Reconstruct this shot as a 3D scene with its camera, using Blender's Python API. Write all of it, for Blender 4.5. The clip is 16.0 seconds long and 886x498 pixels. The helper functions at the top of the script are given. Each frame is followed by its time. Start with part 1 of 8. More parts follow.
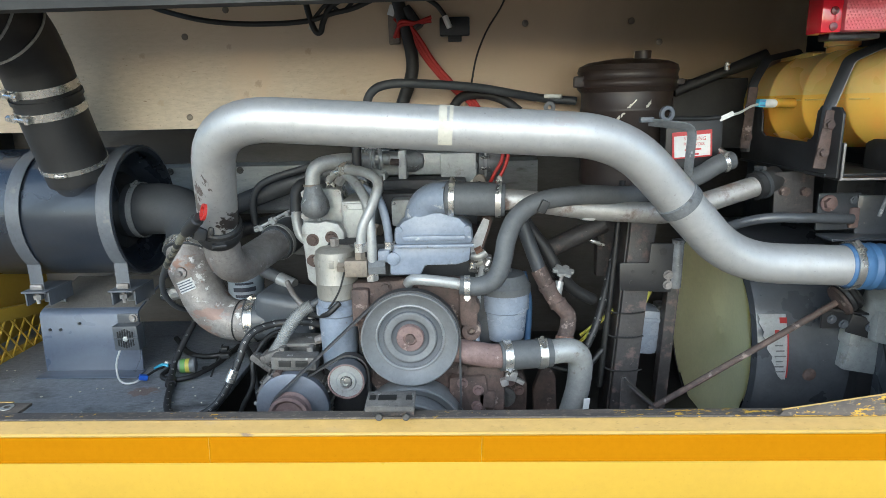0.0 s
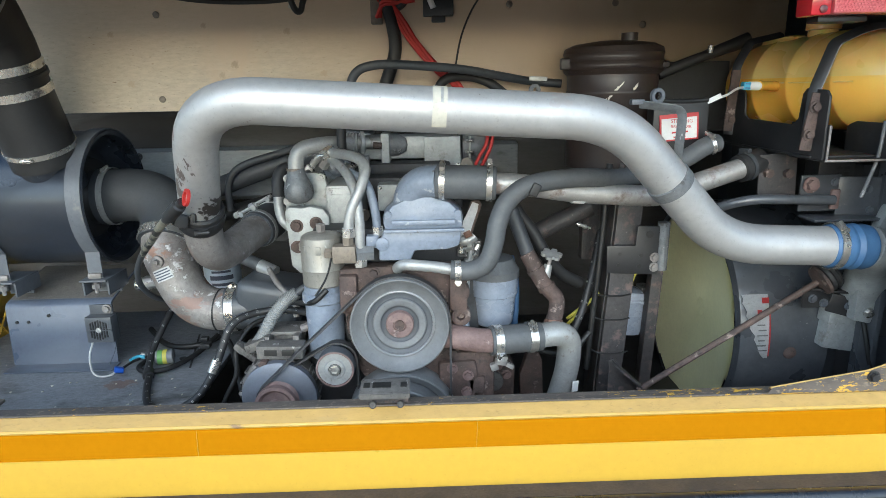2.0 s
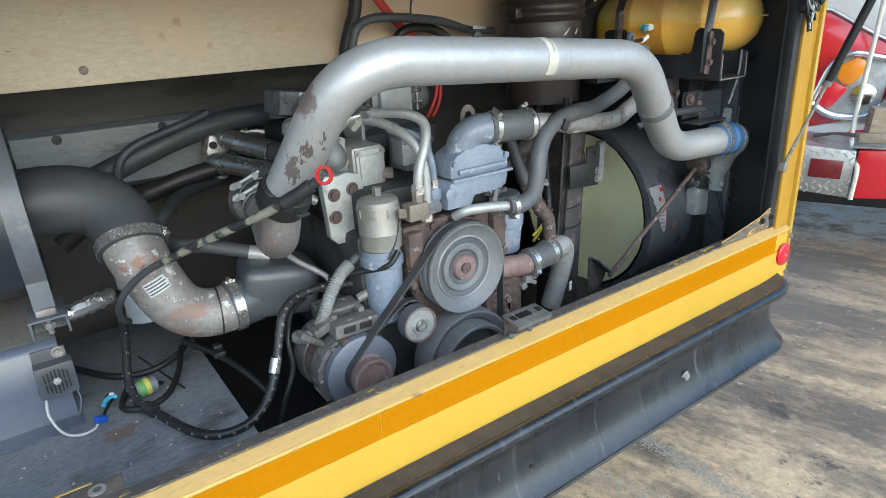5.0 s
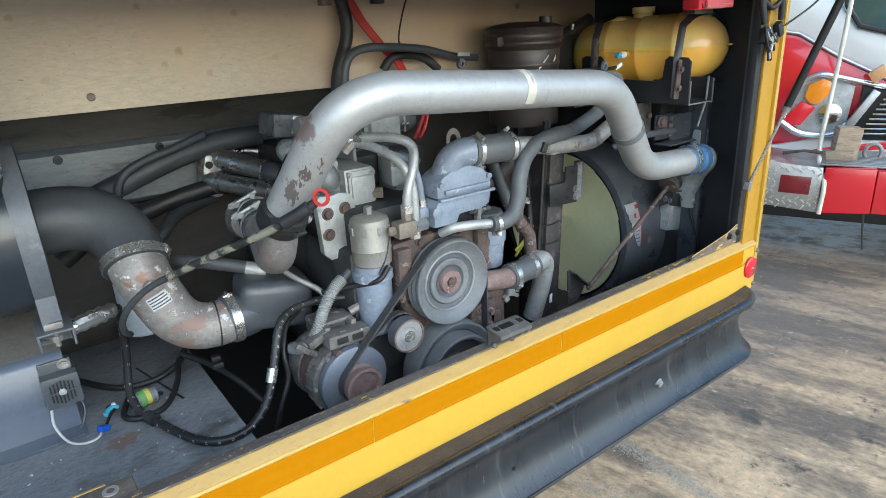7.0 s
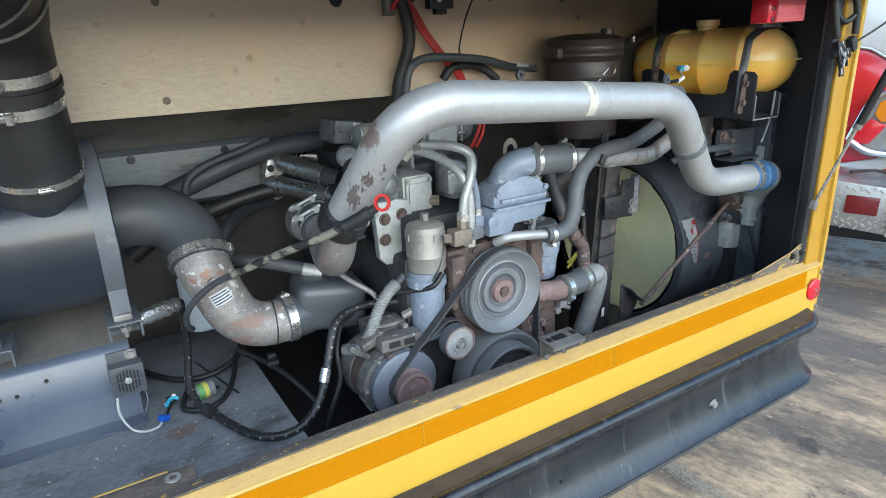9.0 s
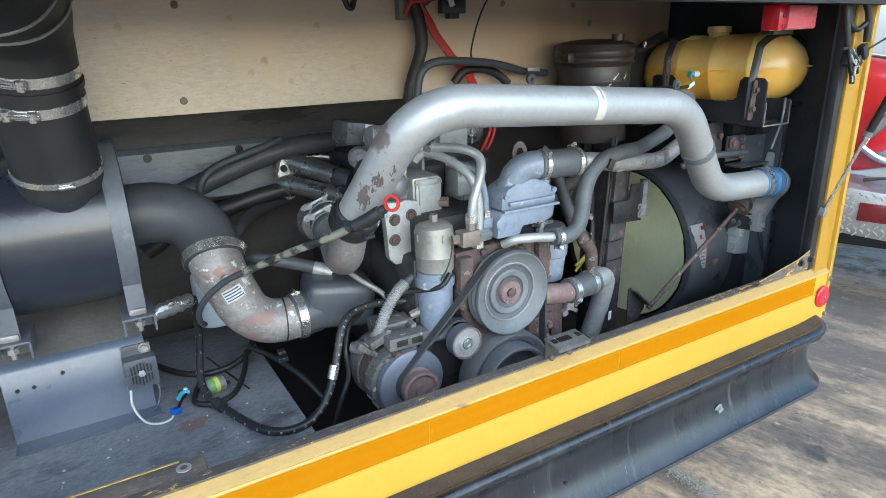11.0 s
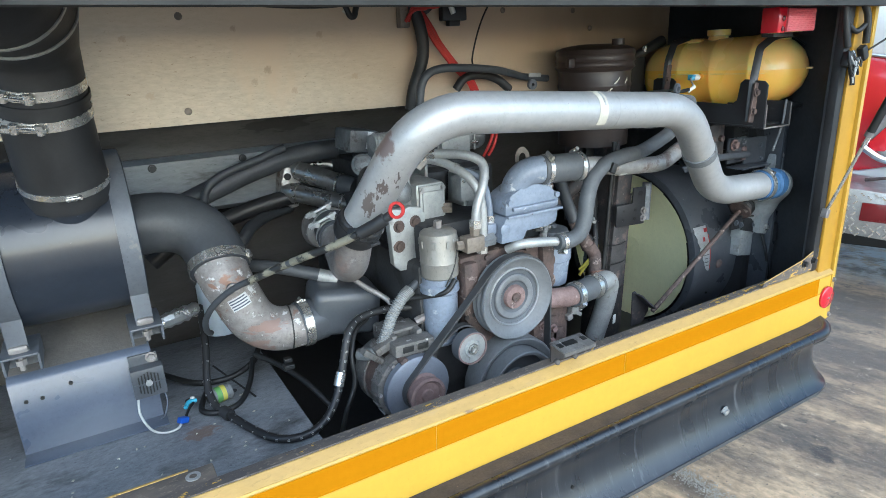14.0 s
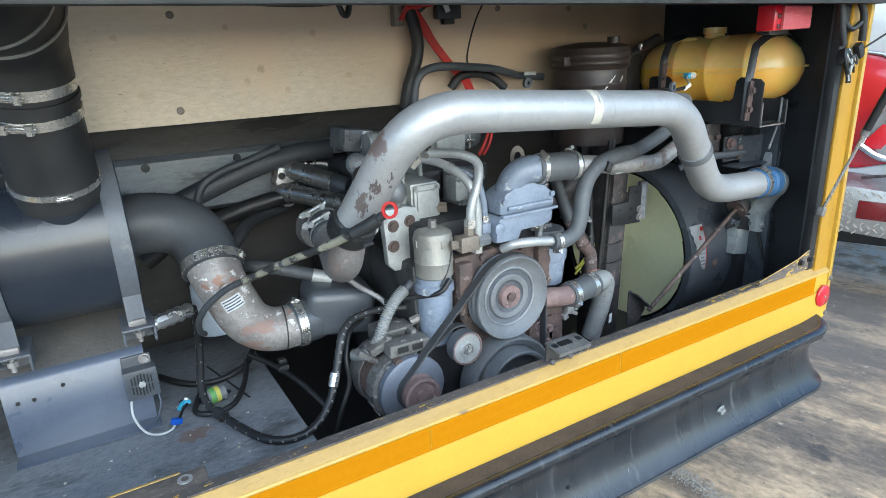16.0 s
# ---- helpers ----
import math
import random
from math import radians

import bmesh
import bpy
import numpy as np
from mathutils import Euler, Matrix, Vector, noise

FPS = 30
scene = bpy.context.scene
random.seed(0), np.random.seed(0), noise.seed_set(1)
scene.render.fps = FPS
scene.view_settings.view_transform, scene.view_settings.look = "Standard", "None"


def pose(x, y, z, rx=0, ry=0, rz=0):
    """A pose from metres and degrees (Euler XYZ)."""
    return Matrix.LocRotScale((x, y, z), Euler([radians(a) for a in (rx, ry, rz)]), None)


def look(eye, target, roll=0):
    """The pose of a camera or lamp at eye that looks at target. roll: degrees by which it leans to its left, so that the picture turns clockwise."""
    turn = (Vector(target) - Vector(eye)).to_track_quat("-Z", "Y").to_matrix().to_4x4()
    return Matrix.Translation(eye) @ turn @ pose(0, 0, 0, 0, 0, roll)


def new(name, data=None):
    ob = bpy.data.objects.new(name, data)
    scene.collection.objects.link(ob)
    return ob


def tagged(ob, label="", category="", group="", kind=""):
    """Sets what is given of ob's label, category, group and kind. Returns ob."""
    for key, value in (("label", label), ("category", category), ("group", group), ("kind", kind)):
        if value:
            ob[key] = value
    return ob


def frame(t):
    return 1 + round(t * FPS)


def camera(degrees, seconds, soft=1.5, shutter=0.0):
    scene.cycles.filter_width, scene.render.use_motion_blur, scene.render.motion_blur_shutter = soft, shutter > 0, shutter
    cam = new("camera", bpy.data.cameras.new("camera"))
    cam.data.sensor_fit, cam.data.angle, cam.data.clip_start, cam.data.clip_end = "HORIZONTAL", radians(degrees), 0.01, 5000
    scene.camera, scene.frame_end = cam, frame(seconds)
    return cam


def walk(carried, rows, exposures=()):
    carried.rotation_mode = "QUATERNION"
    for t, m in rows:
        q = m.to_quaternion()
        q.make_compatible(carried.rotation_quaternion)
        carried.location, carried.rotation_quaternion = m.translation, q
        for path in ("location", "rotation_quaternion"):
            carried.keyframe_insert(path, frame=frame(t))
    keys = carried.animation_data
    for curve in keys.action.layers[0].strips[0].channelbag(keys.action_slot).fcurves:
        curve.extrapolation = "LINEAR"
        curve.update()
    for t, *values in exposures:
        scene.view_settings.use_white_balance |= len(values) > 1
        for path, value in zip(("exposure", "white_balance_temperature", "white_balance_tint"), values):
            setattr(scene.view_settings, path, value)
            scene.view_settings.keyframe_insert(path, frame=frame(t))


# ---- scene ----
cam = camera(72.05, 16.0, soft=0.7)
ROWS = [
    (0.0, -0.0000, 0.0000, 1.6200, 76.817, 1.350, 1.742),
    (0.5, -0.0011, -0.0003, 1.6210, 76.860, 1.306, 1.581),
    (1.0, -0.0009, 0.0013, 1.6241, 76.605, 1.331, 1.248),
    (1.5, -0.0068, 0.0053, 1.6215, 76.159, 1.260, 0.444),
    (2.0, -0.0561, 0.0191, 1.6145, 75.385, 1.191, -1.451),
    (2.5, -0.1544, 0.0501, 1.6100, 74.280, 1.059, -3.987),
    (3.0, -0.3101, 0.1375, 1.5940, 72.731, 0.446, -8.176),
    (3.5, -0.4706, 0.2256, 1.5969, 71.852, 1.042, -18.711),
    (4.0, -0.6998, 0.2653, 1.6195, 71.673, 0.995, -27.230),
    (4.2, -0.7959, 0.2648, 1.6329, 69.364, 2.124, -31.047),
    (6.3, -1.0777, 0.1579, 1.7148, 70.049, 3.109, -37.401),
    (6.5, -1.0750, 0.1562, 1.7197, 70.131, 2.920, -37.271),
    (7.0, -1.0671, 0.1614, 1.7151, 70.357, 2.767, -36.810),
    (7.5, -1.0654, 0.1683, 1.7079, 70.820, 2.787, -36.281),
    (8.0, -1.0694, 0.1862, 1.7162, 71.168, 2.173, -35.793),
    (8.5, -1.0905, 0.1820, 1.7223, 71.271, 2.669, -33.279),
    (9.0, -1.0949, 0.1662, 1.7162, 71.443, 2.138, -32.146),
    (11.5, -1.1034, 0.1405, 1.7191, 71.839, 1.781, -30.754),
    (12.0, -1.1073, 0.1378, 1.7166, 71.982, 1.984, -30.672),
    (12.5, -1.1139, 0.1420, 1.7205, 71.875, 2.149, -30.692),
    (13.0, -1.1074, 0.1417, 1.7274, 71.976, 2.403, -30.661),
    (13.5, -1.1091, 0.1445, 1.7317, 71.922, 2.382, -30.785),
    (14.0, -1.1098, 0.1408, 1.7231, 72.215, 2.396, -30.938),
    (14.5, -1.1129, 0.1392, 1.7200, 72.329, 2.171, -31.045),
    (15.0, -1.1164, 0.1538, 1.6970, 71.998, 0.221, -31.945),
    (15.5, -1.0911, 0.1469, 1.7242, 71.635, 2.359, -31.344),
    (16.0, -1.0966, 0.1438, 1.7237, 72.049, 2.491, -31.148),
]
walk(cam, [(t, pose(x, y, z, rx, ry, rz)) for t, x, y, z, rx, ry, rz in ROWS], exposures=[(0.0, 1.02, 5500, 1), (3.0, 1.04, 5500, 1), (7.0, 1.05, 5450, 1), (12.0, 1.20, 5250, 1), (16.0, 1.20, 5250, 1)])

# ---- light: a bright overcast day ----
world = bpy.data.worlds.new("sky")
scene.world = world
world.use_nodes = True
wn = world.node_tree.nodes
sky = wn.new("ShaderNodeTexSky")
sky.sky_type, sky.sun_disc = "NISHITA", False
sky.sun_elevation, sky.sun_rotation = radians(24), radians(188)
sky.air_density, sky.dust_density, sky.ozone_density = 1.0, 1.5, 1.5
wn["Background"].inputs["Strength"].default_value = 0.15
world.node_tree.links.new(sky.outputs["Color"], wn["Background"].inputs["Color"])
sun = new("sun", bpy.data.lights.new("sun", "SUN"))
sun.data.energy, sun.data.angle, sun.data.color = 1.75, radians(110), (1.0, 0.975, 0.945)
sun.matrix_world = look((-0.7, -5, 2.9), (0, 0, 0.6))


# ---- materials ----
def surf(name, col, col2=None, rough=(0.4, 0.6), metal=0.0, scale=6.0, fine=90.0, amount=0.5, bump=0.08,
         spots=None, spots2=None, stretch=(1, 1, 1), spec=0.5, coat=0.0, sss=0.0, turn=0.0, edge=0.10, blots=()):
    """Procedural paint, metal or rubber: two colours mixed by coarse noise, fine grain, and patches (colour, share, scale, roughness)."""
    m = bpy.data.materials.new(name)
    m.use_nodes = True
    t = m.node_tree
    n, l = t.nodes, t.links
    b = n["Principled BSDF"]
    co = n.new("ShaderNodeTexCoord")
    mp = n.new("ShaderNodeMapping")
    mp.vector_type = "TEXTURE"
    mp.inputs["Scale"].default_value = tuple(1 / q for q in stretch)
    mp.inputs["Rotation"].default_value = (0, 0, radians(turn))
    l.new(co.outputs["Object"], mp.inputs["Vector"])

    def nz(s, d=4.0, r=0.6):
        q = n.new("ShaderNodeTexNoise")
        q.inputs["Scale"].default_value, q.inputs["Detail"].default_value, q.inputs["Roughness"].default_value = s, d, r
        l.new(mp.outputs["Vector"], q.inputs["Vector"])
        return q.outputs["Fac"]

    def ramp(src, a, c):
        r = n.new("ShaderNodeMapRange")
        r.inputs["From Min"].default_value, r.inputs["From Max"].default_value = a, c
        l.new(src, r.inputs["Value"])
        return r.outputs["Result"]

    def mix(fac, a, c, mode="MIX"):
        q = n.new("ShaderNodeMix")
        q.data_type, q.blend_type = "RGBA", mode
        for sock, v in ((q.inputs[0], fac), (q.inputs[6], a), (q.inputs[7], c)):
            if isinstance(v, (int, float)):
                sock.default_value = v
            elif isinstance(v, tuple):
                sock.default_value = (*v, 1)
            else:
                l.new(v, sock)
        return q.outputs[2]

    col2 = col2 or tuple(c * 0.7 for c in col)
    coarse, grain = nz(scale), nz(fine, 3.0, 0.7)
    c = mix(ramp(coarse, 0.35, 0.68), col, col2)
    g = mix(ramp(grain, 0.3, 0.75), (1.0, 1.0, 1.0), (1 - amount * 0.5,) * 3)
    c = mix(1.0, c, g, "MULTIPLY")
    sp_ = ramp(nz(fine * 2.2, 2.0, 0.8), 0.60, 0.72)
    c = mix(1.0, c, mix(sp_, (1.0, 1.0, 1.0), (1 - amount * 0.6,) * 3), "MULTIPLY")
    rr = n.new("ShaderNodeMapRange")
    rr.inputs["From Min"].default_value, rr.inputs["From Max"].default_value = 0.3, 0.7
    rr.inputs["To Min"].default_value, rr.inputs["To Max"].default_value = rough
    l.new(coarse, rr.inputs["Value"])
    rough_out, metal_out = rr.outputs["Result"], metal
    for sp in (spots, spots2):
        if not sp:
            continue
        scol, share, sscale, srough = sp[:4]
        e = sp[4] if len(sp) > 4 else edge
        f = ramp(nz(sscale, 6.0, 0.65), 0.72 - share * 0.42, 0.72 + e - share * 0.42)
        c = mix(f, c, scol)
        q = n.new("ShaderNodeMix")
        l.new(f, q.inputs[0])
        l.new(rough_out, q.inputs[2])
        q.inputs[3].default_value = srough
        rough_out = q.outputs[0]
        if metal:
            q2 = n.new("ShaderNodeMath")
            q2.operation = "MULTIPLY_ADD"
            l.new(f, q2.inputs[0])
            q2.inputs[1].default_value, q2.inputs[2].default_value = -metal, metal
            if metal_out is not metal:
                q3 = n.new("ShaderNodeMath")
                q3.operation = "MINIMUM"
                l.new(q2.outputs[0], q3.inputs[0])
                l.new(metal_out, q3.inputs[1])
                metal_out = q3.outputs[0]
            else:
                metal_out = q2.outputs[0]
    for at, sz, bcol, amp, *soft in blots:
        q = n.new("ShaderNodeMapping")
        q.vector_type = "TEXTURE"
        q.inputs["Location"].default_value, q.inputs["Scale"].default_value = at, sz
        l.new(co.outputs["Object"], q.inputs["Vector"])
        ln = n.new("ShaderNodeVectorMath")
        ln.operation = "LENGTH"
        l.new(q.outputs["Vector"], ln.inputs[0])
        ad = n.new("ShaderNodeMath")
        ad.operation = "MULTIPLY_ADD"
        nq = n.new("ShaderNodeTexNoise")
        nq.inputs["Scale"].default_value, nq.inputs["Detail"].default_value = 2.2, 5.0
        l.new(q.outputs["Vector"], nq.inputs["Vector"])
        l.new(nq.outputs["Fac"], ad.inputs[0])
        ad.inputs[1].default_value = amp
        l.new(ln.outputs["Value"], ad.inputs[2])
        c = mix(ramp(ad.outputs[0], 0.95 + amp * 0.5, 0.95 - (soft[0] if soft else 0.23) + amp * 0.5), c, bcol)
    l.new(c, b.inputs["Base Color"])
    l.new(rough_out, b.inputs["Roughness"])
    if metal:
        if metal_out is metal:
            b.inputs["Metallic"].default_value = metal
        else:
            l.new(metal_out, b.inputs["Metallic"])
    b.inputs["Specular IOR Level"].default_value = spec
    b.inputs["Coat Weight"].default_value = coat
    if sss:
        b.inputs["Subsurface Weight"].default_value, b.inputs["Subsurface Scale"].default_value = sss, 0.08
    if bump:
        bp = n.new("ShaderNodeBump")
        bp.inputs["Strength"].default_value, bp.inputs["Distance"].default_value = bump, 0.004
        l.new(grain, bp.inputs["Height"])
        l.new(bp.outputs["Normal"], b.inputs["Normal"])
    return m


def yard(name):
    """Old concrete: buff and dark oily bands along the parking lane, pale flecks, grit."""
    m = bpy.data.materials.new(name)
    m.use_nodes = True
    n, l = m.node_tree.nodes, m.node_tree.links
    b = n["Principled BSDF"]
    co = n.new("ShaderNodeTexCoord")

    def lane(sx, sy):
        q = n.new("ShaderNodeMapping")
        q.vector_type = "TEXTURE"
        q.inputs["Rotation"].default_value = (0, 0, radians(15))
        q.inputs["Scale"].default_value = (1 / sx, 1 / sy, 1)
        l.new(co.outputs["Object"], q.inputs["Vector"])
        return q.outputs["Vector"]

    def noise(vec, scale, detail, rough, lo, hi, a=0.0, c=1.0):
        q = n.new("ShaderNodeTexNoise")
        q.inputs["Scale"].default_value, q.inputs["Detail"].default_value, q.inputs["Roughness"].default_value = scale, detail, rough
        l.new(vec, q.inputs["Vector"])
        r = n.new("ShaderNodeMapRange")
        for k, v in zip(("From Min", "From Max", "To Min", "To Max"), (lo, hi, a, c)):
            r.inputs[k].default_value = v
        l.new(q.outputs["Fac"], r.inputs["Value"])
        return r.outputs["Result"]

    def mix(fac, a, c, mode="MIX"):
        q = n.new("ShaderNodeMix")
        q.data_type, q.blend_type = "RGBA", mode
        for sock, v in ((q.inputs[0], fac), (q.inputs[6], a), (q.inputs[7], c)):
            if isinstance(v, float):
                sock.default_value = v
            elif isinstance(v, tuple):
                sock.default_value = (*v, 1)
            else:
                l.new(v, sock)
        return q.outputs[2]

    along, plain = lane(1.0, 0.36), lane(1.0, 0.75)
    bands = noise(along, 1.9, 10, 0.66, 0.46, 0.56)
    tone = noise(plain, 0.7, 5, 0.6, 0.35, 0.65)
    c = mix(bands, mix(tone, (0.76, 0.55, 0.335), (0.60, 0.42, 0.245)), mix(tone, (0.20, 0.16, 0.122), (0.125, 0.099, 0.076)))
    c = mix(noise(along, 9, 9, 0.72, 0.46, 0.66), c, (0.245, 0.185, 0.127))
    c = mix(noise(plain, 5, 10, 0.75, 0.57, 0.64), c, (0.092, 0.076, 0.062))
    c = mix(noise(plain, 13, 8, 0.75, 0.60, 0.65, 0.0, 0.9), c, (0.72, 0.565, 0.38))
    lump = noise(plain, 34, 8, 0.7, 0.3, 0.7, 0.62, 1.12)
    comb = n.new("ShaderNodeCombineColor")
    for k in range(3):
        l.new(lump, comb.inputs[k])
    c = mix(1.0, c, comb.outputs[0], "MULTIPLY")
    grit = noise(plain, 190, 3, 0.7, 0.60, 0.70)
    c = mix(grit, c, (0.56, 0.47, 0.36))
    c = mix(noise(plain, 70, 4, 0.7, 0.62, 0.68), c, (0.085, 0.075, 0.066))
    # soft round pool by the fire engine, darker towards its middle
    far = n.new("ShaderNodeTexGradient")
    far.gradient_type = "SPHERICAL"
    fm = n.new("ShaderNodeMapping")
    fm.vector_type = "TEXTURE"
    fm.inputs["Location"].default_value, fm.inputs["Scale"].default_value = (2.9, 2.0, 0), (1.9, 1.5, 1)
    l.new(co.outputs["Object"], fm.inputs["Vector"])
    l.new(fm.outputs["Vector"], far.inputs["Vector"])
    dark_pool = n.new("ShaderNodeMath")
    dark_pool.operation, dark_pool.use_clamp = "MULTIPLY", True
    dark_pool.inputs[1].default_value = 1.2
    l.new(far.outputs["Fac"], dark_pool.inputs[0])
    pm = n.new("ShaderNodeMapping")
    pm.vector_type = "TEXTURE"
    pm.inputs["Location"].default_value, pm.inputs["Scale"].default_value = (4.3, 2.2, 0), (0.8, 0.7, 1)
    l.new(co.outputs["Object"], pm.inputs["Vector"])
    pg = n.new("ShaderNodeTexGradient")
    pg.gradient_type = "SPHERICAL"
    l.new(pm.outputs["Vector"], pg.inputs["Vector"])
    powder = n.new("ShaderNodeMath")
    powder.operation, powder.use_clamp = "MULTIPLY", True
    l.new(pg.outputs["Fac"], powder.inputs[0])
    l.new(noise(plain, 7, 9, 0.7, 0.42, 0.56, 0.0, 1.8), powder.inputs[1])
    c = mix(dark_pool.outputs[0], c, mix(0.55, c, (0.150, 0.130, 0.112)))
    c = mix(powder.outputs[0], c, (0.52, 0.49, 0.45))
    l.new(c, b.inputs["Base Color"])
    l.new(noise(along, 3, 6, 0.6, 0.35, 0.65, 0.85, 0.55), b.inputs["Roughness"])
    bp = n.new("ShaderNodeBump")
    bp.inputs["Strength"].default_value, bp.inputs["Distance"].default_value = 0.6, 0.01
    l.new(lump, bp.inputs["Height"])
    l.new(bp.outputs["Normal"], b.inputs["Normal"])
    return m


def chipped(name, dense):
    """Dark worn paint over yellow: fine chips, denser towards the far end of the sill."""
    m = bpy.data.materials.new(name)
    m.use_nodes = True
    n, l = m.node_tree.nodes, m.node_tree.links
    b = n["Principled BSDF"]
    co = n.new("ShaderNodeTexCoord")
    xyz = n.new("ShaderNodeSeparateXYZ")
    l.new(co.outputs["Object"], xyz.inputs[0])

    def noise(scale, stretch, detail, rough):
        mp = n.new("ShaderNodeMapping")
        mp.inputs["Scale"].default_value = stretch
        l.new(co.outputs["Object"], mp.inputs["Vector"])
        q = n.new("ShaderNodeTexNoise")
        q.inputs["Scale"].default_value, q.inputs["Detail"].default_value, q.inputs["Roughness"].default_value = scale, detail, rough
        l.new(mp.outputs["Vector"], q.inputs["Vector"])
        return q.outputs["Fac"]

    def span(src, lo, hi, a=0.0, c=1.0):
        r = n.new("ShaderNodeMapRange")
        for k, v in zip(("From Min", "From Max", "To Min", "To Max"), (lo, hi, a, c)):
            r.inputs[k].default_value = v
        l.new(src, r.inputs["Value"])
        return r.outputs["Result"]

    def add(a, c):
        q = n.new("ShaderNodeMath")
        l.new(a, q.inputs[0])
        l.new(c, q.inputs[1])
        return q.outputs[0]

    def mix(fac, a, c):
        q = n.new("ShaderNodeMix")
        q.data_type = "RGBA"
        l.new(fac, q.inputs[0])
        for sock, v in ((q.inputs[6], a), (q.inputs[7], c)):
            if isinstance(v, tuple):
                sock.default_value = (*v, 1)
            else:
                l.new(v, sock)
        return q.outputs[2]

    c = mix(span(noise(9, (0.4, 1, 1), 6, 0.65), 0.38, 0.64), (0.060, 0.054, 0.052), (0.135, 0.112, 0.092))
    c = mix(span(noise(120, (0.5, 1, 1), 4, 0.7), 0.55, 0.68), c, (0.20, 0.165, 0.13))
    where = add(noise(120, (0.30, 0.8, 0.8), 8, 0.72), add(span(noise(5, (1, 1, 1), 4, 0.6), 0.35, 0.7, -0.07, 0.07), span(xyz.outputs["X"], 0.1, 0.75, -dense, dense)))
    c = mix(span(where, 0.575, 0.60), c, (0.58, 0.345, 0.035))
    l.new(c, b.inputs["Base Color"])
    b.inputs["Roughness"].default_value = 0.62
    bp = n.new("ShaderNodeBump")
    bp.inputs["Strength"].default_value, bp.inputs["Distance"].default_value = 0.2, 0.003
    l.new(where, bp.inputs["Height"])
    l.new(bp.outputs["Normal"], b.inputs["Normal"])
    return m


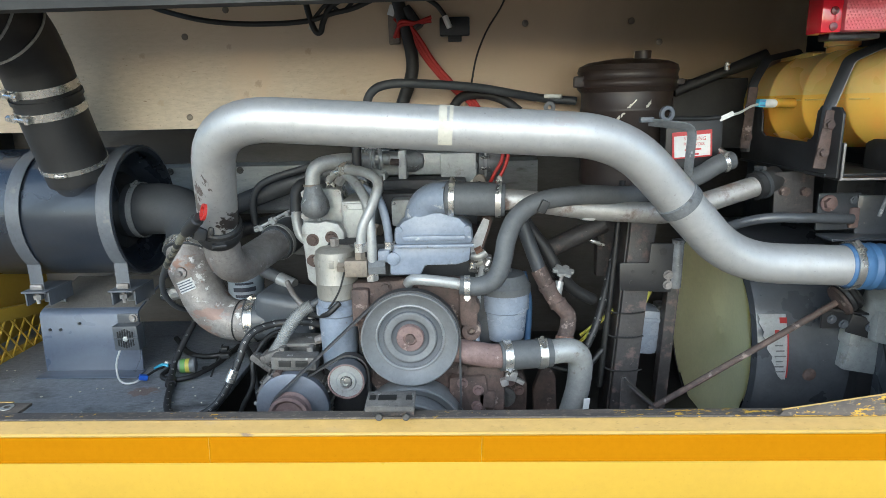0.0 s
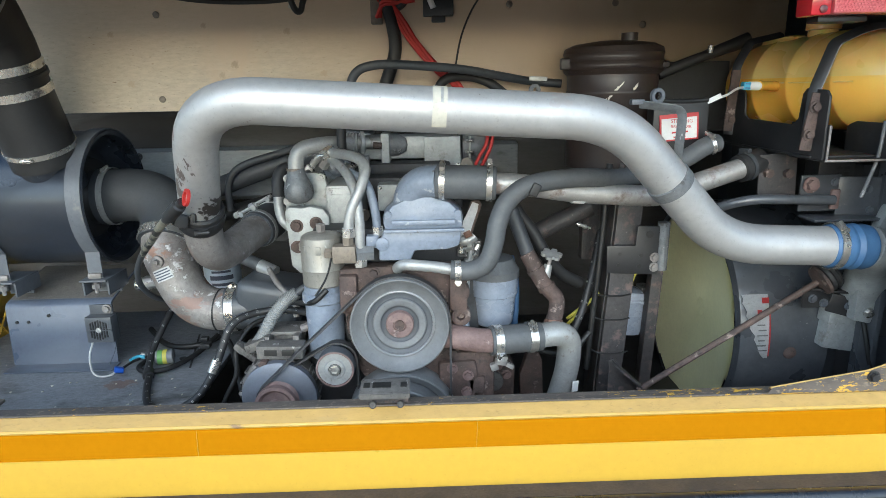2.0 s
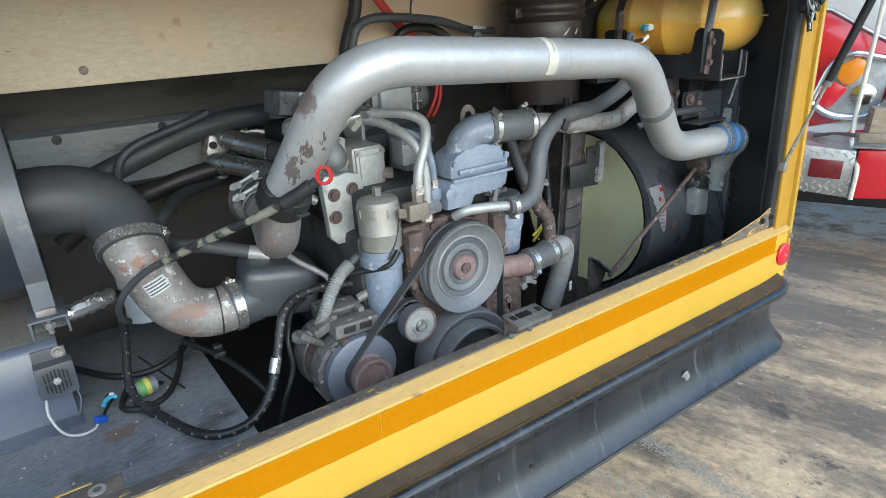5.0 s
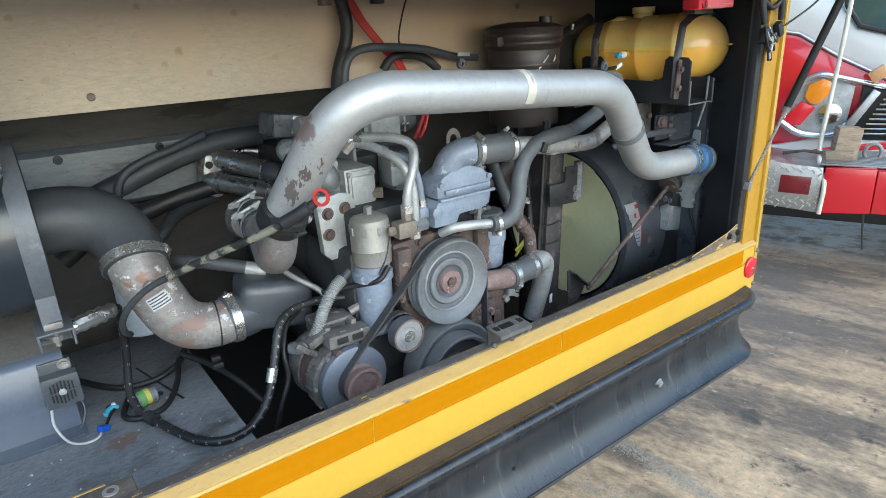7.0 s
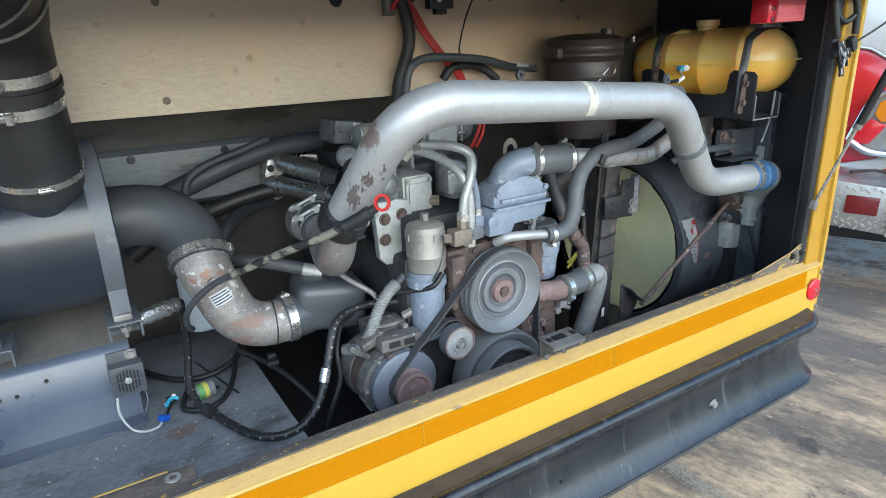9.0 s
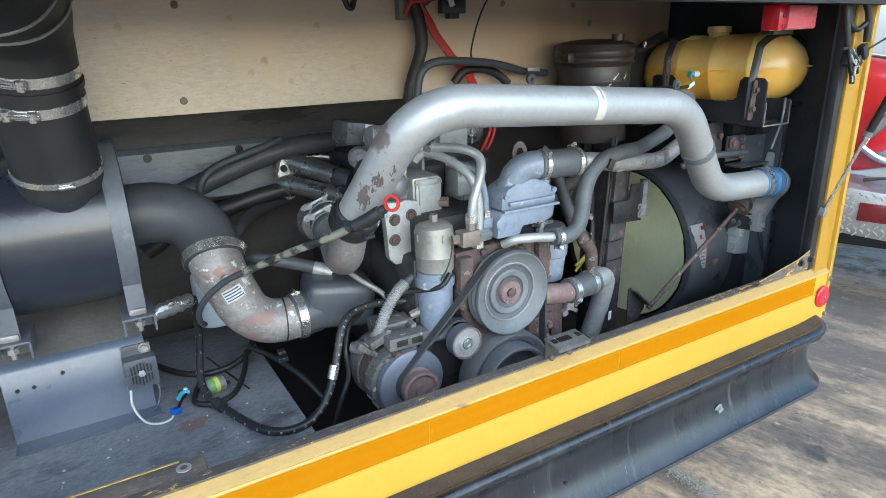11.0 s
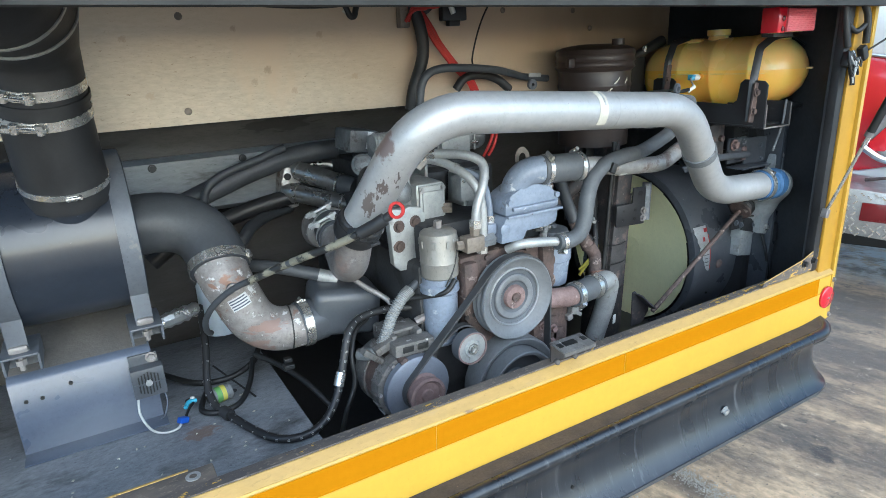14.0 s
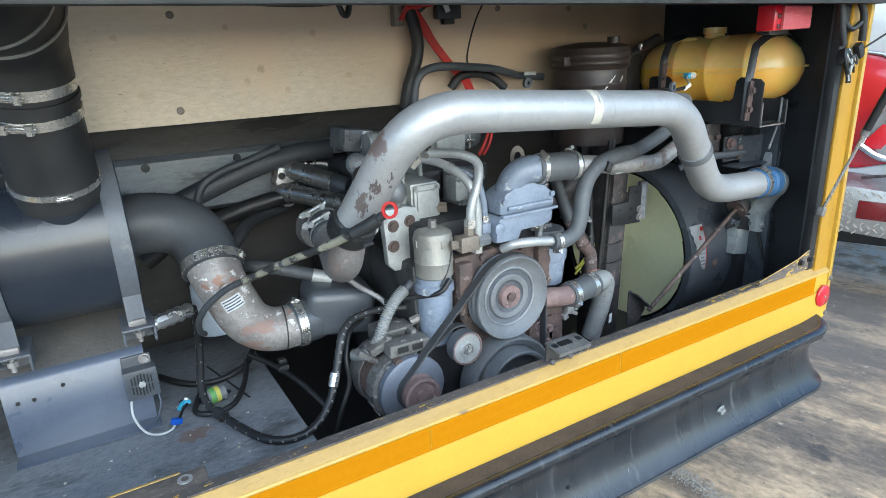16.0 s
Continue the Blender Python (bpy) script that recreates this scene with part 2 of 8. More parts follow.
M = dict(
    alu_dirty=surf("stained_aluminium_pipe", (0.52, 0.51, 0.49), (0.40, 0.38, 0.36), (0.4, 0.6), 0.7, 9, 80, 0.4, 0.15, spots=((0.16, 0.12, 0.10), 0.42, 14, 0.8)),
    darksteel=surf("dark_oily_steel", (0.40, 0.39, 0.37), (0.25, 0.24, 0.225), (0.22, 0.38), 0.8, 12, 90, 0.4, 0.1, spots=((0.075, 0.066, 0.058), 0.28, 14, 0.4)),
    steel_old=surf("corroded_steel", (0.29, 0.275, 0.265), (0.20, 0.18, 0.17), (0.45, 0.65), 0.35, 10, 70, 0.5, 0.3, spots=((0.40, 0.40, 0.40), 0.34, 24, 0.6), spots2=((0.19, 0.135, 0.115), 0.30, 12, 0.85), edge=0.12),
    chrome=surf("zinc_steel", (0.70, 0.685, 0.65), (0.58, 0.565, 0.535), (0.20, 0.34), 0.85, 30, 120, 0.25, 0.03, spots=((0.40, 0.35, 0.28), 0.08, 40, 0.5, 0.12)),
    tube=surf("zinc_tube", (0.44, 0.445, 0.435), (0.33, 0.332, 0.325), (0.36, 0.52), 0.4, 18, 120, 0.4, 0.1, spots=((0.17, 0.15, 0.13), 0.28, 34, 0.7), spots2=((0.60, 0.60, 0.58), 0.14, 22, 0.5)),
    grey=surf("grey_casting", (0.225, 0.235, 0.245), (0.14, 0.145, 0.15), (0.40, 0.62), 0.25, 14, 90, 0.6, 0.3, spots=((0.075, 0.07, 0.068), 0.34, 18, 0.8, 0.06), spots2=((0.40, 0.405, 0.41), 0.16, 34, 0.6, 0.05)),
    pale=surf("pale_grey_casting", (0.41, 0.425, 0.42), (0.30, 0.31, 0.305), (0.36, 0.54), 0.2, 12, 90, 0.4, 0.2, spots=((0.16, 0.14, 0.125), 0.26, 16, 0.8), spots2=((0.52, 0.53, 0.52), 0.16, 26, 0.5)),
    bluegrey=surf("blue_grey_engine_paint", (0.225, 0.258, 0.32), (0.175, 0.20, 0.25), (0.30, 0.48), 0, 10, 80, 0.45, 0.15, spots=((0.40, 0.415, 0.43), 0.24, 18, 0.6, 0.05), spots2=((0.10, 0.092, 0.088), 0.20, 24, 0.8, 0.07)),
    rusty=surf("rusty_casting", (0.125, 0.084, 0.070), (0.060, 0.046, 0.042), (0.65, 0.9), 0, 16, 90, 0.7, 0.5, spots=((0.25, 0.20, 0.175), 0.30, 24, 0.8, 0.06), spots2=((0.035, 0.029, 0.027), 0.24, 14, 0.7, 0.08)),
    pink_rust=surf("flaking_rust_red", (0.25, 0.172, 0.158), (0.16, 0.105, 0.096), (0.6, 0.85), 0, 16, 90, 0.6, 0.35, spots=((0.34, 0.27, 0.25), 0.2, 30, 0.8, 0.06), spots2=((0.09, 0.062, 0.055), 0.22, 22, 0.8, 0.08)),
    post=surf("rusted_frame_paint", (0.050, 0.046, 0.046), (0.036, 0.034, 0.035), (0.45, 0.7), 0, 10, 80, 0.5, 0.3, spots=((0.125, 0.094, 0.084), 0.42, 26, 0.9), spots2=((0.26, 0.235, 0.22), 0.12, 60, 0.9, 0.06)),
    black=surf("black_paint", (0.018, 0.018, 0.020), (0.030, 0.030, 0.031), (0.32, 0.52), 0, 5, 90, 0.4, 0.08, spots=((0.075, 0.072, 0.068), 0.20, 9, 0.8)),
    blackgloss=surf("worn_gloss_black", (0.015, 0.019, 0.028), (0.027, 0.032, 0.043), (0.22, 0.38), 0, 3, 60, 0.4, 0.05, spots=((0.046, 0.042, 0.041), 0.24, 5, 0.45, 0.25), spots2=((0.40, 0.42, 0.45), 0.065, 34, 0.6, 0.05), coat=0.18, edge=0.08),
    bluishblack=surf("dusty_black_sheet", (0.088, 0.103, 0.135), (0.125, 0.14, 0.17), (0.3, 0.5), 0, 4, 70, 0.4, 0.06, spots=((0.17, 0.17, 0.165), 0.18, 10, 0.8), edge=0.1),
    deck=surf("oily_deck_plate", (0.205, 0.218, 0.24), (0.29, 0.30, 0.315), (0.28, 0.5), 0, 4, 60, 0.8, 0.5, spots=((0.055, 0.055, 0.056), 0.42, 6, 0.40), spots2=((0.30, 0.30, 0.30), 0.14, 26, 0.85), stretch=(0.8, 1.5, 1), edge=0.16, blots=[((0.12, 0.07, 0.02), (0.05, 0.03, 0.05), (0.17, 0.125, 0.105), 2.4), ((-0.20, -0.16, 0.02), (0.05, 0.04, 0.05), (0.32, 0.32, 0.32), 2.6)]),
    rubber=surf("black_rubber", (0.017, 0.017, 0.018), (0.030, 0.030, 0.031), (0.40, 0.62), 0, 8, 90, 0.4, 0.06),
    hose=surf("dusty_hose_rubber", (0.044, 0.048, 0.055), (0.068, 0.072, 0.078), (0.42, 0.62), 0, 9, 110, 0.4, 0.08),
    greyrub=surf("grey_worn_rubber", (0.10, 0.105, 0.11), (0.075, 0.078, 0.082), (0.5, 0.7), 0, 12, 110, 0.4, 0.08),
    belt=surf("belt_rubber", (0.040, 0.040, 0.042), (0.055, 0.055, 0.056), (0.55, 0.75), 0, 10, 140, 0.4, 0.1),
    plastic=surf("grey_black_plastic", (0.062, 0.068, 0.078), (0.088, 0.094, 0.104), (0.3, 0.45), 0, 6, 140, 0.3, 0.1),
    pulley=surf("painted_pulley", (0.20, 0.205, 0.21), (0.155, 0.158, 0.162), (0.48, 0.64), 0.15, 12, 90, 0.3, 0.08),
    pulley_rim=surf("polished_rim", (0.31, 0.315, 0.32), (0.23, 0.235, 0.24), (0.42, 0.56), 0.4, 12, 90, 0.3, 0.05),
    pulley_dark=surf("dark_pulley_groove", (0.085, 0.092, 0.104), (0.115, 0.12, 0.13), (0.5, 0.65), 0.1, 12, 90, 0.3, 0.08),
    yellow=surf("yellow_body_paint", (0.56, 0.352, 0.043), (0.52, 0.325, 0.040), (0.25, 0.4), 0, 3, 50, 0.12, 0.02, spots=((0.49, 0.30, 0.050), 0.18, 14, 0.6), edge=0.12, spec=0.35),
    lip=surf("scuffed_yellow_lip", (0.52, 0.33, 0.050), (0.47, 0.29, 0.055), (0.35, 0.55), 0, 6, 70, 0.3, 0.08, spots=((0.24, 0.155, 0.075), 0.26, 26, 0.7, 0.06), spots2=((0.10, 0.075, 0.055), 0.10, 60, 0.8, 0.05), stretch=(0.35, 1, 1)),
    orange=surf("orange_reflective_tape", (0.405, 0.162, 0.0), (0.39, 0.155, 0.0), (0.6, 0.75), 0, 3, 70, 0.12, 0.02, spec=0.0),
    tan=surf("grimy_yellow_ledge", (0.415, 0.268, 0.085), (0.45, 0.287, 0.072), (0.4, 0.65), 0, 5, 70, 0.35, 0.08, spots=((0.29, 0.212, 0.125), 0.40, 8, 0.8), spots2=((0.18, 0.13, 0.09), 0.13, 30, 0.8, 0.06), stretch=(0.4, 1, 1), edge=0.2),
    flange=chipped("chipped_black_flange", 0.055),
    gusset=chipped("chipped_dark_gusset", -0.015),
    bumper=surf("scuffed_bumper_paint", (0.012, 0.0145, 0.019), (0.025, 0.028, 0.034), (0.22, 0.36), 0, 4, 70, 0.4, 0.03, spots=((0.068, 0.071, 0.077), 0.30, 16, 0.45, 0.12), spots2=((0.26, 0.255, 0.25), 0.09, 44, 0.7, 0.05), stretch=(2.4, 1, 0.11), coat=0.15, edge=0.20),
    chipedge=surf("chipped_bumper_edge", (0.03, 0.032, 0.036), (0.06, 0.062, 0.066), (0.4, 0.6), 0, 8, 70, 0.4, 0.1, spots=((0.24, 0.235, 0.225), 0.22, 34, 0.7, 0.08), stretch=(0.5, 1, 1)),
    ledgedirt=surf("grit_covered_bumper_top", (0.108, 0.086, 0.069), (0.070, 0.058, 0.051), (0.8, 0.95), 0, 9, 150, 0.7, 0.4, spots=((0.34, 0.26, 0.17), 0.10, 90, 0.9, 0.05), spots2=((0.04, 0.038, 0.038), 0.30, 14, 0.7, 0.15)),
    # board: last two wide blots paint shade over its right end, the rest are stains
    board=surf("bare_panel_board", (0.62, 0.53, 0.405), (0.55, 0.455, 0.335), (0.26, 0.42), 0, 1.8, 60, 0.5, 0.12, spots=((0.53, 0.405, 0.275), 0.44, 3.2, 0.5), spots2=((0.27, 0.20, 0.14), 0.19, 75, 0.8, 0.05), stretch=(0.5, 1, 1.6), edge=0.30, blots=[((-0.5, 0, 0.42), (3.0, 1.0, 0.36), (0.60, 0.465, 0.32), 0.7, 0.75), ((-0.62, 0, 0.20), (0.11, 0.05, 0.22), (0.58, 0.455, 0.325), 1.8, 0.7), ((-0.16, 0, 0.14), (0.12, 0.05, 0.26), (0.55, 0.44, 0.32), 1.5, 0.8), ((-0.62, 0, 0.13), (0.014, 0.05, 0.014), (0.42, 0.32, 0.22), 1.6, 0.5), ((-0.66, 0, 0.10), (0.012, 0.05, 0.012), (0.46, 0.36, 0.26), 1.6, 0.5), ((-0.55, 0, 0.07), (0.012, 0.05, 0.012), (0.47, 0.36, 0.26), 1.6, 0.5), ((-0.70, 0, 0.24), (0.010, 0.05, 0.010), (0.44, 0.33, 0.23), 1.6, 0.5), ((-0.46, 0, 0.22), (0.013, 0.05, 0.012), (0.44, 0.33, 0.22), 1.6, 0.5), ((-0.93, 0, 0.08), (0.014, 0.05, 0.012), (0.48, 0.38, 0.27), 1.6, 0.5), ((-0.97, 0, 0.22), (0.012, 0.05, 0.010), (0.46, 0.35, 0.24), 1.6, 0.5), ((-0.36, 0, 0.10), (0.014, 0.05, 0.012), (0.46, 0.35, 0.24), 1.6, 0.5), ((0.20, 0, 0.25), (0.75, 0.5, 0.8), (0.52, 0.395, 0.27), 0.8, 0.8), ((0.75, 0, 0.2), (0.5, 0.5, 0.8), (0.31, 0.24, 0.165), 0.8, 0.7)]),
    railgrey=surf("pale_dusty_rail", (0.34, 0.355, 0.36), (0.25, 0.262, 0.268), (0.55, 0.75), 0, 5, 60, 0.5, 0.1, spots=((0.11, 0.106, 0.10), 0.32, 9, 0.85), spots2=((0.05, 0.045, 0.04), 0.14, 30, 0.85, 0.05), stretch=(0.4, 1, 1.5)),
    # inner: near-black, so the unseen roof and left wall bounce little light
    inner=surf("near_black_inner_wall", (0.030, 0.029, 0.027), (0.018, 0.0175, 0.017), (0.6, 0.8), 0, 4, 60, 0.5, 0.1, spots=((0.011, 0.011, 0.010), 0.35, 8, 0.85)),
    bulkhead=surf("grimy_bulkhead_sheet", (0.085, 0.082, 0.076), (0.052, 0.047, 0.041), (0.5, 0.75), 0, 3, 60, 0.5, 0.1, spots=((0.03, 0.026, 0.022), 0.34, 4, 0.8), spots2=((0.14, 0.14, 0.135), 0.12, 14, 0.8), stretch=(0.5, 1, 2.2), edge=0.18, blots=[((-1.25, 0, 0.93), (0.30, 0.4, 0.10), (0.026, 0.021, 0.017), 0.9), ((-0.42, 0, 0.94), (0.16, 0.4, 0.03), (0.03, 0.028, 0.026), 2.4)]),
    brown=surf("brown_black_tank_paint", (0.045, 0.032, 0.027), (0.029, 0.023, 0.021), (0.32, 0.50), 0, 5, 70, 0.4, 0.06, spots=((0.095, 0.072, 0.060), 0.26, 6, 0.65), spots2=((0.20, 0.17, 0.14), 0.05, 50, 0.8, 0.05), stretch=(1, 1, 0.5), edge=0.24, spec=0.4),
    tank=surf("amber_tank_plastic", (0.82, 0.545, 0.19), (0.78, 0.49, 0.14), (0.22, 0.34), 0, 2, 60, 0.05, 0.02, spots=((0.84, 0.63, 0.31), 0.32, 6, 0.4, 0.4), sss=0.5, coat=0.3),
    tank_low=surf("amber_tank_fluid", (0.86, 0.45, 0.055), (0.88, 0.53, 0.11), (0.22, 0.34), 0, 2, 60, 0.05, 0.02, sss=0.4, coat=0.3),
    fan=surf("pale_yellow_fan_plastic", (0.82, 0.795, 0.49), (0.76, 0.735, 0.44), (0.5, 0.65), 0, 5, 60, 0.15, 0.04, spots=((0.66, 0.63, 0.39), 0.2, 6, 0.6, 0.3)),
    redwire=surf("red_insulation", (0.46, 0.026, 0.018), (0.38, 0.020, 0.016), (0.4, 0.55), 0, 9, 90, 0.25, 0.03),
    wire=surf("black_insulation", (0.010, 0.010, 0.010), (0.018, 0.018, 0.018), (0.4, 0.6), 0, 20, 120, 0.3, 0.03),
    whitewire=surf("white_insulation", (0.55, 0.55, 0.52), (0.45, 0.45, 0.43), (0.45, 0.6), 0, 20, 120, 0.2, 0.02),
    yellowwire=surf("yellow_insulation", (0.52, 0.48, 0.07), (0.46, 0.42, 0.07), (0.45, 0.6), 0, 20, 120, 0.2, 0.02),
    bluewire=surf("blue_plastic", (0.02, 0.10, 0.50), (0.02, 0.08, 0.42), (0.4, 0.6), 0, 20, 120, 0.2, 0.02),
    skyblue=surf("light_blue_plastic", (0.10, 0.42, 0.58), (0.08, 0.36, 0.52), (0.4, 0.6), 0, 20, 120, 0.2, 0.02),
    bluehose=surf("blue_silicone", (0.070, 0.150, 0.30), (0.055, 0.125, 0.26), (0.4, 0.55), 0, 12, 90, 0.25, 0.04),
    white=surf("white_label", (0.72, 0.72, 0.70), (0.62, 0.61, 0.58), (0.4, 0.6), 0, 14, 90, 0.2, 0.02),
    ink=surf("dark_print", (0.06, 0.07, 0.10), (0.08, 0.09, 0.12), (0.4, 0.6), 0, 14, 90, 0.2, 0.02),
    redprint=surf("red_print", (0.50, 0.04, 0.04), (0.45, 0.05, 0.05), (0.4, 0.6), 0, 14, 90, 0.2, 0.02),
    tape=surf("aged_paper_tape", (0.60, 0.57, 0.48), (0.50, 0.47, 0.39), (0.5, 0.7), 0, 14, 90, 0.3, 0.03),
    redlens=surf("red_lens", (0.55, 0.01, 0.025), (0.48, 0.01, 0.02), (0.12, 0.2), 0, 9, 60, 0.1, 0.0, coat=0.5),
    darkredlens=surf("dark_red_lens", (0.13, 0.007, 0.010), (0.10, 0.006, 0.009), (0.2, 0.3), 0, 9, 60, 0.1, 0.0, coat=0.2),
    amberlens=surf("amber_lens", (0.75, 0.26, 0.01), (0.65, 0.2, 0.01), (0.12, 0.2), 0, 9, 60, 0.1, 0.0, coat=0.5),
    pinklens=surf("faded_red_lens", (0.62, 0.10, 0.13), (0.60, 0.14, 0.16), (0.15, 0.25), 0, 9, 60, 0.1, 0.0, coat=0.5),
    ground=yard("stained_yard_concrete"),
    gravel=surf("gravel_chips", (0.56, 0.52, 0.45), (0.36, 0.33, 0.285), (0.8, 0.95), 0, 60, 200, 0.5, 0.1, spec=0.2),
    truckred=surf("truck_red_paint", (0.48, 0.010, 0.020), (0.44, 0.010, 0.018), (0.12, 0.22), 0, 3, 60, 0.08, 0.0, coat=0.6),
    truckwhite=surf("truck_white_paint", (0.56, 0.56, 0.555), (0.52, 0.52, 0.52), (0.12, 0.25), 0, 3, 60, 0.08, 0.0, coat=0.4),
    tread=surf("tread_plate", (0.50, 0.50, 0.50), (0.38, 0.38, 0.38), (0.28, 0.45), 0.9, 10, 60, 0.4, 0.08, spots=((0.20, 0.19, 0.18), 0.22, 14, 0.6)),
    strap=surf("dusty_strap_steel", (0.088, 0.096, 0.112), (0.125, 0.134, 0.15), (0.32, 0.5), 0, 6, 80, 0.4, 0.06, spots=((0.22, 0.205, 0.19), 0.18, 14, 0.8), edge=0.12),
    pipe=surf("stained_aluminised_pipe", (0.475, 0.475, 0.47), (0.405, 0.403, 0.40), (0.39, 0.53), 0.5, 5, 60, 0.25, 0.05, spots=((0.36, 0.35, 0.34), 0.24, 26, 0.65), spots2=((0.16, 0.14, 0.13), 0.09, 80, 0.7, 0.05),
              blots=[((-0.575, 0.035, -0.018), (0.030, 0.040, 0.040), (0.23, 0.18, 0.165), 1.4), ((-0.548, 0.065, -0.085), (0.012, 0.05, 0.030), (0.14, 0.12, 0.115), 3.1), ((-0.575, 0.075, -0.11), (0.014, 0.06, 0.030), (0.15, 0.125, 0.118), 3.1), ((-0.595, 0.09, -0.15), (0.012, 0.06, 0.030), (0.17, 0.145, 0.135), 3.1),
                     ((-0.545, 0.13, -0.20), (0.026, 0.06, 0.030), (0.05, 0.042, 0.040), 2.6),
                     ((0.205, 0.0, 0.02), (0.03, 0.06, 0.02), (0.40, 0.38, 0.37), 2.8)]),
    shroudblack=surf("scuffed_shroud_paint", (0.054, 0.059, 0.069), (0.085, 0.090, 0.10), (0.22, 0.40), 0, 6, 70, 0.4, 0.08, spots=((0.030, 0.031, 0.034), 0.36, 5, 0.25, 0.2), spots2=((0.24, 0.235, 0.23), 0.10, 40, 0.7, 0.06), coat=0.2),
    oldlabel=surf("grimy_white_label", (0.58, 0.60, 0.61), (0.46, 0.47, 0.48), (0.4, 0.6), 0, 20, 120, 0.4, 0.04, spots=((0.26, 0.23, 0.20), 0.2, 60, 0.8)),
    filtertan=surf("stained_filter_housing", (0.305, 0.292, 0.262), (0.225, 0.21, 0.185), (0.36, 0.55), 0.3, 10, 90, 0.4, 0.1, spots=((0.16, 0.135, 0.11), 0.28, 12, 0.7, 0.16), spots2=((0.52, 0.51, 0.48), 0.14, 24, 0.5, 0.06), stretch=(1, 1, 0.45)),
    filterblue=surf("pale_blue_filter_bowl", (0.245, 0.275, 0.335), (0.20, 0.225, 0.275), (0.20, 0.36), 0, 10, 80, 0.3, 0.05, spots=((0.14, 0.14, 0.145), 0.20, 24, 0.6), spots2=((0.36, 0.35, 0.33), 0.12, 16, 0.7)),
    wallblack=surf("dusty_black_side_wall", (0.062, 0.064, 0.068), (0.045, 0.046, 0.05), (0.4, 0.6), 0, 5, 80, 0.4, 0.08, spots=((0.11, 0.105, 0.10), 0.2, 9, 0.8)),
    dust=surf("settled_brown_dust", (0.135, 0.125, 0.112), (0.090, 0.086, 0.082), (0.8, 0.95), 0, 9, 90, 0.6, 0.2),
    elbowsteel=surf("corroded_elbow_steel", (0.33, 0.31, 0.295), (0.21, 0.185, 0.17), (0.45, 0.65), 0.3, 12, 70, 0.6, 0.4, spots=((0.54, 0.53, 0.52), 0.33, 34, 0.55, 0.06), spots2=((0.20, 0.130, 0.105), 0.30, 20, 0.85, 0.06), edge=0.10, blots=[((-0.09, 0.03, 0.13), (0.06, 0.06, 0.035), (0.22, 0.13, 0.092), 2.0), ((-0.02, -0.04, -0.02), (0.06, 0.06, 0.02), (0.24, 0.165, 0.14), 2.4), ((-0.05, 0.0, -0.08), (0.06, 0.08, 0.03), (0.23, 0.165, 0.14), 2.4)]),
    # postpaint: the yellow body paint, darkened and reddened as it looks in shade
    postpaint=surf("shaded_yellow_post_paint", (0.43, 0.24, 0.026), (0.39, 0.215, 0.022), (0.3, 0.45), 0, 3, 50, 0.15, 0.02, spots=((0.34, 0.20, 0.04), 0.18, 14, 0.6), spots2=((0.20, 0.13, 0.06), 0.06, 40, 0.7, 0.05), spec=0.35),
    mirror=surf("polished_chrome", (0.80, 0.80, 0.80), (0.74, 0.74, 0.74), (0.06, 0.14), 1.0, 10, 60, 0.1, 0.0),
    foil=surf("crumpled_foil", (0.82, 0.82, 0.82), (0.68, 0.68, 0.68), (0.22, 0.36), 0.9, 20, 45, 0.2, 0.5),
    # block: recess shade put into the colour, darker than the engine's grey castings
    block=surf("shaded_engine_block", (0.034, 0.035, 0.038), (0.060, 0.061, 0.063), (0.45, 0.7), 0.1, 10, 80, 0.5, 0.2, spots=((0.018, 0.018, 0.018), 0.40, 12, 0.6)),
    bracketblue=surf("dusty_blue_black_sheet", (0.082, 0.100, 0.142), (0.115, 0.132, 0.170), (0.24, 0.40), 0, 4, 70, 0.35, 0.05, spots=((0.17, 0.175, 0.185), 0.22, 7, 0.7), edge=0.24, blots=[((0.0, -0.08, 0.0), (0.20, 0.08, 0.10), (0.165, 0.18, 0.21), 0.7, 0.9)]),
    paleblue=surf("pale_blue_can_paint", (0.50, 0.57, 0.65), (0.45, 0.52, 0.60), (0.3, 0.45), 0, 8, 80, 0.2, 0.03),
    glass=surf("windscreen_glass", (0.03, 0.07, 0.075), (0.05, 0.10, 0.10), (0.03, 0.06), 0, 2, 30, 0.1, 0.0, coat=1.0),
    wood=surf("weathered_wood", (0.36, 0.285, 0.20), (0.24, 0.18, 0.125), (0.65, 0.85), 0, 9, 70, 0.6, 0.3, spots=((0.13, 0.10, 0.075), 0.34, 16, 0.85), stretch=(1, 1, 4)),
    brass=surf("dull_brass", (0.25, 0.212, 0.17), (0.185, 0.155, 0.125), (0.42, 0.62), 0.3, 20, 100, 0.5, 0.15, spots=((0.10, 0.085, 0.07), 0.22, 30, 0.7, 0.08)),
    green=surf("green_sleeve", (0.14, 0.33, 0.08), (0.12, 0.28, 0.08), (0.4, 0.6), 0, 20, 100, 0.2, 0.02),
    wornsleeve=surf("worn_dipstick_paint", (0.25, 0.238, 0.18), (0.17, 0.16, 0.125), (0.35, 0.5), 0, 14, 90, 0.4, 0.05, spots=((0.02, 0.02, 0.02), 0.56, 22, 0.5), edge=0.04),
    altgrey=surf("dirty_alternator_casting", (0.19, 0.182, 0.172), (0.105, 0.098, 0.092), (0.5, 0.7), 0.15, 18, 90, 0.6, 0.4, spots=((0.36, 0.355, 0.35), 0.22, 34, 0.6, 0.05), spots2=((0.05, 0.042, 0.037), 0.28, 22, 0.8, 0.06)),
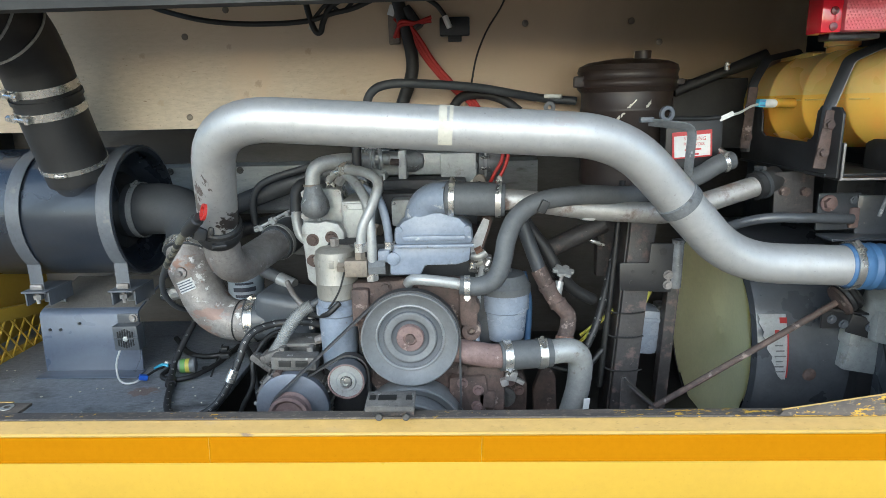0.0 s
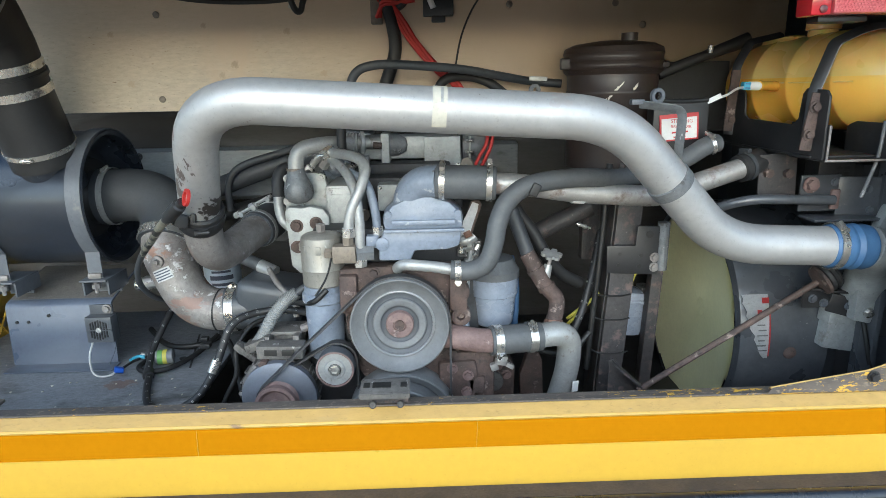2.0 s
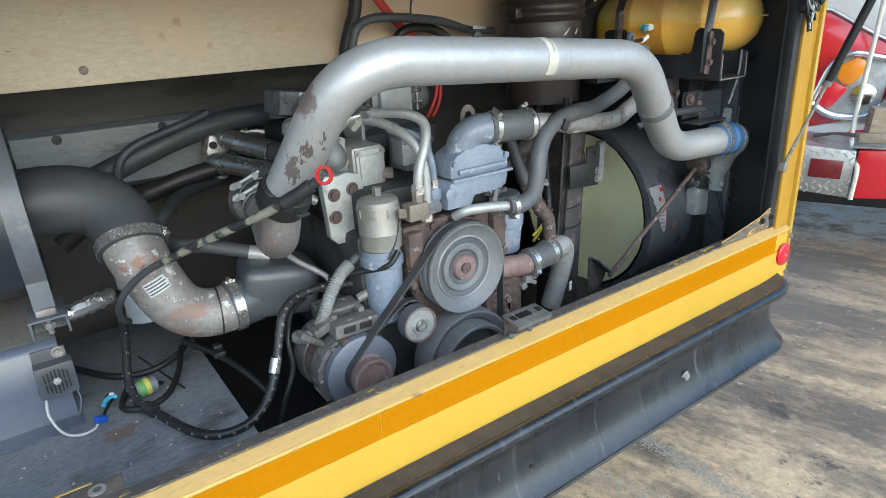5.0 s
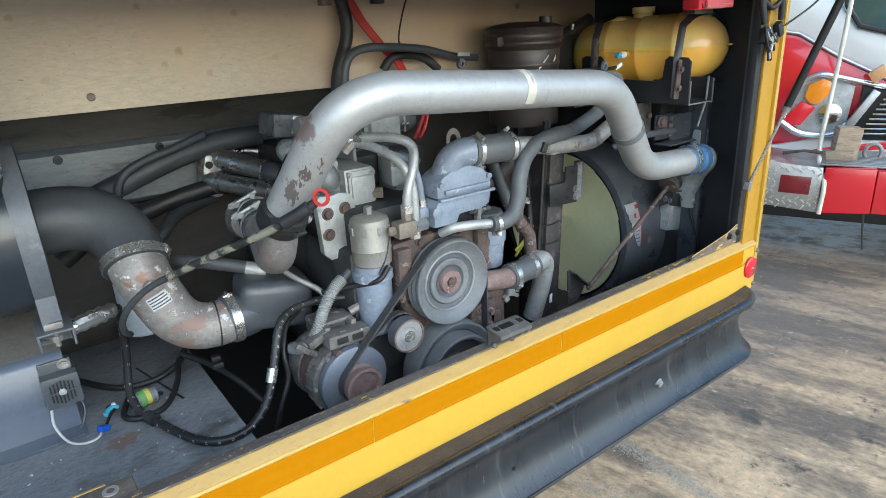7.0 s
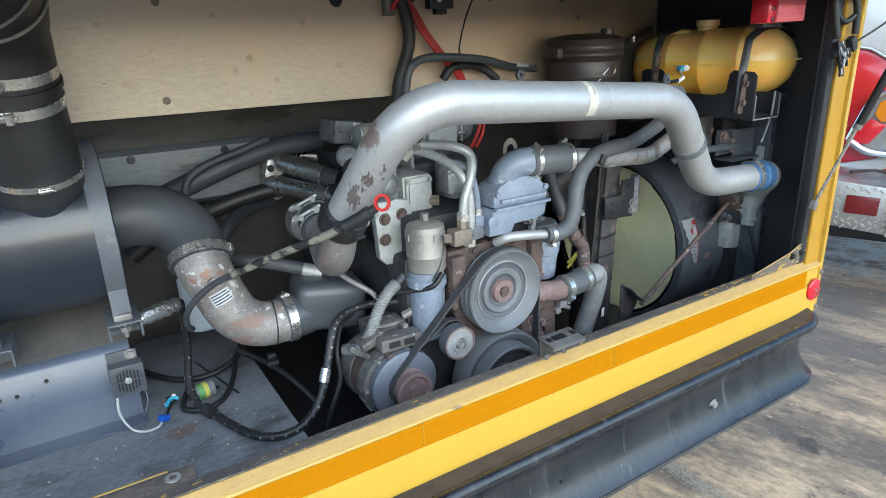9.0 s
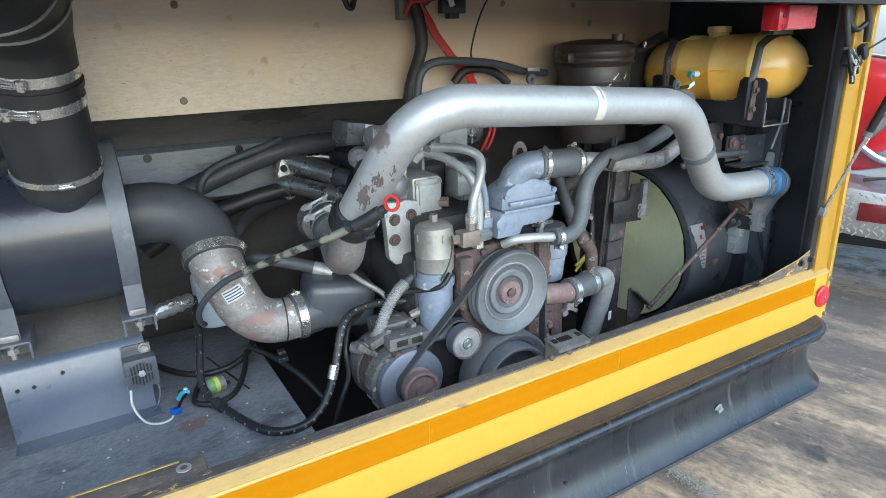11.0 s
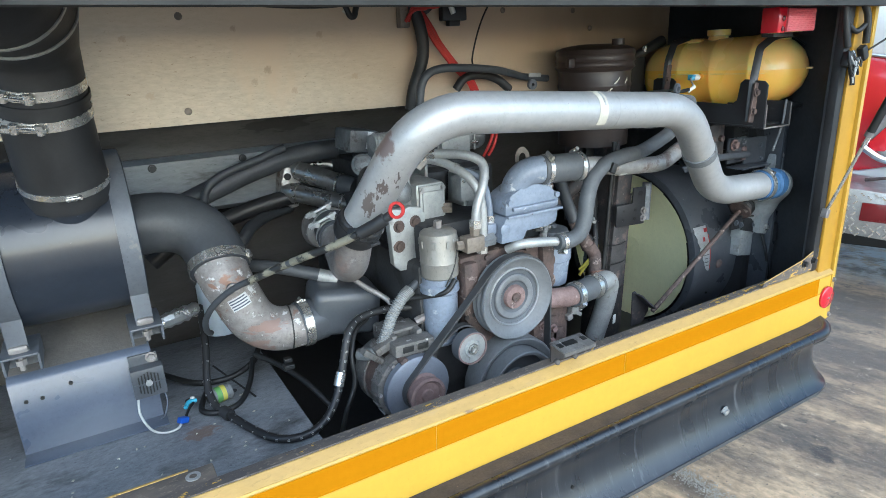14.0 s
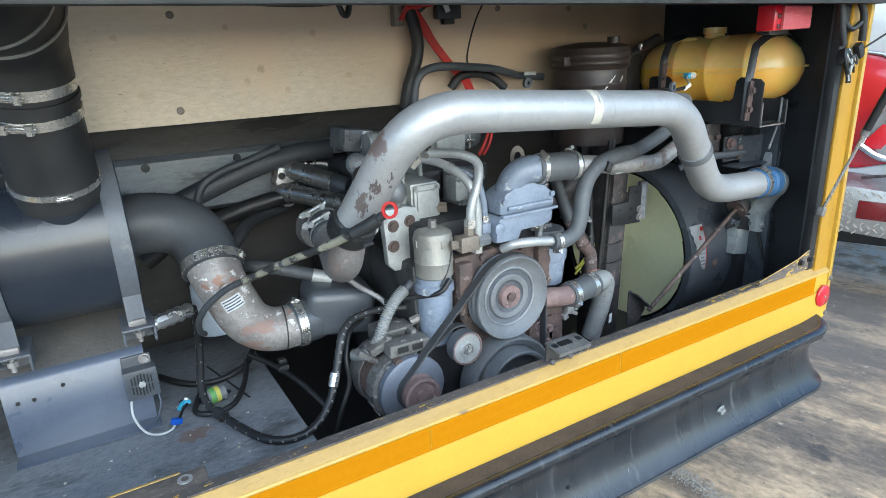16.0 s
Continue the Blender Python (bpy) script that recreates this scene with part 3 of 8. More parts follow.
    altdisc=surf("dull_blue_grey_disc", (0.165, 0.18, 0.215), (0.13, 0.142, 0.17), (0.42, 0.58), 0.15, 10, 90, 0.3, 0.06),
    tanlens=surf("faded_amber_lens", (0.50, 0.27, 0.11), (0.40, 0.22, 0.10), (0.2, 0.35), 0, 9, 60, 0.2, 0.02, coat=0.3),
    copper=surf("tarnished_copper", (0.25, 0.145, 0.105), (0.17, 0.105, 0.082), (0.45, 0.65), 0.3, 20, 100, 0.4, 0.1),
)

# ---- mesh tools (all places in world metres) ----
V = Vector
ORG = {}


def finish(name, bm, material, origin, angle=38):
    me = bpy.data.meshes.new(name)
    bmesh.ops.recalc_face_normals(bm, faces=bm.faces)
    bmesh.ops.translate(bm, vec=-V(origin), verts=bm.verts)
    bm.to_mesh(me)
    bm.free()
    me.materials.append(material)
    me.polygons.foreach_set("use_smooth", [True] * len(me.polygons))
    me.set_sharp_from_angle(angle=radians(angle))
    return me


def thing(name, at, label, category, group="", kind=""):
    """An empty at the base of a thing whose parts follow."""
    ob = new(name)
    ob.location = at
    ob.empty_display_size = 0.05
    ORG[ob.name] = V(at)
    return tagged(ob, label, category, group, kind)


def part(name, bm, material, parent, label=""):
    o = ORG[parent.name]
    ob = new(name, finish(name, bm, material, o))
    ob.parent = parent
    ORG[ob.name] = o
    return tagged(ob, label)


def solid(name, bm, material, at, label, category="", group="", kind=""):
    """A thing that is one mesh."""
    ob = new(name, finish(name, bm, material, at))
    ob.location = at
    ORG[ob.name] = V(at)
    return tagged(ob, label, category, group, kind)


def B():
    return bmesh.new()


def box(bm, c, s, rot=(0, 0, 0), bevel=0.004, seg=2):
    g = bmesh.ops.create_cube(bm, size=1.0)
    vs = g["verts"]
    es = list({e for v in vs for e in v.link_edges})
    bmesh.ops.scale(bm, vec=s, verts=vs)
    if bevel:
        r = bmesh.ops.bevel(bm, geom=es, offset=min(bevel, min(s) * 0.45), segments=seg, affect="EDGES", profile=0.6)
        vs = list({v for f in r["faces"] for v in f.verts} | {v for v in vs if v.is_valid})
    bmesh.ops.transform(bm, matrix=pose(*c, *rot), verts=vs)
    return bm


def boxes(*items):
    bm = B()
    for it in items:
        box(bm, *it)
    return bm


def frames(P):
    P = [V(p) for p in P]
    T = []
    for i in range(len(P)):
        a, c = P[max(i - 1, 0)], P[min(i + 1, len(P) - 1)]
        T.append((c - a).normalized())
    u = T[0].orthogonal().normalized()
    out = []
    for i, t in enumerate(T):
        if i:
            q = T[i - 1].rotation_difference(t)
            u = q @ u
        u = (u - t * u.dot(t)).normalized()
        out.append((P[i], u, t.cross(u)))
    return out


def sweep(bm, P, r, n=14, cap=True, sx=1.0):
    """A round section of radius r (one number, or one a point) drawn along the points."""
    rs = r if isinstance(r, (list, tuple)) else [r] * len(P)
    rings = []
    for (p, u, w), q in zip(frames(P), rs):
        rings.append([bm.verts.new(p + (u * math.cos(a) * sx + w * math.sin(a)) * q) for a in (2 * math.pi * k / n for k in range(n))])
    for a, c in zip(rings, rings[1:]):
        for k in range(n):
            bm.faces.new((a[k], a[(k + 1) % n], c[(k + 1) % n], c[k]))
    if cap:
        bm.faces.new(rings[0][::-1])
        bm.faces.new(rings[-1])
    return bm


def fillet(P, rad, n=7):
    """A polyline with its corners rounded."""
    P = [V(p) for p in P]
    out = [P[0]]
    for i in range(1, len(P) - 1):
        a, p, c = P[i - 1], P[i], P[i + 1]
        d1, d2 = (a - p), (c - p)
        q = rad[i - 1] if isinstance(rad, (list, tuple)) else rad
        q = min(q, d1.length * 0.49 if i > 1 else d1.length * 0.95, d2.length * 0.49 if i < len(P) - 2 else d2.length * 0.95)
        s, e = p + d1.normalized() * q, p + d2.normalized() * q
        for k in range(n + 1):
            t = k / n
            out.append(s * (1 - t) ** 2 + p * 2 * t * (1 - t) + e * t * t)
    out.append(P[-1])
    return out


def spline(P, n=8):
    """A smooth curve through the points."""
    P = [V(p) for p in P]
    Q = [P[0] * 2 - P[1]] + P + [P[-1] * 2 - P[-2]]
    out = []
    for i in range(1, len(Q) - 2):
        a, b, c, d = Q[i - 1:i + 3]
        for k in range(n):
            t = k / n
            out.append(0.5 * (2 * b + (c - a) * t + (2 * a - 5 * b + 4 * c - d) * t * t + (3 * b - a - 3 * c + d) * t ** 3))
    out.append(P[-1])
    return out


def cyl(bm, a, c, r, r2=None, n=20):
    return sweep(bm, [a, c], [r, r if r2 is None else r2], n)


def lathe(bm, at, axis, prof, n=32, cap=True):
    """Turned shape: prof holds (distance along the axis, radius)."""
    axis = V(axis).normalized()
    u = axis.orthogonal().normalized()
    w = axis.cross(u)
    rings = []
    for d, r in prof:
        r = max(r, 1e-4)
        rings.append([bm.verts.new(V(at) + axis * d + (u * math.cos(2 * math.pi * k / n) + w * math.sin(2 * math.pi * k / n)) * r) for k in range(n)])
    for a, c in zip(rings, rings[1:]):
        for k in range(n):
            bm.faces.new((a[k], a[(k + 1) % n], c[(k + 1) % n], c[k]))
    if cap:
        bm.faces.new(rings[0][::-1])
        bm.faces.new(rings[-1])
    return bm


def extrude(bm, outline, depth, m=None, bevel=0.0):
    """A flat outline (x, z) given depth along y, bevelled, then moved by m."""
    lo = [bm.verts.new((x, 0, z)) for x, z in outline]
    f = bm.faces.new(lo)
    r = bmesh.ops.extrude_face_region(bm, geom=[f])
    hi = [v for v in r["geom"] if isinstance(v, bmesh.types.BMVert)]
    bmesh.ops.translate(bm, vec=(0, depth, 0), verts=hi)
    vs = lo + hi
    if bevel:
        es = list({e for v in vs for e in v.link_edges})
        q = bmesh.ops.bevel(bm, geom=es, offset=bevel, segments=2, affect="EDGES", profile=0.6)
        vs = list({v for g in q["faces"] for v in g.verts} | {v for v in vs if v.is_valid})
    if m is not None:
        bmesh.ops.transform(bm, matrix=m, verts=vs)
    return bm


def prism(bm, prof, x0, x1):
    """A closed (y, z) profile drawn along x."""
    a = [bm.verts.new((x0, y, z)) for y, z in prof]
    c = [bm.verts.new((x1, y, z)) for y, z in prof]
    n = len(prof)
    for k in range(n):
        bm.faces.new((a[k], a[(k + 1) % n], c[(k + 1) % n], c[k]))
    bm.faces.new(a[::-1])
    bm.faces.new(c)
    return bm


def hexbolt(bm, at, axis, r=0.009, h=0.008, washer=True):
    axis = V(axis).normalized()
    if washer:
        cyl(bm, V(at), V(at) + axis * 0.0025, r * 1.45, n=14)
    cyl(bm, V(at), V(at) + axis * (h + 0.002), r, n=6)
    return bm


def arc_path(c, u, w, r, a0, a1, n=20):
    u, w = V(u).normalized(), V(w).normalized()
    return [V(c) + (u * math.cos(radians(a0 + (a1 - a0) * k / n)) + w * math.sin(radians(a0 + (a1 - a0) * k / n))) * r for k in range(n + 1)]


def band(bm, c, axis, r, width=0.014, thick=0.0025, n=28):
    """A strap or ring round an axis."""
    axis = V(axis).normalized()
    lathe_open(bm, V(c) - axis * width / 2, axis, [(0, r), (0, r + thick), (width, r + thick), (width, r)], n)
    return bm


def patch(c, axis, r, width, a0, a1, up=(0, 0, 1), thick=0.0008, n=12, skew=0.0):
    """A thin curved piece lying on a tube of radius r, from angle a0 to a1 (degrees from up, turning about the axis)."""
    axis, up = V(axis).normalized(), V(up)
    up = (up - axis * up.dot(axis)).normalized()
    w = axis.cross(up)
    bm = B()
    prev = None
    for k in range(n + 1):
        a = radians(a0 + (a1 - a0) * k / n)
        o = up * math.cos(a) + w * math.sin(a)
        s = axis * skew * (k / n - 0.5)
        f = width * (0.5 if not skew else 0.5 * (0.45 + 0.55 * abs(math.sin(k * 1.7 + a0))))
        ring = [bm.verts.new(V(c) + s + o * (r + h) + axis * d) for d, h in ((-f, 0), (f, 0), (f, thick), (-f, thick))]
        if prev:
            for j in range(4):
                bm.faces.new((prev[j], prev[(j + 1) % 4], ring[(j + 1) % 4], ring[j]))
        else:
            bm.faces.new(ring)
        prev = ring
    bm.faces.new(prev[::-1])
    return bm


def lettering(words, size, m):
    """Thin raised letters in the built-in font, centred, lying in the matrix's plane."""
    cu = bpy.data.curves.new("words", "FONT")
    cu.body, cu.size, cu.extrude, cu.align_x = words, size, 0.0002, "CENTER"
    ob = new("words", cu)
    me = bpy.data.meshes.new_from_object(ob)
    bm = B()
    bm.from_mesh(me)
    bmesh.ops.transform(bm, matrix=m, verts=bm.verts)
    bpy.data.objects.remove(ob)
    bpy.data.meshes.remove(me)
    return bm


def tclamp(parent, c, axis, r, side=(0, -1, 0), width=0.02, label="bright T-bolt band clamp", mat="chrome"):
    """A wide band clamp drawn tight by a T-bolt between two trunnions."""
    axis = V(axis).normalized()
    s = V(side)
    s = (s - axis * s.dot(axis)).normalized()
    t = axis.cross(s)
    bm = band(B(), c, axis, r, width, 0.002, 36)
    p = V(c) + s * (r + 0.009)
    for d in (-0.026, 0.022):
        q = p + t * d - s * 0.003
        cyl(bm, q - axis * width * 0.45, q + axis * width * 0.48, 0.0085, n=10)
    cyl(bm, p - t * 0.050, p + t * 0.036, 0.0048, n=8)
    cyl(bm, p - t * 0.046, p - t * 0.030, 0.0095, n=6)
    return part("band_clamp", bm, M[mat], parent, label)


def lathe_open(bm, at, axis, prof, n=28):
    """A turned ring whose profile closes on itself."""
    axis = V(axis).normalized()
    u = axis.orthogonal().normalized()
    w = axis.cross(u)
    rings = [[bm.verts.new(V(at) + axis * d + (u * math.cos(2 * math.pi * k / n) + w * math.sin(2 * math.pi * k / n)) * r) for k in range(n)] for d, r in prof]
    for a, c in zip(rings, rings[1:] + rings[:1]):
        for k in range(n):
            bm.faces.new((a[k], a[(k + 1) % n], c[(k + 1) % n], c[k]))
    return bm


def clamp(parent, c, axis, r, side=(0, -1, 0.3), width=0.014, name="hose_clamp", mat="chrome", label=""):
    """A steel band clamp with its screw housing on the given side."""
    axis = V(axis).normalized()
    bm = band(B(), c, axis, r, width)
    s = V(side)
    s = (s - axis * s.dot(axis)).normalized()
    t = axis.cross(s)
    p = V(c) + s * (r + 0.007)
    box_m = Matrix((axis, s, t)).transposed().to_euler()
    box(bm, p - t * 0.002 - s * 0.0035, (width * 1.05, 0.005, 0.020), tuple(math.degrees(q) for q in box_m), 0.0)
    cyl(bm, p - t * 0.014, p + t * 0.013, 0.0048, n=10)
    cyl(bm, p + t * 0.013, p + t * 0.018, 0.0062, n=6)
    return part(name, bm, M[mat], parent, label)


# ---- the yard and the bay's shell ----
g = B()
bmesh.ops.create_grid(g, x_segments=8, y_segments=8, size=400)
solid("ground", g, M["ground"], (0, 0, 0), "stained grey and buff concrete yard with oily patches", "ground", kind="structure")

bay = thing("rear_sill", (0, 1.16, 0.776), "yellow bus rear sill with an orange reflective stripe and chipped black flange", "bus sill", kind="structure")
part("face", prism(B(), [(1.160, 0.776), (1.160, 0.881), (1.164, 0.881), (1.164, 0.942), (1.159, 0.944), (1.156, 0.949), (1.159, 0.953), (1.175, 0.953), (1.205, 0.776)], -1.92, 1.034), M["yellow"], bay)
part("reflective_stripe", prism(B(), [(1.1605, 0.8815), (1.1605, 0.9430), (1.1635, 0.9430), (1.1635, 0.8815)], -1.92, 0.955), M["orange"], bay, "orange reflective tape")
part("lip", prism(B(), [(1.1635, 0.9433), (1.1582, 0.9443), (1.1552, 0.949), (1.1580, 0.9537), (1.165, 0.9537), (1.165, 0.9433)], -1.92, 1.032), M["lip"], bay, "scuffed rounded lip")
part("ledge", prism(B(), [(1.159, 0.9535), (1.180, 0.9713), (1.205, 0.9713), (1.205, 0.9535)], -1.92, 1.030), M["tan"], bay, "grimy tan painted ledge")
part("flange", prism(B(), [(1.182, 0.9717), (1.182, 0.9755), (1.209, 0.9765), (1.209, 0.93), (1.2055, 0.93), (1.2055, 0.9717)], -1.92, 1.030), M["flange"], bay, "dark flange with chipped yellow paint")
for x in (-0.188, -0.130):
    part("bolt", lathe(B(), (x, 1.184, 0.9745), (0, -1, 0.5), [(0, 0.008), (0.004, 0.008), (0.007, 0.006), (0.008, 0.0)], 12), M["dust"], bay)

for x in (-0.555, 0.030):
    part("tape_joint", boxes(((x, 1.1602, 0.912), (0.0011, 0.0010, 0.060), (0, 2, 0), 0.0)), M["postpaint"], bay)
bumper = thing("rear_bumper", (0, 1.1, 0.56), "scuffed black steel rear bumper with a rolled top edge", "bumper")
prof = [(1.158, 0.770), (1.124, 0.777), (1.113, 0.789), (1.105, 0.7955), (1.096, 0.7985), (1.087, 0.7965), (1.080, 0.791), (1.077, 0.783), (1.079, 0.773), (1.090, 0.762), (1.105, 0.750), (1.116, 0.734), (1.122, 0.708), (1.121, 0.675), (1.112, 0.645), (1.096, 0.612), (1.080, 0.590), (1.069, 0.582), (1.068, 0.573), (1.076, 0.569), (1.092, 0.585), (1.112, 0.612), (1.126, 0.650), (1.134, 0.700), (1.128, 0.745), (1.158, 0.755)]
bm = B()
rows = []
steps = [(-1.7, 0), (-1.0, 0), (-0.4, 0), (0.2, 0), (0.6, 0)] + [(0.873, 7.5 * k) for k in range(13)]
for x, deg in steps:
    a = radians(deg)
    rows.append([bm.verts.new((x + (1.23 - y) * math.sin(a), 1.23 - (1.23 - y) * math.cos(a), z)) for y, z in prof])
rows.append([bm.verts.new((0.873 + 1.23 - y, 1.42, z)) for y, z in prof])
for a, c in zip(rows, rows[1:]):
    for k in range(len(prof)):
        j = (k + 1) % len(prof)
        bm.faces.new((a[k], a[j], c[j], c[k]))
bm.faces.new(rows[0])
bm.faces.new(rows[-1])
part("bar", bm, M["bumper"], bumper)
part("bottom_edge", prism(B(), [(1.0665, 0.5725), (1.0665, 0.5835), (1.0700, 0.5835), (1.0700, 0.5725)], -1.69, 0.872), M["chipedge"], bumper, "chipped pale lower edge")
gprof = [(1.159, 0.789), (1.132, 0.7925), (1.1045, 0.7965), (1.108, 0.785), (1.124, 0.775), (1.159, 0.768)]
bm = B()
rings = [[bm.verts.new((x + (1.23 - y) * math.sin(radians(d)), 1.23 - (1.23 - y) * math.cos(radians(d)), z)) for y, z in gprof] for x, d in [(-1.69, 0)] + steps[1:16]]
for a, c in zip(rings, rings[1:]):
    for k in range(len(gprof)):
        bm.faces.new((a[k], a[(k + 1) % len(gprof)], c[(k + 1) % len(gprof)], c[k]))
bm.faces.new(rings[0])
bm.faces.new(rings[-1])
part("grit", bm, M["ledgedirt"], bumper, "brown grit lying on the bumper ledge")
bm = hexbolt(B(), (0.424, 1.114, 0.649), (0, -1, -0.2), 0.011, 0.010)
part("bolt", bm, M["tube"], bumper, "bare steel bolt")
for x, z in ((-0.191, 0.648),):
    part("bolt_hole", cyl(B(), (x, 1.110, z), (x, 1.13, z), 0.006, n=10), M["wire"], bumper)

post = thing("corner_post", (0.95, 1.16, 0.95), "yellow bus corner post beside the open engine bay", "bus post", kind="structure")
part("inner_face", boxes(((0.9925, 1.175, 1.50), (0.079, 0.012, 1.10), (0, 0, 0), 0.003)), M["postpaint"], post, "yellow inner face with its shade painted in")
bm = B()
outl = [(1.034, 1.160), (1.062, 1.165), (1.085, 1.185), (1.10, 1.22), (1.205, 1.50), (1.22, 1.60), (1.22, 2.6), (1.20, 2.6), (1.20, 1.60), (1.185, 1.51), (1.078, 1.23), (1.058, 1.19), (1.034, 1.182)]
lo = [bm.verts.new((x, y, 0.775)) for x, y in outl]
hi = [bm.verts.new((x, y, 2.6)) for x, y in outl]
for k in range(len(outl)):
    j = (k + 1) % len(outl)
    bm.faces.new((lo[k], lo[j], hi[j], hi[k]))
bm.faces.new(lo)
bm.faces.new(hi)
part("outer_skin", bm, M["yellow"], post, "pale yellow rounded body corner")
part("seal", boxes(((0.935, 1.19, 1.50), (0.036, 0.03, 1.06), (0, 0, 0), 0.008)), M["rubber"], post, "black rubber door seal")
for z in (0.92, 0.79):
    part("screw", hexbolt(B(), (1.046, 1.161, z), (0, -1, 0), 0.006, 0.005), M["steel_old"], post)

refl = thing("round_reflector", (1.008, 1.156, 0.864), "round red reflector screwed to the yellow corner", "reflector")
part("lens", lathe(B(), (1.008, 1.160, 0.864), (0, -1, 0), [(0, 0.039), (0.006, 0.039), (0.009, 0.035), (0.010, 0.0)], 28), M["redlens"], refl)
part("screw", hexbolt(B(), (1.008, 1.150, 0.864), (0, -1, 0), 0.004, 0.002, False), M["chrome"], refl)

# gusset plate at the right end of the sill
gus = thing("gusset_plate", (0.8, 1.2, 0.97), "dark gusset plate with chipped yellow paint on the sill end", "gusset")
part("plate", extrude(B(), [(0.65, 0.977), (0.96, 0.977), (0.96, 1.048), (0.93, 1.045), (0.86, 1.022), (0.66, 0.990)], 0.004, pose(0, 1.176, 0), 0.0), M["gusset"], gus)
part("edge", sweep(B(), [V((0.655, 1.178, 0.9895)), V((0.86, 1.178, 1.0225)), V((0.93, 1.178, 1.0455)), V((0.96, 1.178, 1.0485))], 0.0020, 6), M["tan"], gus, "worn yellow edge")
for x, z in ((0.872, 1.010), (0.925, 1.012)):
    part("bolt", hexbolt(B(), (x, 1.176, z), (0, -1, 0), 0.009, 0.009), M["black"], gus)

# board, walls, roof, deck
bm = B()
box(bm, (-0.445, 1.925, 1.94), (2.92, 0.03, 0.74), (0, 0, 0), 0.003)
brd = thing("wall_panel", (0, 1.91, 1.57), "bare buff panel board with dark screw heads, water stains and painted shade at its right", "panel", kind="structure")
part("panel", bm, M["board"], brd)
for x, z in ((-0.845, 1.605), (-0.832, 1.842), (0.19, 1.853), (0.501, 1.851), (0.585, 1.79), (-0.70, 1.915)):
    part("screw_head", lathe(B(), (x, 1.910, z), (0, -1, 0), [(0, 0.010), (0.002, 0.0095), (0.004, 0.006), (0.0045, 0.0)], 14), M["brass"], brd)
solid("wall_inner", boxes(((-0.35, 2.58, 1.43), (3.1, 0.04, 1.76), (0, 0, 0), 0.0)), M["bulkhead"], (0, 2.58, 0.55), "dusty grey inner bulkhead wall", "wall", kind="structure")
rail = thing("bulkhead_rail", (0, 2.5, 1.3), "grey pressed steel rail along the bulkhead", "rail", kind="structure")
part("rail_face", prism(B(), [(2.50, 1.20), (2.47, 1.22), (2.47, 1.40), (2.52, 1.41), (2.55, 1.41), (2.55, 1.20)], -1.9, 0.3), M["railgrey"], rail)
for x in (-1.2, -0.91, -0.6, -0.3):
    part("bolt", hexbolt(B(), (x, 2.47, 1.385), (0, -1, 0), 0.010, 0.008), M["black"], rail)
# unseen roof, added and drawn out leftwards to block light from above
solid("ceiling", boxes(((-0.36, 1.62, 2.32), (3.14, 1.95, 0.04), (0, 0, 0), 0.0)), M["inner"], (0, 1.62, 2.32), "unseen dark roof added to keep light out of the engine bay", "ceiling", kind="structure")
bm = B()
ln = [(0.925, 1.205), (1.015, 1.215), (1.035, 1.245), (1.16, 1.52), (1.18, 1.62), (1.18, 2.6), (1.172, 2.6), (1.172, 1.62), (1.152, 1.525), (1.028, 1.252), (1.010, 1.224), (0.925, 1.214)]
for k in range(len(ln)):
    (xa, ya), (xb, yb) = ln[k], ln[(k + 1) % len(ln)]
    bm.faces.new([bm.verts.new(p) for p in ((xa, ya, 0.64), (xb, yb, 0.64), (xb, yb, 2.3), (xa, ya, 2.3))])
bmesh.ops.remove_doubles(bm, verts=bm.verts, dist=0.0005)
solid("wall_right", bm, M["wallblack"], (1.19, 1.95, 0.6), "black side wall of the engine bay", "wall", kind="structure")
# added black sheet, stands in for the shade below the engine
solid("dark_underside_sheet", boxes(((0.06, 1.9, 0.63), (2.28, 1.35, 0.02), (0, 0, 0), 0.0)), M["black"], (0.25, 1.9, 0.62), "black sheet added under the engine in place of shade", "floor", kind="structure")
# unseen side wall, pieces left out so sky light reaches the board's left
bm = boxes(((-1.92, 1.20, 1.45), (0.03, 0.08, 1.72), (0, 0, 0), 0.0), ((-1.92, 2.45, 1.80), (0.03, 0.30, 0.40), (0, 0, 0), 0.0), ((-1.92, 2.45, 1.17), (0.03, 0.36, 1.14), (0, 0, 0), 0.0))
solid("wall_left", bm, M["inner"], (-1.92, 1.9, 0.6), "unseen dark side wall, its open hatch widened to let light in", "wall", kind="structure")
hd = thing("header_beam", (0, 1.15, 1.80), "dark header beam over the engine bay opening", "beam", kind="structure")
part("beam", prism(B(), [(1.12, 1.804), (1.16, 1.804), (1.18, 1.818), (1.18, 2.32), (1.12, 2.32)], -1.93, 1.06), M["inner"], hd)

deck = thing("deck_plate", (-1.1, 1.6, 0.78), "oily black deck plate covered with dust", "deck", kind="structure")
part("plate", boxes(((-1.31, 1.75, 0.79), (1.18, 1.10, 0.02), (0, 0, 0), 0.004)), M["deck"], deck)
part("edge_strip", boxes(((-1.28, 1.235, 0.9715), (0.55, 0.055, 0.008), (0, 0, 0), 0.003)), M["flange"], deck, "chipped strip behind the sill")
part("washer", lathe(B(), (-1.045, 1.236, 0.9757), (0, 0, 1), [(0, 0.014), (0.002, 0.014), (0.0021, 0.007)], 20, False), M["tube"], deck)
part("strip_edge", boxes(((-1.30, 1.263, 0.9735), (0.50, 0.006, 0.006), (0, 0, 0), 0.001)), M["tan"], deck, "line of worn yellow paint")
part("front_wall", boxes(((-0.46, 1.213, 0.86), (2.9, 0.006, 0.19), (0, 0, 0), 0.0)), M["black"], deck)
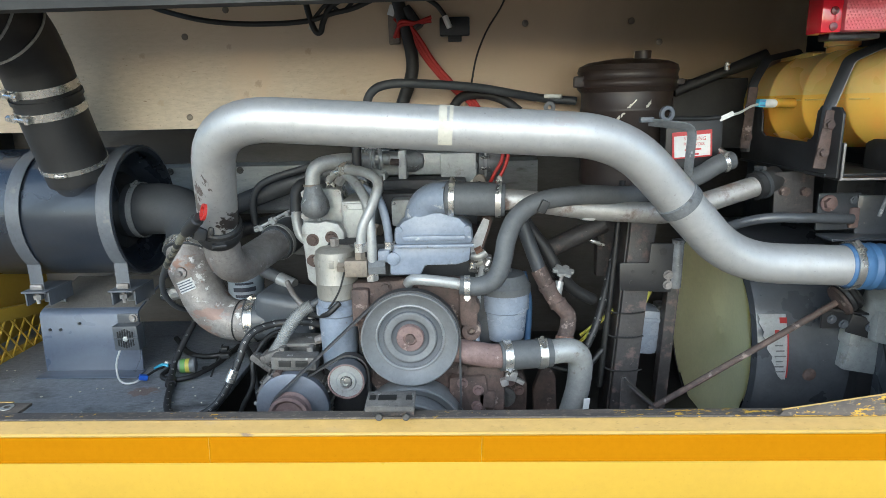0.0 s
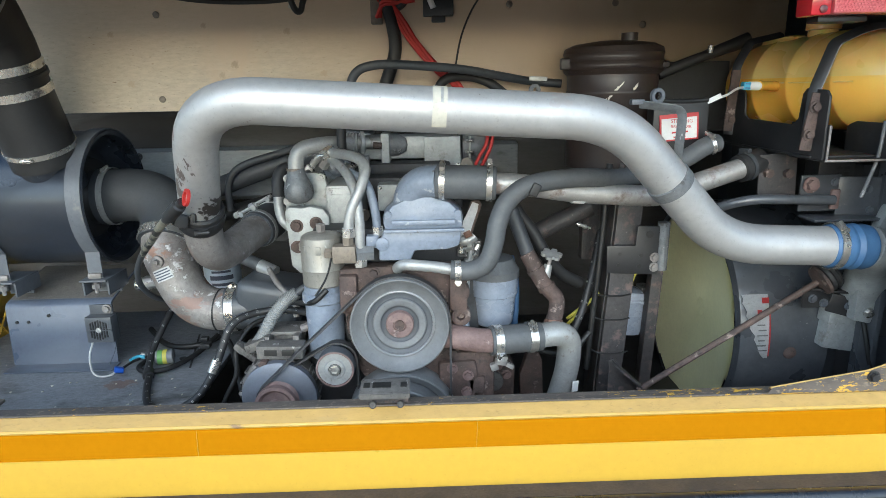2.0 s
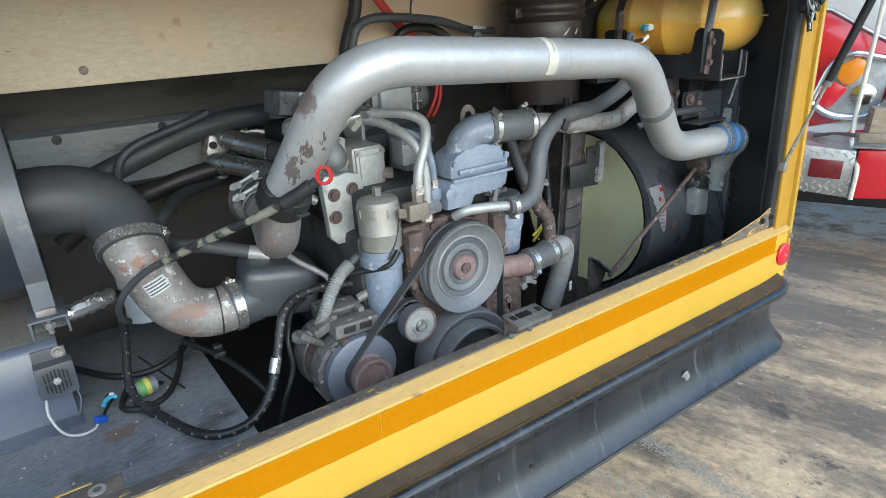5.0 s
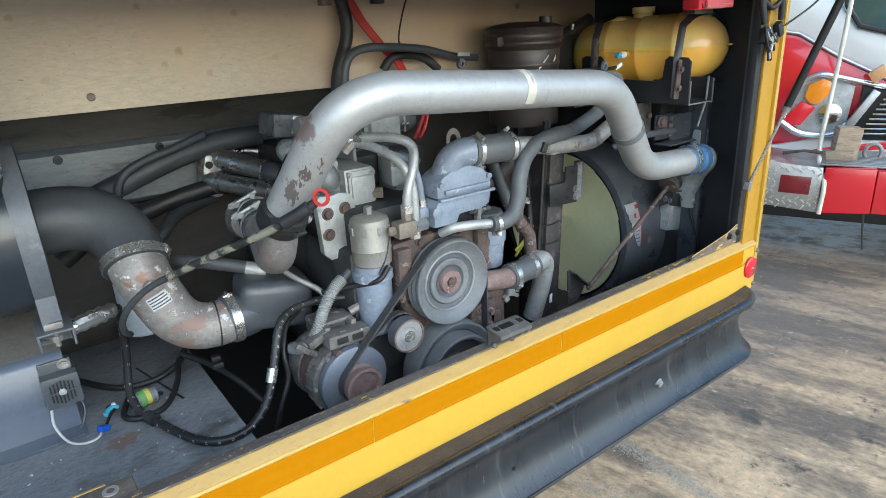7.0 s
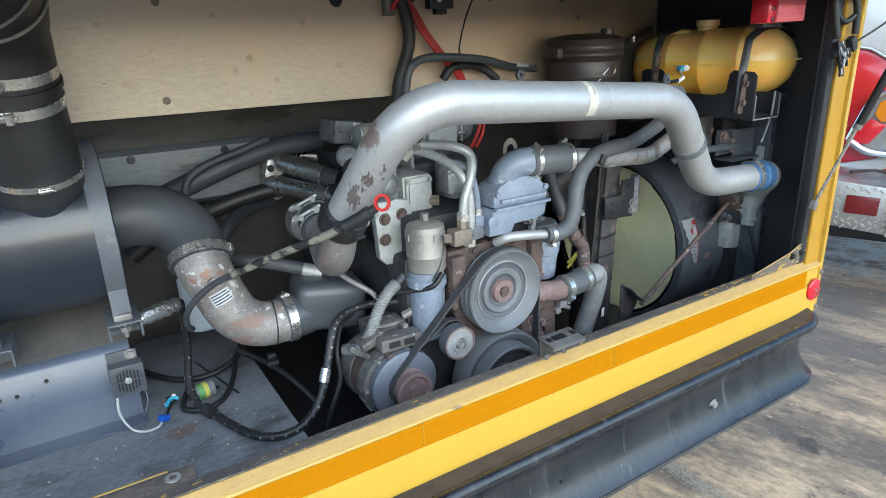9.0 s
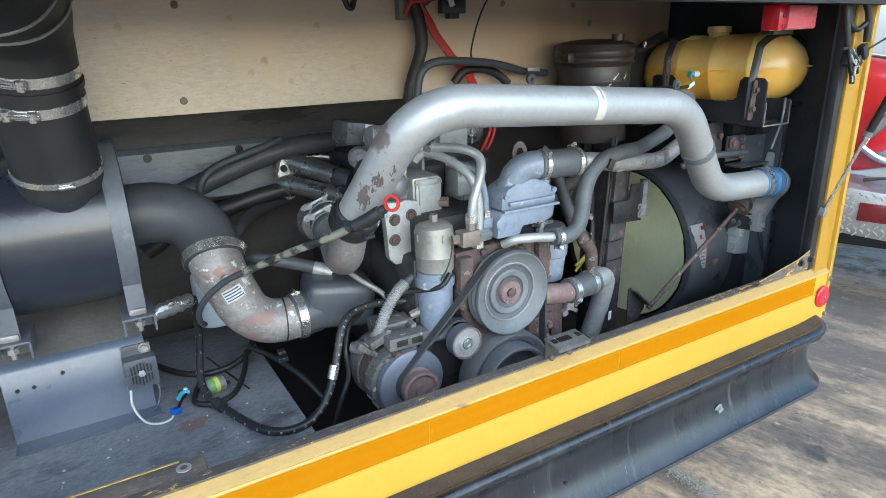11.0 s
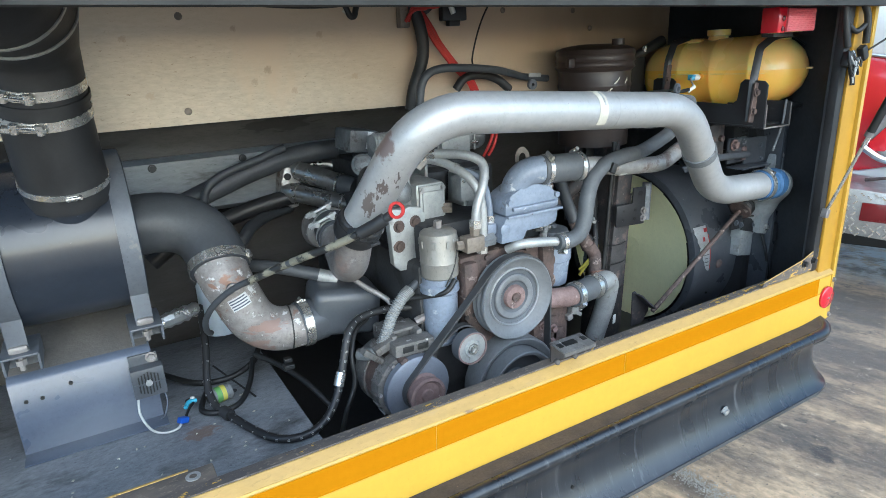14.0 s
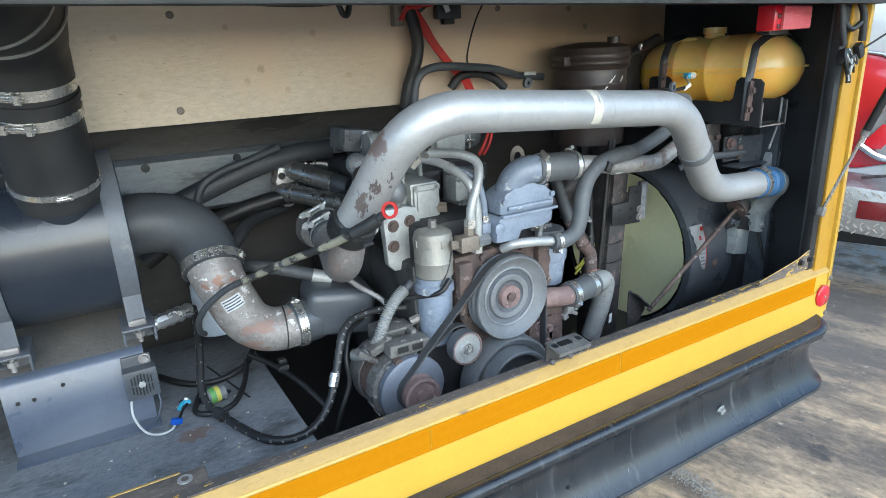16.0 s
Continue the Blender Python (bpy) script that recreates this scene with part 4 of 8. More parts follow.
part("seam", boxes(((-0.845, 1.905, 0.8004), (0.006, 0.28, 0.0016), (0, 0, 14), 0.0)), M["wire"], deck, "open seam between the plates")
rk = random.Random(8)
bm = B()
for k in range(70):
    box(bm, (rk.uniform(-1.6, -0.76), rk.uniform(1.24, 1.85), 0.8012), (rk.uniform(0.002, 0.007), rk.uniform(0.002, 0.005), 0.0022), (rk.uniform(-20, 20), 0, rk.uniform(0, 90)), 0.0)
tagged(part("crumbs", bm, M["tape"], deck, "pale crumbs and paint chips"), kind="stuff")
for x, y in ((-0.80, 1.52), (-0.98, 1.86), (-0.86, 1.84)):
    part("slot", lathe(B(), (x, y, 0.8005), (0, 0, 1), [(0, 0.011), (0.0015, 0.011), (0.0016, 0.0)], 14), M["wire"], deck, "dark hole")

# ---- charge air pipe ----
A1, C1, C2 = V((-0.592, 1.428, 1.340)), V((-0.508, 1.240, 1.610)), V((0.325, 1.262, 1.551))
C3, E1 = V((0.605, 1.352, 1.262)), V((0.868, 1.350, 1.250))
R1 = 0.0455
pipe = thing("charge_air_pipe", (0, 1.26, 1.57), "silver aluminised charge air pipe bridging the engine", "pipe")
P = fillet([A1, C1, C2, C3, E1], [0.13, 0.10, 0.10], 10)
part("pipe", sweep(B(), P, R1, 40), M["pipe"], pipe)
ax = (C3 - C2).normalized()
rg = C2 + (C3 - C2) * 0.48
part("weld_band", lathe(B(), rg - ax * 0.014, ax, [(0, R1), (0.002, R1 + 0.003), (0.026, R1 + 0.003), (0.028, R1)], 32), M["grey"], pipe, "dull grey weld band")
xd = (C2 - C1).normalized()
def on_pipe(x):
    return C1 + (C2 - C1) * ((x - C1.x) / (C2.x - C1.x))
tpp = part("tape_label", patch(on_pipe(-0.034), xd, R1 + 0.0003, 0.028, -10, 132), M["tape"], pipe, "aged cream paper label")
part("print_bar", patch(on_pipe(-0.030), xd, R1 + 0.0012, 0.005, 20, 70, thick=0.0003), M["tube"], tpp)
part("seam", band(B(), on_pipe(0.022), xd, R1 - 0.0004, 0.002, 0.0008, 36), M["pipe"], pipe)

# lower joint of the charge pipe and the turbo elbow
joint = thing("pipe_coupling", A1, "black rubber coupling band under the charge pipe", "coupling")
dn = (A1 - C1).normalized()
part("sleeve", sweep(B(), [A1 - dn * 0.035, A1 - dn * 0.03, A1 + dn * 0.012, A1 + dn * 0.02], [R1 + 0.004, R1 + 0.008, R1 + 0.008, R1 + 0.004], 28), M["rubber"], joint)
clamp(joint, A1 - dn * 0.012, dn, R1 + 0.008, (0.4, -1, 0), 0.014, mat="black")
tel = thing("turbo_elbow", A1, "corroded grey cast elbow below the charge pipe", "elbow")
EL = fillet([A1 + dn * 0.015, V((-0.600, 1.475, 1.215)), V((-0.545, 1.70, 1.245))], [0.09], 10)
part("elbow", sweep(B(), EL, 0.044, 26), M["steel_old"], tel)
tcp = thing("turbo_coupler", (-0.54, 1.73, 1.25), "ribbed black rubber coupler with two band clamps", "hose")
d2 = (EL[-1] - EL[-2]).normalized()
PP = [EL[-1] + d2 * k * 0.009 for k in range(0, 14)]
part("hose", sweep(B(), PP, [0.050 + 0.003 * (k % 2) for k in range(14)], 26), M["hose"], tcp)
tclamp(tcp, PP[2], d2, 0.052, (-0.6, -0.3, 1), 0.014, "worn T-bolt band clamp", "tube")
tclamp(tcp, PP[11], d2, 0.052, (-0.6, -0.3, 1), 0.014, "worn T-bolt band clamp", "tube")

# ---- air cleaner ----
AC = V((-1.30, 1.93, 1.315))
ac = thing("air_cleaner", (-1.30, 1.93, 1.12), "worn gloss black air cleaner canister strapped on its bracket", "air cleaner")
part("canister", lathe(B(), (-1.71, AC.y, AC.z), (1, 0, 0), [(0, 0.10), (0.004, 0.198), (0.02, 0.203), (0.636, 0.203), (0.651, 0.207), (0.676, 0.207), (0.681, 0.202), (0.676, 0.190), (0.640, 0.188), (0.600, 0.15), (0.600, 0.0)], 56), M["blackgloss"], ac)
part("end_boss", lathe(B(), (-1.110, AC.y, AC.z), (1, 0, 0), [(0, 0.125), (0.01, 0.12), (0.014, 0.085), (0.04, 0.072), (0.05, 0.0)], 40), M["rubber"], ac)
for x in (-1.325, -1.053):
    arc = arc_path((x, AC.y, AC.z), (0, -1, 0), (0, 0, 1), 0.206, -42, 200, 30)
    p = [V((x, 1.777, 1.094)), V((x, 1.777, 1.13))] + arc
    bm = B()
    prev = None
    for k0, q in enumerate(p):
        o = V((0, -1, 0)) if k0 < 2 else (q - V((x, AC.y, AC.z))).normalized()
        ring = [bm.verts.new(q + V((sx * 0.021, 0, 0)) + o * h) for sx, h in ((-1, 0), (1, 0), (1, 0.003), (-1, 0.003))]
        if prev:
            for k in range(4):
                bm.faces.new((prev[k], prev[(k + 1) % 4], ring[(k + 1) % 4], ring[k]))
        else:
            bm.faces.new(ring)
        prev = ring
    bm.faces.new(prev[::-1])
    part("strap", bm, M["strap"], ac, "dusty flat steel strap")
    part("foot", boxes(((x, 1.815, 1.092), (0.078, 0.13, 0.006), (0, 0, 0), 0.002), ((x - 0.036, 1.822, 1.068), (0.006, 0.116, 0.046), (0, 0, 0), 0.002), ((x + 0.036, 1.822, 1.068), (0.006, 0.116, 0.046), (0, 0, 0), 0.002), ((x, 1.845, 1.062), (0.07, 0.006, 0.058), (0, 0, 0), 0.0)), M["strap"], ac, "folded steel foot")
    part("weld", boxes(((x, 1.772, 1.104), (0.040, 0.016, 0.018), (0, 0, 0), 0.006)), M["steel_old"], ac, "rusty weld lump")
    bm = cyl(B(), (x, 1.768, 1.052), (x, 1.768, 1.090), 0.006, n=10)
    cyl(bm, (x, 1.768, 1.066), (x, 1.768, 1.080), 0.012, n=6)
    part("foot_bolt", bm, M["steel_old"], ac)
brk = thing("cleaner_bracket", (-1.21, 1.9, 0.80), "dusty blue-black folded sheet bracket on the deck", "bracket")
bm = prism(B(), [(1.815, 0.802), (1.825, 0.99), (1.832, 1.002), (1.845, 1.008), (2.05, 1.062), (2.05, 1.057), (1.847, 1.002), (1.838, 0.997), (1.831, 0.988), (1.821, 0.802)], -1.375, -1.052)
part("front_sheet", bm, M["bracketblue"], brk)
part("dust_layer", prism(B(), [(1.850, 1.0098), (2.045, 1.0612), (2.045, 1.0622), (1.852, 1.0112)], -1.372, -1.056), M["dust"], brk, "brown dust on the top face")
part("foot_flange", boxes(((-1.21, 1.79, 0.8035), (0.33, 0.06, 0.004), (0, 0, 0), 0.001)), M["bracketblue"], brk)
for x, z in ((-1.345, 0.945), (-1.31, 0.945), (-1.245, 0.965)):
    part("hole", cyl(B(), (x, 1.8195, z), (x, 1.83, z), 0.005, n=10), M["wire"], brk)

# inlet hose on top
inl = thing("inlet_hose", (-1.15, 1.80, 1.45), "black rubber inlet hose with steel band clamps", "hose")
part("collar", sweep(B(), [V((-1.152, 1.835, 1.36)), V((-1.154, 1.800, 1.46))], 0.081, 40), M["blackgloss"], inl)
IP = spline([(-1.153, 1.808, 1.440), (-1.156, 1.786, 1.50), (-1.159, 1.756, 1.58), (-1.160, 1.729, 1.655), (-1.159, 1.713, 1.70), (-1.160, 1.682, 1.77), (-1.168, 1.62, 1.835), (-1.19, 1.54, 1.875), (-1.215, 1.45, 1.91), (-1.23, 1.40, 2.02), (-1.23, 1.40, 2.2)], 6)
ir = [0.091, 0.091, 0.090, 0.089, 0.088, 0.090, 0.106, 0.117, 0.118, 0.118, 0.118]
IR = [ir[k // 6] + (ir[min(k // 6 + 1, 10)] - ir[k // 6]) * (k % 6) / 6 for k in range(len(IP))]
part("hose", sweep(B(), IP, IR, 40), M["rubber"], inl)
idir = V((-0.01, -0.36, 1))
part("lip", band(B(), (-1.160, 1.7225, 1.676), idir, 0.090, 0.012, 0.004, 40), M["rubber"], inl)
clamp(inl, V((-1.155, 1.791, 1.484)), idir, 0.0915, (0.1, -1, 0), 0.014)
tclamp(inl, V((-1.160, 1.734, 1.642)), idir, 0.0905, (-0.35, -1, 0), 0.022)
tclamp(inl, V((-1.159, 1.712, 1.703)), idir, 0.0885, (-0.45, -1, 0), 0.022)
for k in (36, 41):
    part("wire_band", band(B(), IP[k], IP[k + 1] - IP[k - 1], IR[k] + 0.001, 0.006, 0.003, 40), M["tube"], inl)

# outlet hose and steel elbow to the turbo
out = thing("outlet_elbow_hose", (-0.95, 1.88, 1.3), "dusty black rubber elbow hose from the air cleaner", "hose")
O1 = V((-1.075, 1.93, 1.315))
OP = fillet([O1, V((-0.845, 1.93, 1.325)), V((-0.846, 1.800, 1.190))], [0.17], 12)
part("hose", sweep(B(), OP, [0.083 - 0.005 * k / (len(OP) - 1) for k in range(len(OP))], 32), M["hose"], out)
part("cuff", sweep(B(), [O1, O1 + V((0.03, 0, 0))], 0.088, 32), M["hose"], out)
clamp(out, O1 + V((0.030, 0, 0)), (1, 0, 0), 0.088, (0, -0.3, 1), 0.018, mat="tube")
dd = (OP[-1] - OP[-2]).normalized()
clamp(out, OP[-1] - dd * 0.016, dd, 0.0785, (0.9, -0.3, 0.2), 0.026)
sel = thing("steel_elbow_pipe", (-0.75, 1.74, 1.05), "corroded mottled steel intake elbow with a data label", "pipe")
SP = fillet([OP[-1] - dd * 0.02, OP[-1] + dd * 0.03 + V((0.006, 0, -0.004)), V((-0.770, 1.768, 0.985)), V((-0.635, 1.755, 0.995))], [0.03, 0.13], 12)
part("pipe", sweep(B(), SP, [0.070 - 0.008 * k / (len(SP) - 1) for k in range(len(SP))], 32), M["elbowsteel"], sel)
qa, qb = SP[9], SP[13].lerp(SP[14], 0.30)
lx = (SP[14] - SP[13]).normalized()
facing = V((-0.15, -0.9, 0.35))
n1 = (facing - lx * facing.dot(lx)).normalized()
part("boss", lathe(B(), qa + n1 * 0.060, n1, [(0, 0.018), (0.012, 0.017), (0.013, 0.008), (0.024, 0.007), (0.025, 0.0)], 18), M["steel_old"], sel)
part("data_label", patch(qb, lx, 0.0695, 0.036, -20, 24, up=n1, thick=0.0006, n=8), M["oldlabel"], sel, "white label with dark print bars")
for k in range(4):
    part("print_bar", patch(qb + lx * (0.012 - 0.008 * k), lx, 0.0702, 0.0035, -18 + 3 * (k % 2), 22, up=n1, thick=0.0004, n=6), M["ink"], sel)
part("tie", band(B(), SP[-3], (SP[-3] - SP[-4]), 0.0635, 0.004, 0.0015, 28), M["wire"], sel, "black cable tie")
itk = thing("intake_box", (-0.54, 1.69, 1.0), "black moulded plastic turbo intake box", "intake box")
bm = B()
box(bm, (-0.525, 1.765, 1.018), (0.20, 0.16, 0.140), (0, 8, -8), 0.032, 3)
part("box", bm, M["plastic"], itk)
part("neck", sweep(B(), [V((-0.665, 1.755, 0.995)), V((-0.60, 1.757, 1.00)), V((-0.57, 1.76, 1.005))], [0.065, 0.065, 0.060], 28), M["plastic"], itk)
clamp(itk, V((-0.648, 1.755, 0.995)), (1, 0, 0.03), 0.0655, (0, 0.1, 1), 0.024)

# ---- engine ----
eng = thing("diesel_engine", (-0.15, 1.75, 0.75), "grey inline diesel engine with rust on its front cover", "engine")
part("block", boxes(((-0.16, 1.95, 0.98), (0.46, 0.86, 0.40), (0, 0, 0), 0.02), ((-0.16, 1.93, 1.22), (0.40, 0.80, 0.12), (0, 0, 0), 0.015)), M["block"], eng)
part("cylinder_head", boxes(((-0.13, 2.06, 1.325), (0.34, 0.58, 0.10), (0, 0, 0), 0.012)), M["block"], eng)
part("oil_pan", boxes(((-0.16, 1.9, 0.73), (0.34, 0.8, 0.14), (0, 0, 0), 0.03)), M["black"], eng)
out_ = [(-0.285, 1.19), (-0.275, 1.03), (-0.25, 0.92), (-0.20, 0.84), (-0.08, 0.84), (-0.02, 0.90), (0.025, 1.05), (0.03, 1.185), (-0.03, 1.195), (-0.20, 1.195)]
part("front_cover", extrude(B(), out_, 0.05, pose(0, 1.47, 0), 0.006), M["rusty"], eng, "rust-brown front cover")
for x, z in ((-0.262, 1.165), (-0.262, 1.12), (-0.258, 1.06), (0.008, 1.165), (0.006, 1.12), (0.004, 1.075), (0.0, 1.03), (-0.20, 1.18), (-0.06, 1.18), (-0.03, 0.93), (-0.005, 0.96)):
    part("cover_bolt", hexbolt(B(), (x, 1.47, z), (0, -1, 0), 0.010, 0.009), M["rusty"], eng)
for x in (-0.263, 0.008):
    part("cover_lug", boxes(((x, 1.462, 1.13), (0.045, 0.03, 0.10), (0, 0, 0), 0.01)), M["rusty"], eng)
for x, z in ((0.012, 1.127), (0.014, 1.064)):
    part("lug_ear", lathe_open(B(), (x, 1.462, z), (0, -1, 0), [(-0.02, 0.010), (-0.02, 0.026), (0.010, 0.024), (0.012, 0.018), (0.010, 0.010)], 20), M["rusty"], eng, "rusty bolt ear with a hole")
part("lower_ear", extrude(B(), [(-0.045, 0.94), (0.05, 0.945), (0.056, 0.90), (0.048, 0.83), (-0.02, 0.83), (-0.045, 0.88)], 0.05, pose(0, 1.45, 0), 0.010), M["rusty"], eng)
for x, z in ((-0.01, 0.925), (0.030, 0.905), (0.026, 0.86)):
    part("cover_bolt", hexbolt(B(), (x, 1.45, z), (0, -1, 0), 0.010, 0.009), M["pink_rust"], eng)
part("side_casting", boxes(((0.045, 1.53, 0.90), (0.11, 0.14, 0.13), (0, 0, 0), 0.014), ((0.05, 1.49, 0.875), (0.05, 0.08, 0.05), (0, 0, 0), 0.01)), M["rusty"], eng)
part("valve_cover", boxes(((-0.12, 2.06, 1.385), (0.26, 0.42, 0.04), (0, 0, 0), 0.014)), M["block"], eng)
for x in (-0.268, -0.245, 0.0, 0.014):
    for z in (1.145, 1.09, 1.04, 0.985):
        part("cover_hole", cyl(B(), (x, 1.4693, z + x * 0.1), (x, 1.475, z + x * 0.1), 0.007, n=10), M["wire"], eng)
for y in (1.76, 1.92, 2.08):
    part("cover_plate", boxes(((-0.245, y, 1.385), (0.012, 0.11, 0.08), (0, 0, 0), 0.006)), M["pale"], eng)
part("front_lid", boxes(((-0.155, 1.63, 1.345), (0.075, 0.06, 0.07), (0, 0, 0), 0.006)), M["pale"], eng, "small pale cover with corner screws")
for x, z in ((-0.185, 1.372), (-0.125, 1.372)):
    part("lid_screw", hexbolt(B(), (x, 1.60, z), (0, -1, 0), 0.005, 0.004, False), M["chrome"], eng)

# upper casting behind the charge pipe
upc = thing("upper_manifold", (-0.1, 1.95, 1.40), "pale grey upper manifold casting with bolted box", "manifold")
part("runner", boxes(((-0.13, 1.97, 1.445), (0.34, 0.09, 0.075), (0, 0, 0), 0.02)), M["pale"], upc)
part("square_flange", boxes(((-0.187, 1.925, 1.445), (0.026, 0.10, 0.095), (0, 0, 0), 0.006)), M["pale"], upc)
part("actuator_box", boxes(((-0.014, 1.93, 1.432), (0.112, 0.05, 0.092), (0, 0, 0), 0.005)), M["pale"], upc, "flat pale grey box")
part("box_base", boxes(((-0.014, 1.925, 1.380), (0.14, 0.05, 0.016), (0, 0, 0), 0.005)), M["rusty"], upc)
for x in (-0.062, 0.034):
    part("bolt", hexbolt(B(), (x, 1.90, 1.385), (0, -1, 0), 0.009, 0.008), M["chrome"], upc)
part("end_drum", lathe(B(), (0.05, 1.97, 1.44), (1, 0, 0), [(0, 0.045), (0.06, 0.045), (0.075, 0.038), (0.078, 0.0)], 26), M["grey"], upc)
for z in (1.462, 1.428):
    part("stud", cyl(B(), (0.058, 1.92, z), (0.084, 1.915, z), 0.005, n=8), M["chrome"], upc)
part("stud_rod", cyl(B(), (0.071, 1.922, 1.40), (0.071, 1.922, 1.475), 0.0035, n=8), M["tube"], upc)
part("bellows", sweep(B(), [V((-0.325 + k * 0.005, 1.90, 1.466)) for k in range(12)], [0.026 + 0.005 * (k % 2) for k in range(12)], 22), M["tube"], upc, "ribbed steel bellows")
part("spindle", cyl(B(), (-0.275, 1.90, 1.466), (-0.185, 1.92, 1.460), 0.019, n=16), M["tube"], upc)
part("oval_flange", lathe(B(), (-0.262, 1.895, 1.466), (1, 0.2, 0), [(0, 0.030), (0.002, 0.034), (0.010, 0.034), (0.012, 0.030)], 20), M["tube"], upc)
part("rust_bolt", cyl(B(), (-0.222, 1.875, 1.458), (-0.196, 1.875, 1.456), 0.010, n=8), M["rusty"], upc)
part("runner_end", lathe(B(), (-0.18, 1.92, 1.455), (1, 0, 0), [(0, 0.036), (0.03, 0.034), (0.055, 0.02), (0.06, 0.0)], 20), M["grey"], upc)

# elbow pipe with cup and bolted plate
egr = thing("breather_pipe", (-0.38, 1.62, 1.36), "grey-tan breather pipe with a rounded cup", "pipe")
part("pipe", sweep(B(), fillet([(-0.265, 1.68, 1.482), (-0.335, 1.63, 1.485), (-0.395, 1.60, 1.475), (-0.402, 1.60, 1.40)], [0.03, 0.05], 8), 0.020, 20), M["tube"], egr)
part("cup", lathe(B(), (-0.400, 1.60, 1.425), (0.08, -0.05, -1), [(0, 0.021), (0.02, 0.026), (0.045, 0.037), (0.065, 0.038), (0.08, 0.030), (0.088, 0.015), (0.09, 0.0)], 26), M["grey"], egr)
part("collar", band(B(), (-0.402, 1.60, 1.425), (0, 0, 1), 0.0205, 0.006, 0.002, 22), M["brass"], egr)
bpl = thing("cover_plate_bolted", (-0.385, 1.64, 1.35), "pale bolted end plate on the engine head", "plate")
part("plate", extrude(B(), [(-0.440, 1.405), (-0.36, 1.41), (-0.335, 1.40), (-0.322, 1.33), (-0.325, 1.30), (-0.446, 1.30)], 0.02, pose(0, 1.645, 0), 0.004), M["pale"], bpl)
for x, z in ((-0.432, 1.395), (-0.345, 1.395), (-0.33, 1.345), (-0.437, 1.335)):
    part("bolt", hexbolt(B(), (x, 1.645, z), (0, -1, 0), 0.0085, 0.008), M["tube"], bpl)
shl = thing("heat_shield", (-0.385, 1.58, 1.16), "pale pressed heat shield with dark bolt recesses", "heat shield")
part("shield", extrude(B(), [(-0.436, 1.315), (-0.425, 1.33), (-0.39, 1.325), (-0.37, 1.33), (-0.335, 1.322), (-0.320, 1.30), (-0.326, 1.165), (-0.342, 1.150), (-0.408, 1.148), (-0.428, 1.170)], 0.03, pose(0, 1.585, 0), 0.008), M["pale"], shl)
for x, z in ((-0.406, 1.279), (-0.355, 1.285), (-0.408, 1.222)):
    part("bolt", lathe(B(), (x, 1.5855, z), (0, -1, 0), [(0, 0.019), (0.001, 0.016), (0.0015, 0.011), (0.007, 0.010), (0.008, 0.0)], 14), M["rusty"], shl)

# oil filter
olf = thing("oil_filter", (-0.33, 1.50, 0.95), "tan-silver and blue-grey oil filter housing", "oil filter")
part("upper_housing", lathe(B(), (-0.330, 1.505, 1.145), (0, 0, 1), [(0, 0.048), (0.004, 0.052), (0.040, 0.0525), (0.044, 0.054), (0.048, 0.0525), (0.108, 0.053), (0.124, 0.050), (0.130, 0.042), (0.133, 0.022), (0.134, 0.0)], 36), M["filtertan"], olf)
part("lower_housing", lathe(B(), (-0.333, 1.505, 0.945), (0, 0, 1), [(0, 0.034), (0.012, 0.045), (0.13, 0.049), (0.155, 0.049), (0.16, 0.055), (0.178, 0.055), (0.184, 0.049), (0.2, 0.048)], 36), M["bluegrey"], olf)
part("cap_bolt", cyl(B(), (-0.33, 1.505, 1.28), (-0.33, 1.505, 1.30), 0.012, n=6), M["steel_old"], olf)
for k in range(8):
    a = radians(45 * k)
    part("lug", boxes(((-0.33 + 0.052 * math.sin(a), 1.505 - 0.052 * math.cos(a), 1.243), (0.014, 0.008, 0.020), (0, 0, math.degrees(a)), 0.002)), M["filtertan"], olf)
wm = fillet([(-0.30, 1.46, 1.225), (-0.315, 1.455, 1.17), (-0.345, 1.45, 1.13)], 0.03, 6)
solid("sensor_wire", sweep(B(), wm, 0.0025, 8), M["wire"], (-0.31, 1.46, 1.17), "thin dark sensor wire on the oil filter", "wire")

# grey pump box between filter and housing
pmp = thing("pump_body", (-0.30, 1.66, 1.25), "pale grey pump body behind the oil filter", "pump")
part("body", boxes(((-0.285, 1.70, 1.318), (0.095, 0.17, 0.122), (0, 0, 0), 0.014), ((-0.285, 1.69, 1.245), (0.085, 0.15, 0.03), (0, 0, 0), 0.008)), M["pale"], pmp)
part("raised_lid", boxes(((-0.283, 1.613, 1.318), (0.082, 0.008, 0.108), (0, 0, 0), 0.003), ((-0.283, 1.608, 1.314), (0.066, 0.008, 0.086), (0, 0, 0), 0.004)), M["pale"], pmp)
for x, z in ((-0.318, 1.362), (-0.249, 1.362)):
    part("lid_bolt", hexbolt(B(), (x, 1.609, z), (0, -1, 0), 0.006, 0.005), M["tube"], pmp)
part("fitting", cyl(B(), (-0.255, 1.62, 1.30), (-0.225, 1.60, 1.30), 0.016, n=6), M["brass"], pmp)

rcv = thing("rear_cover_box", (-0.10, 1.70, 1.27), "pale green-grey cover box with corner bolts", "cover")
part("box", boxes(((-0.100, 1.71, 1.322), (0.088, 0.10, 0.105), (0, 3, 0), 0.008)), M["pale"], rcv)
part("lid", boxes(((-0.100, 1.656, 1.322), (0.074, 0.008, 0.092), (0, 3, 0), 0.004)), M["pale"], rcv)
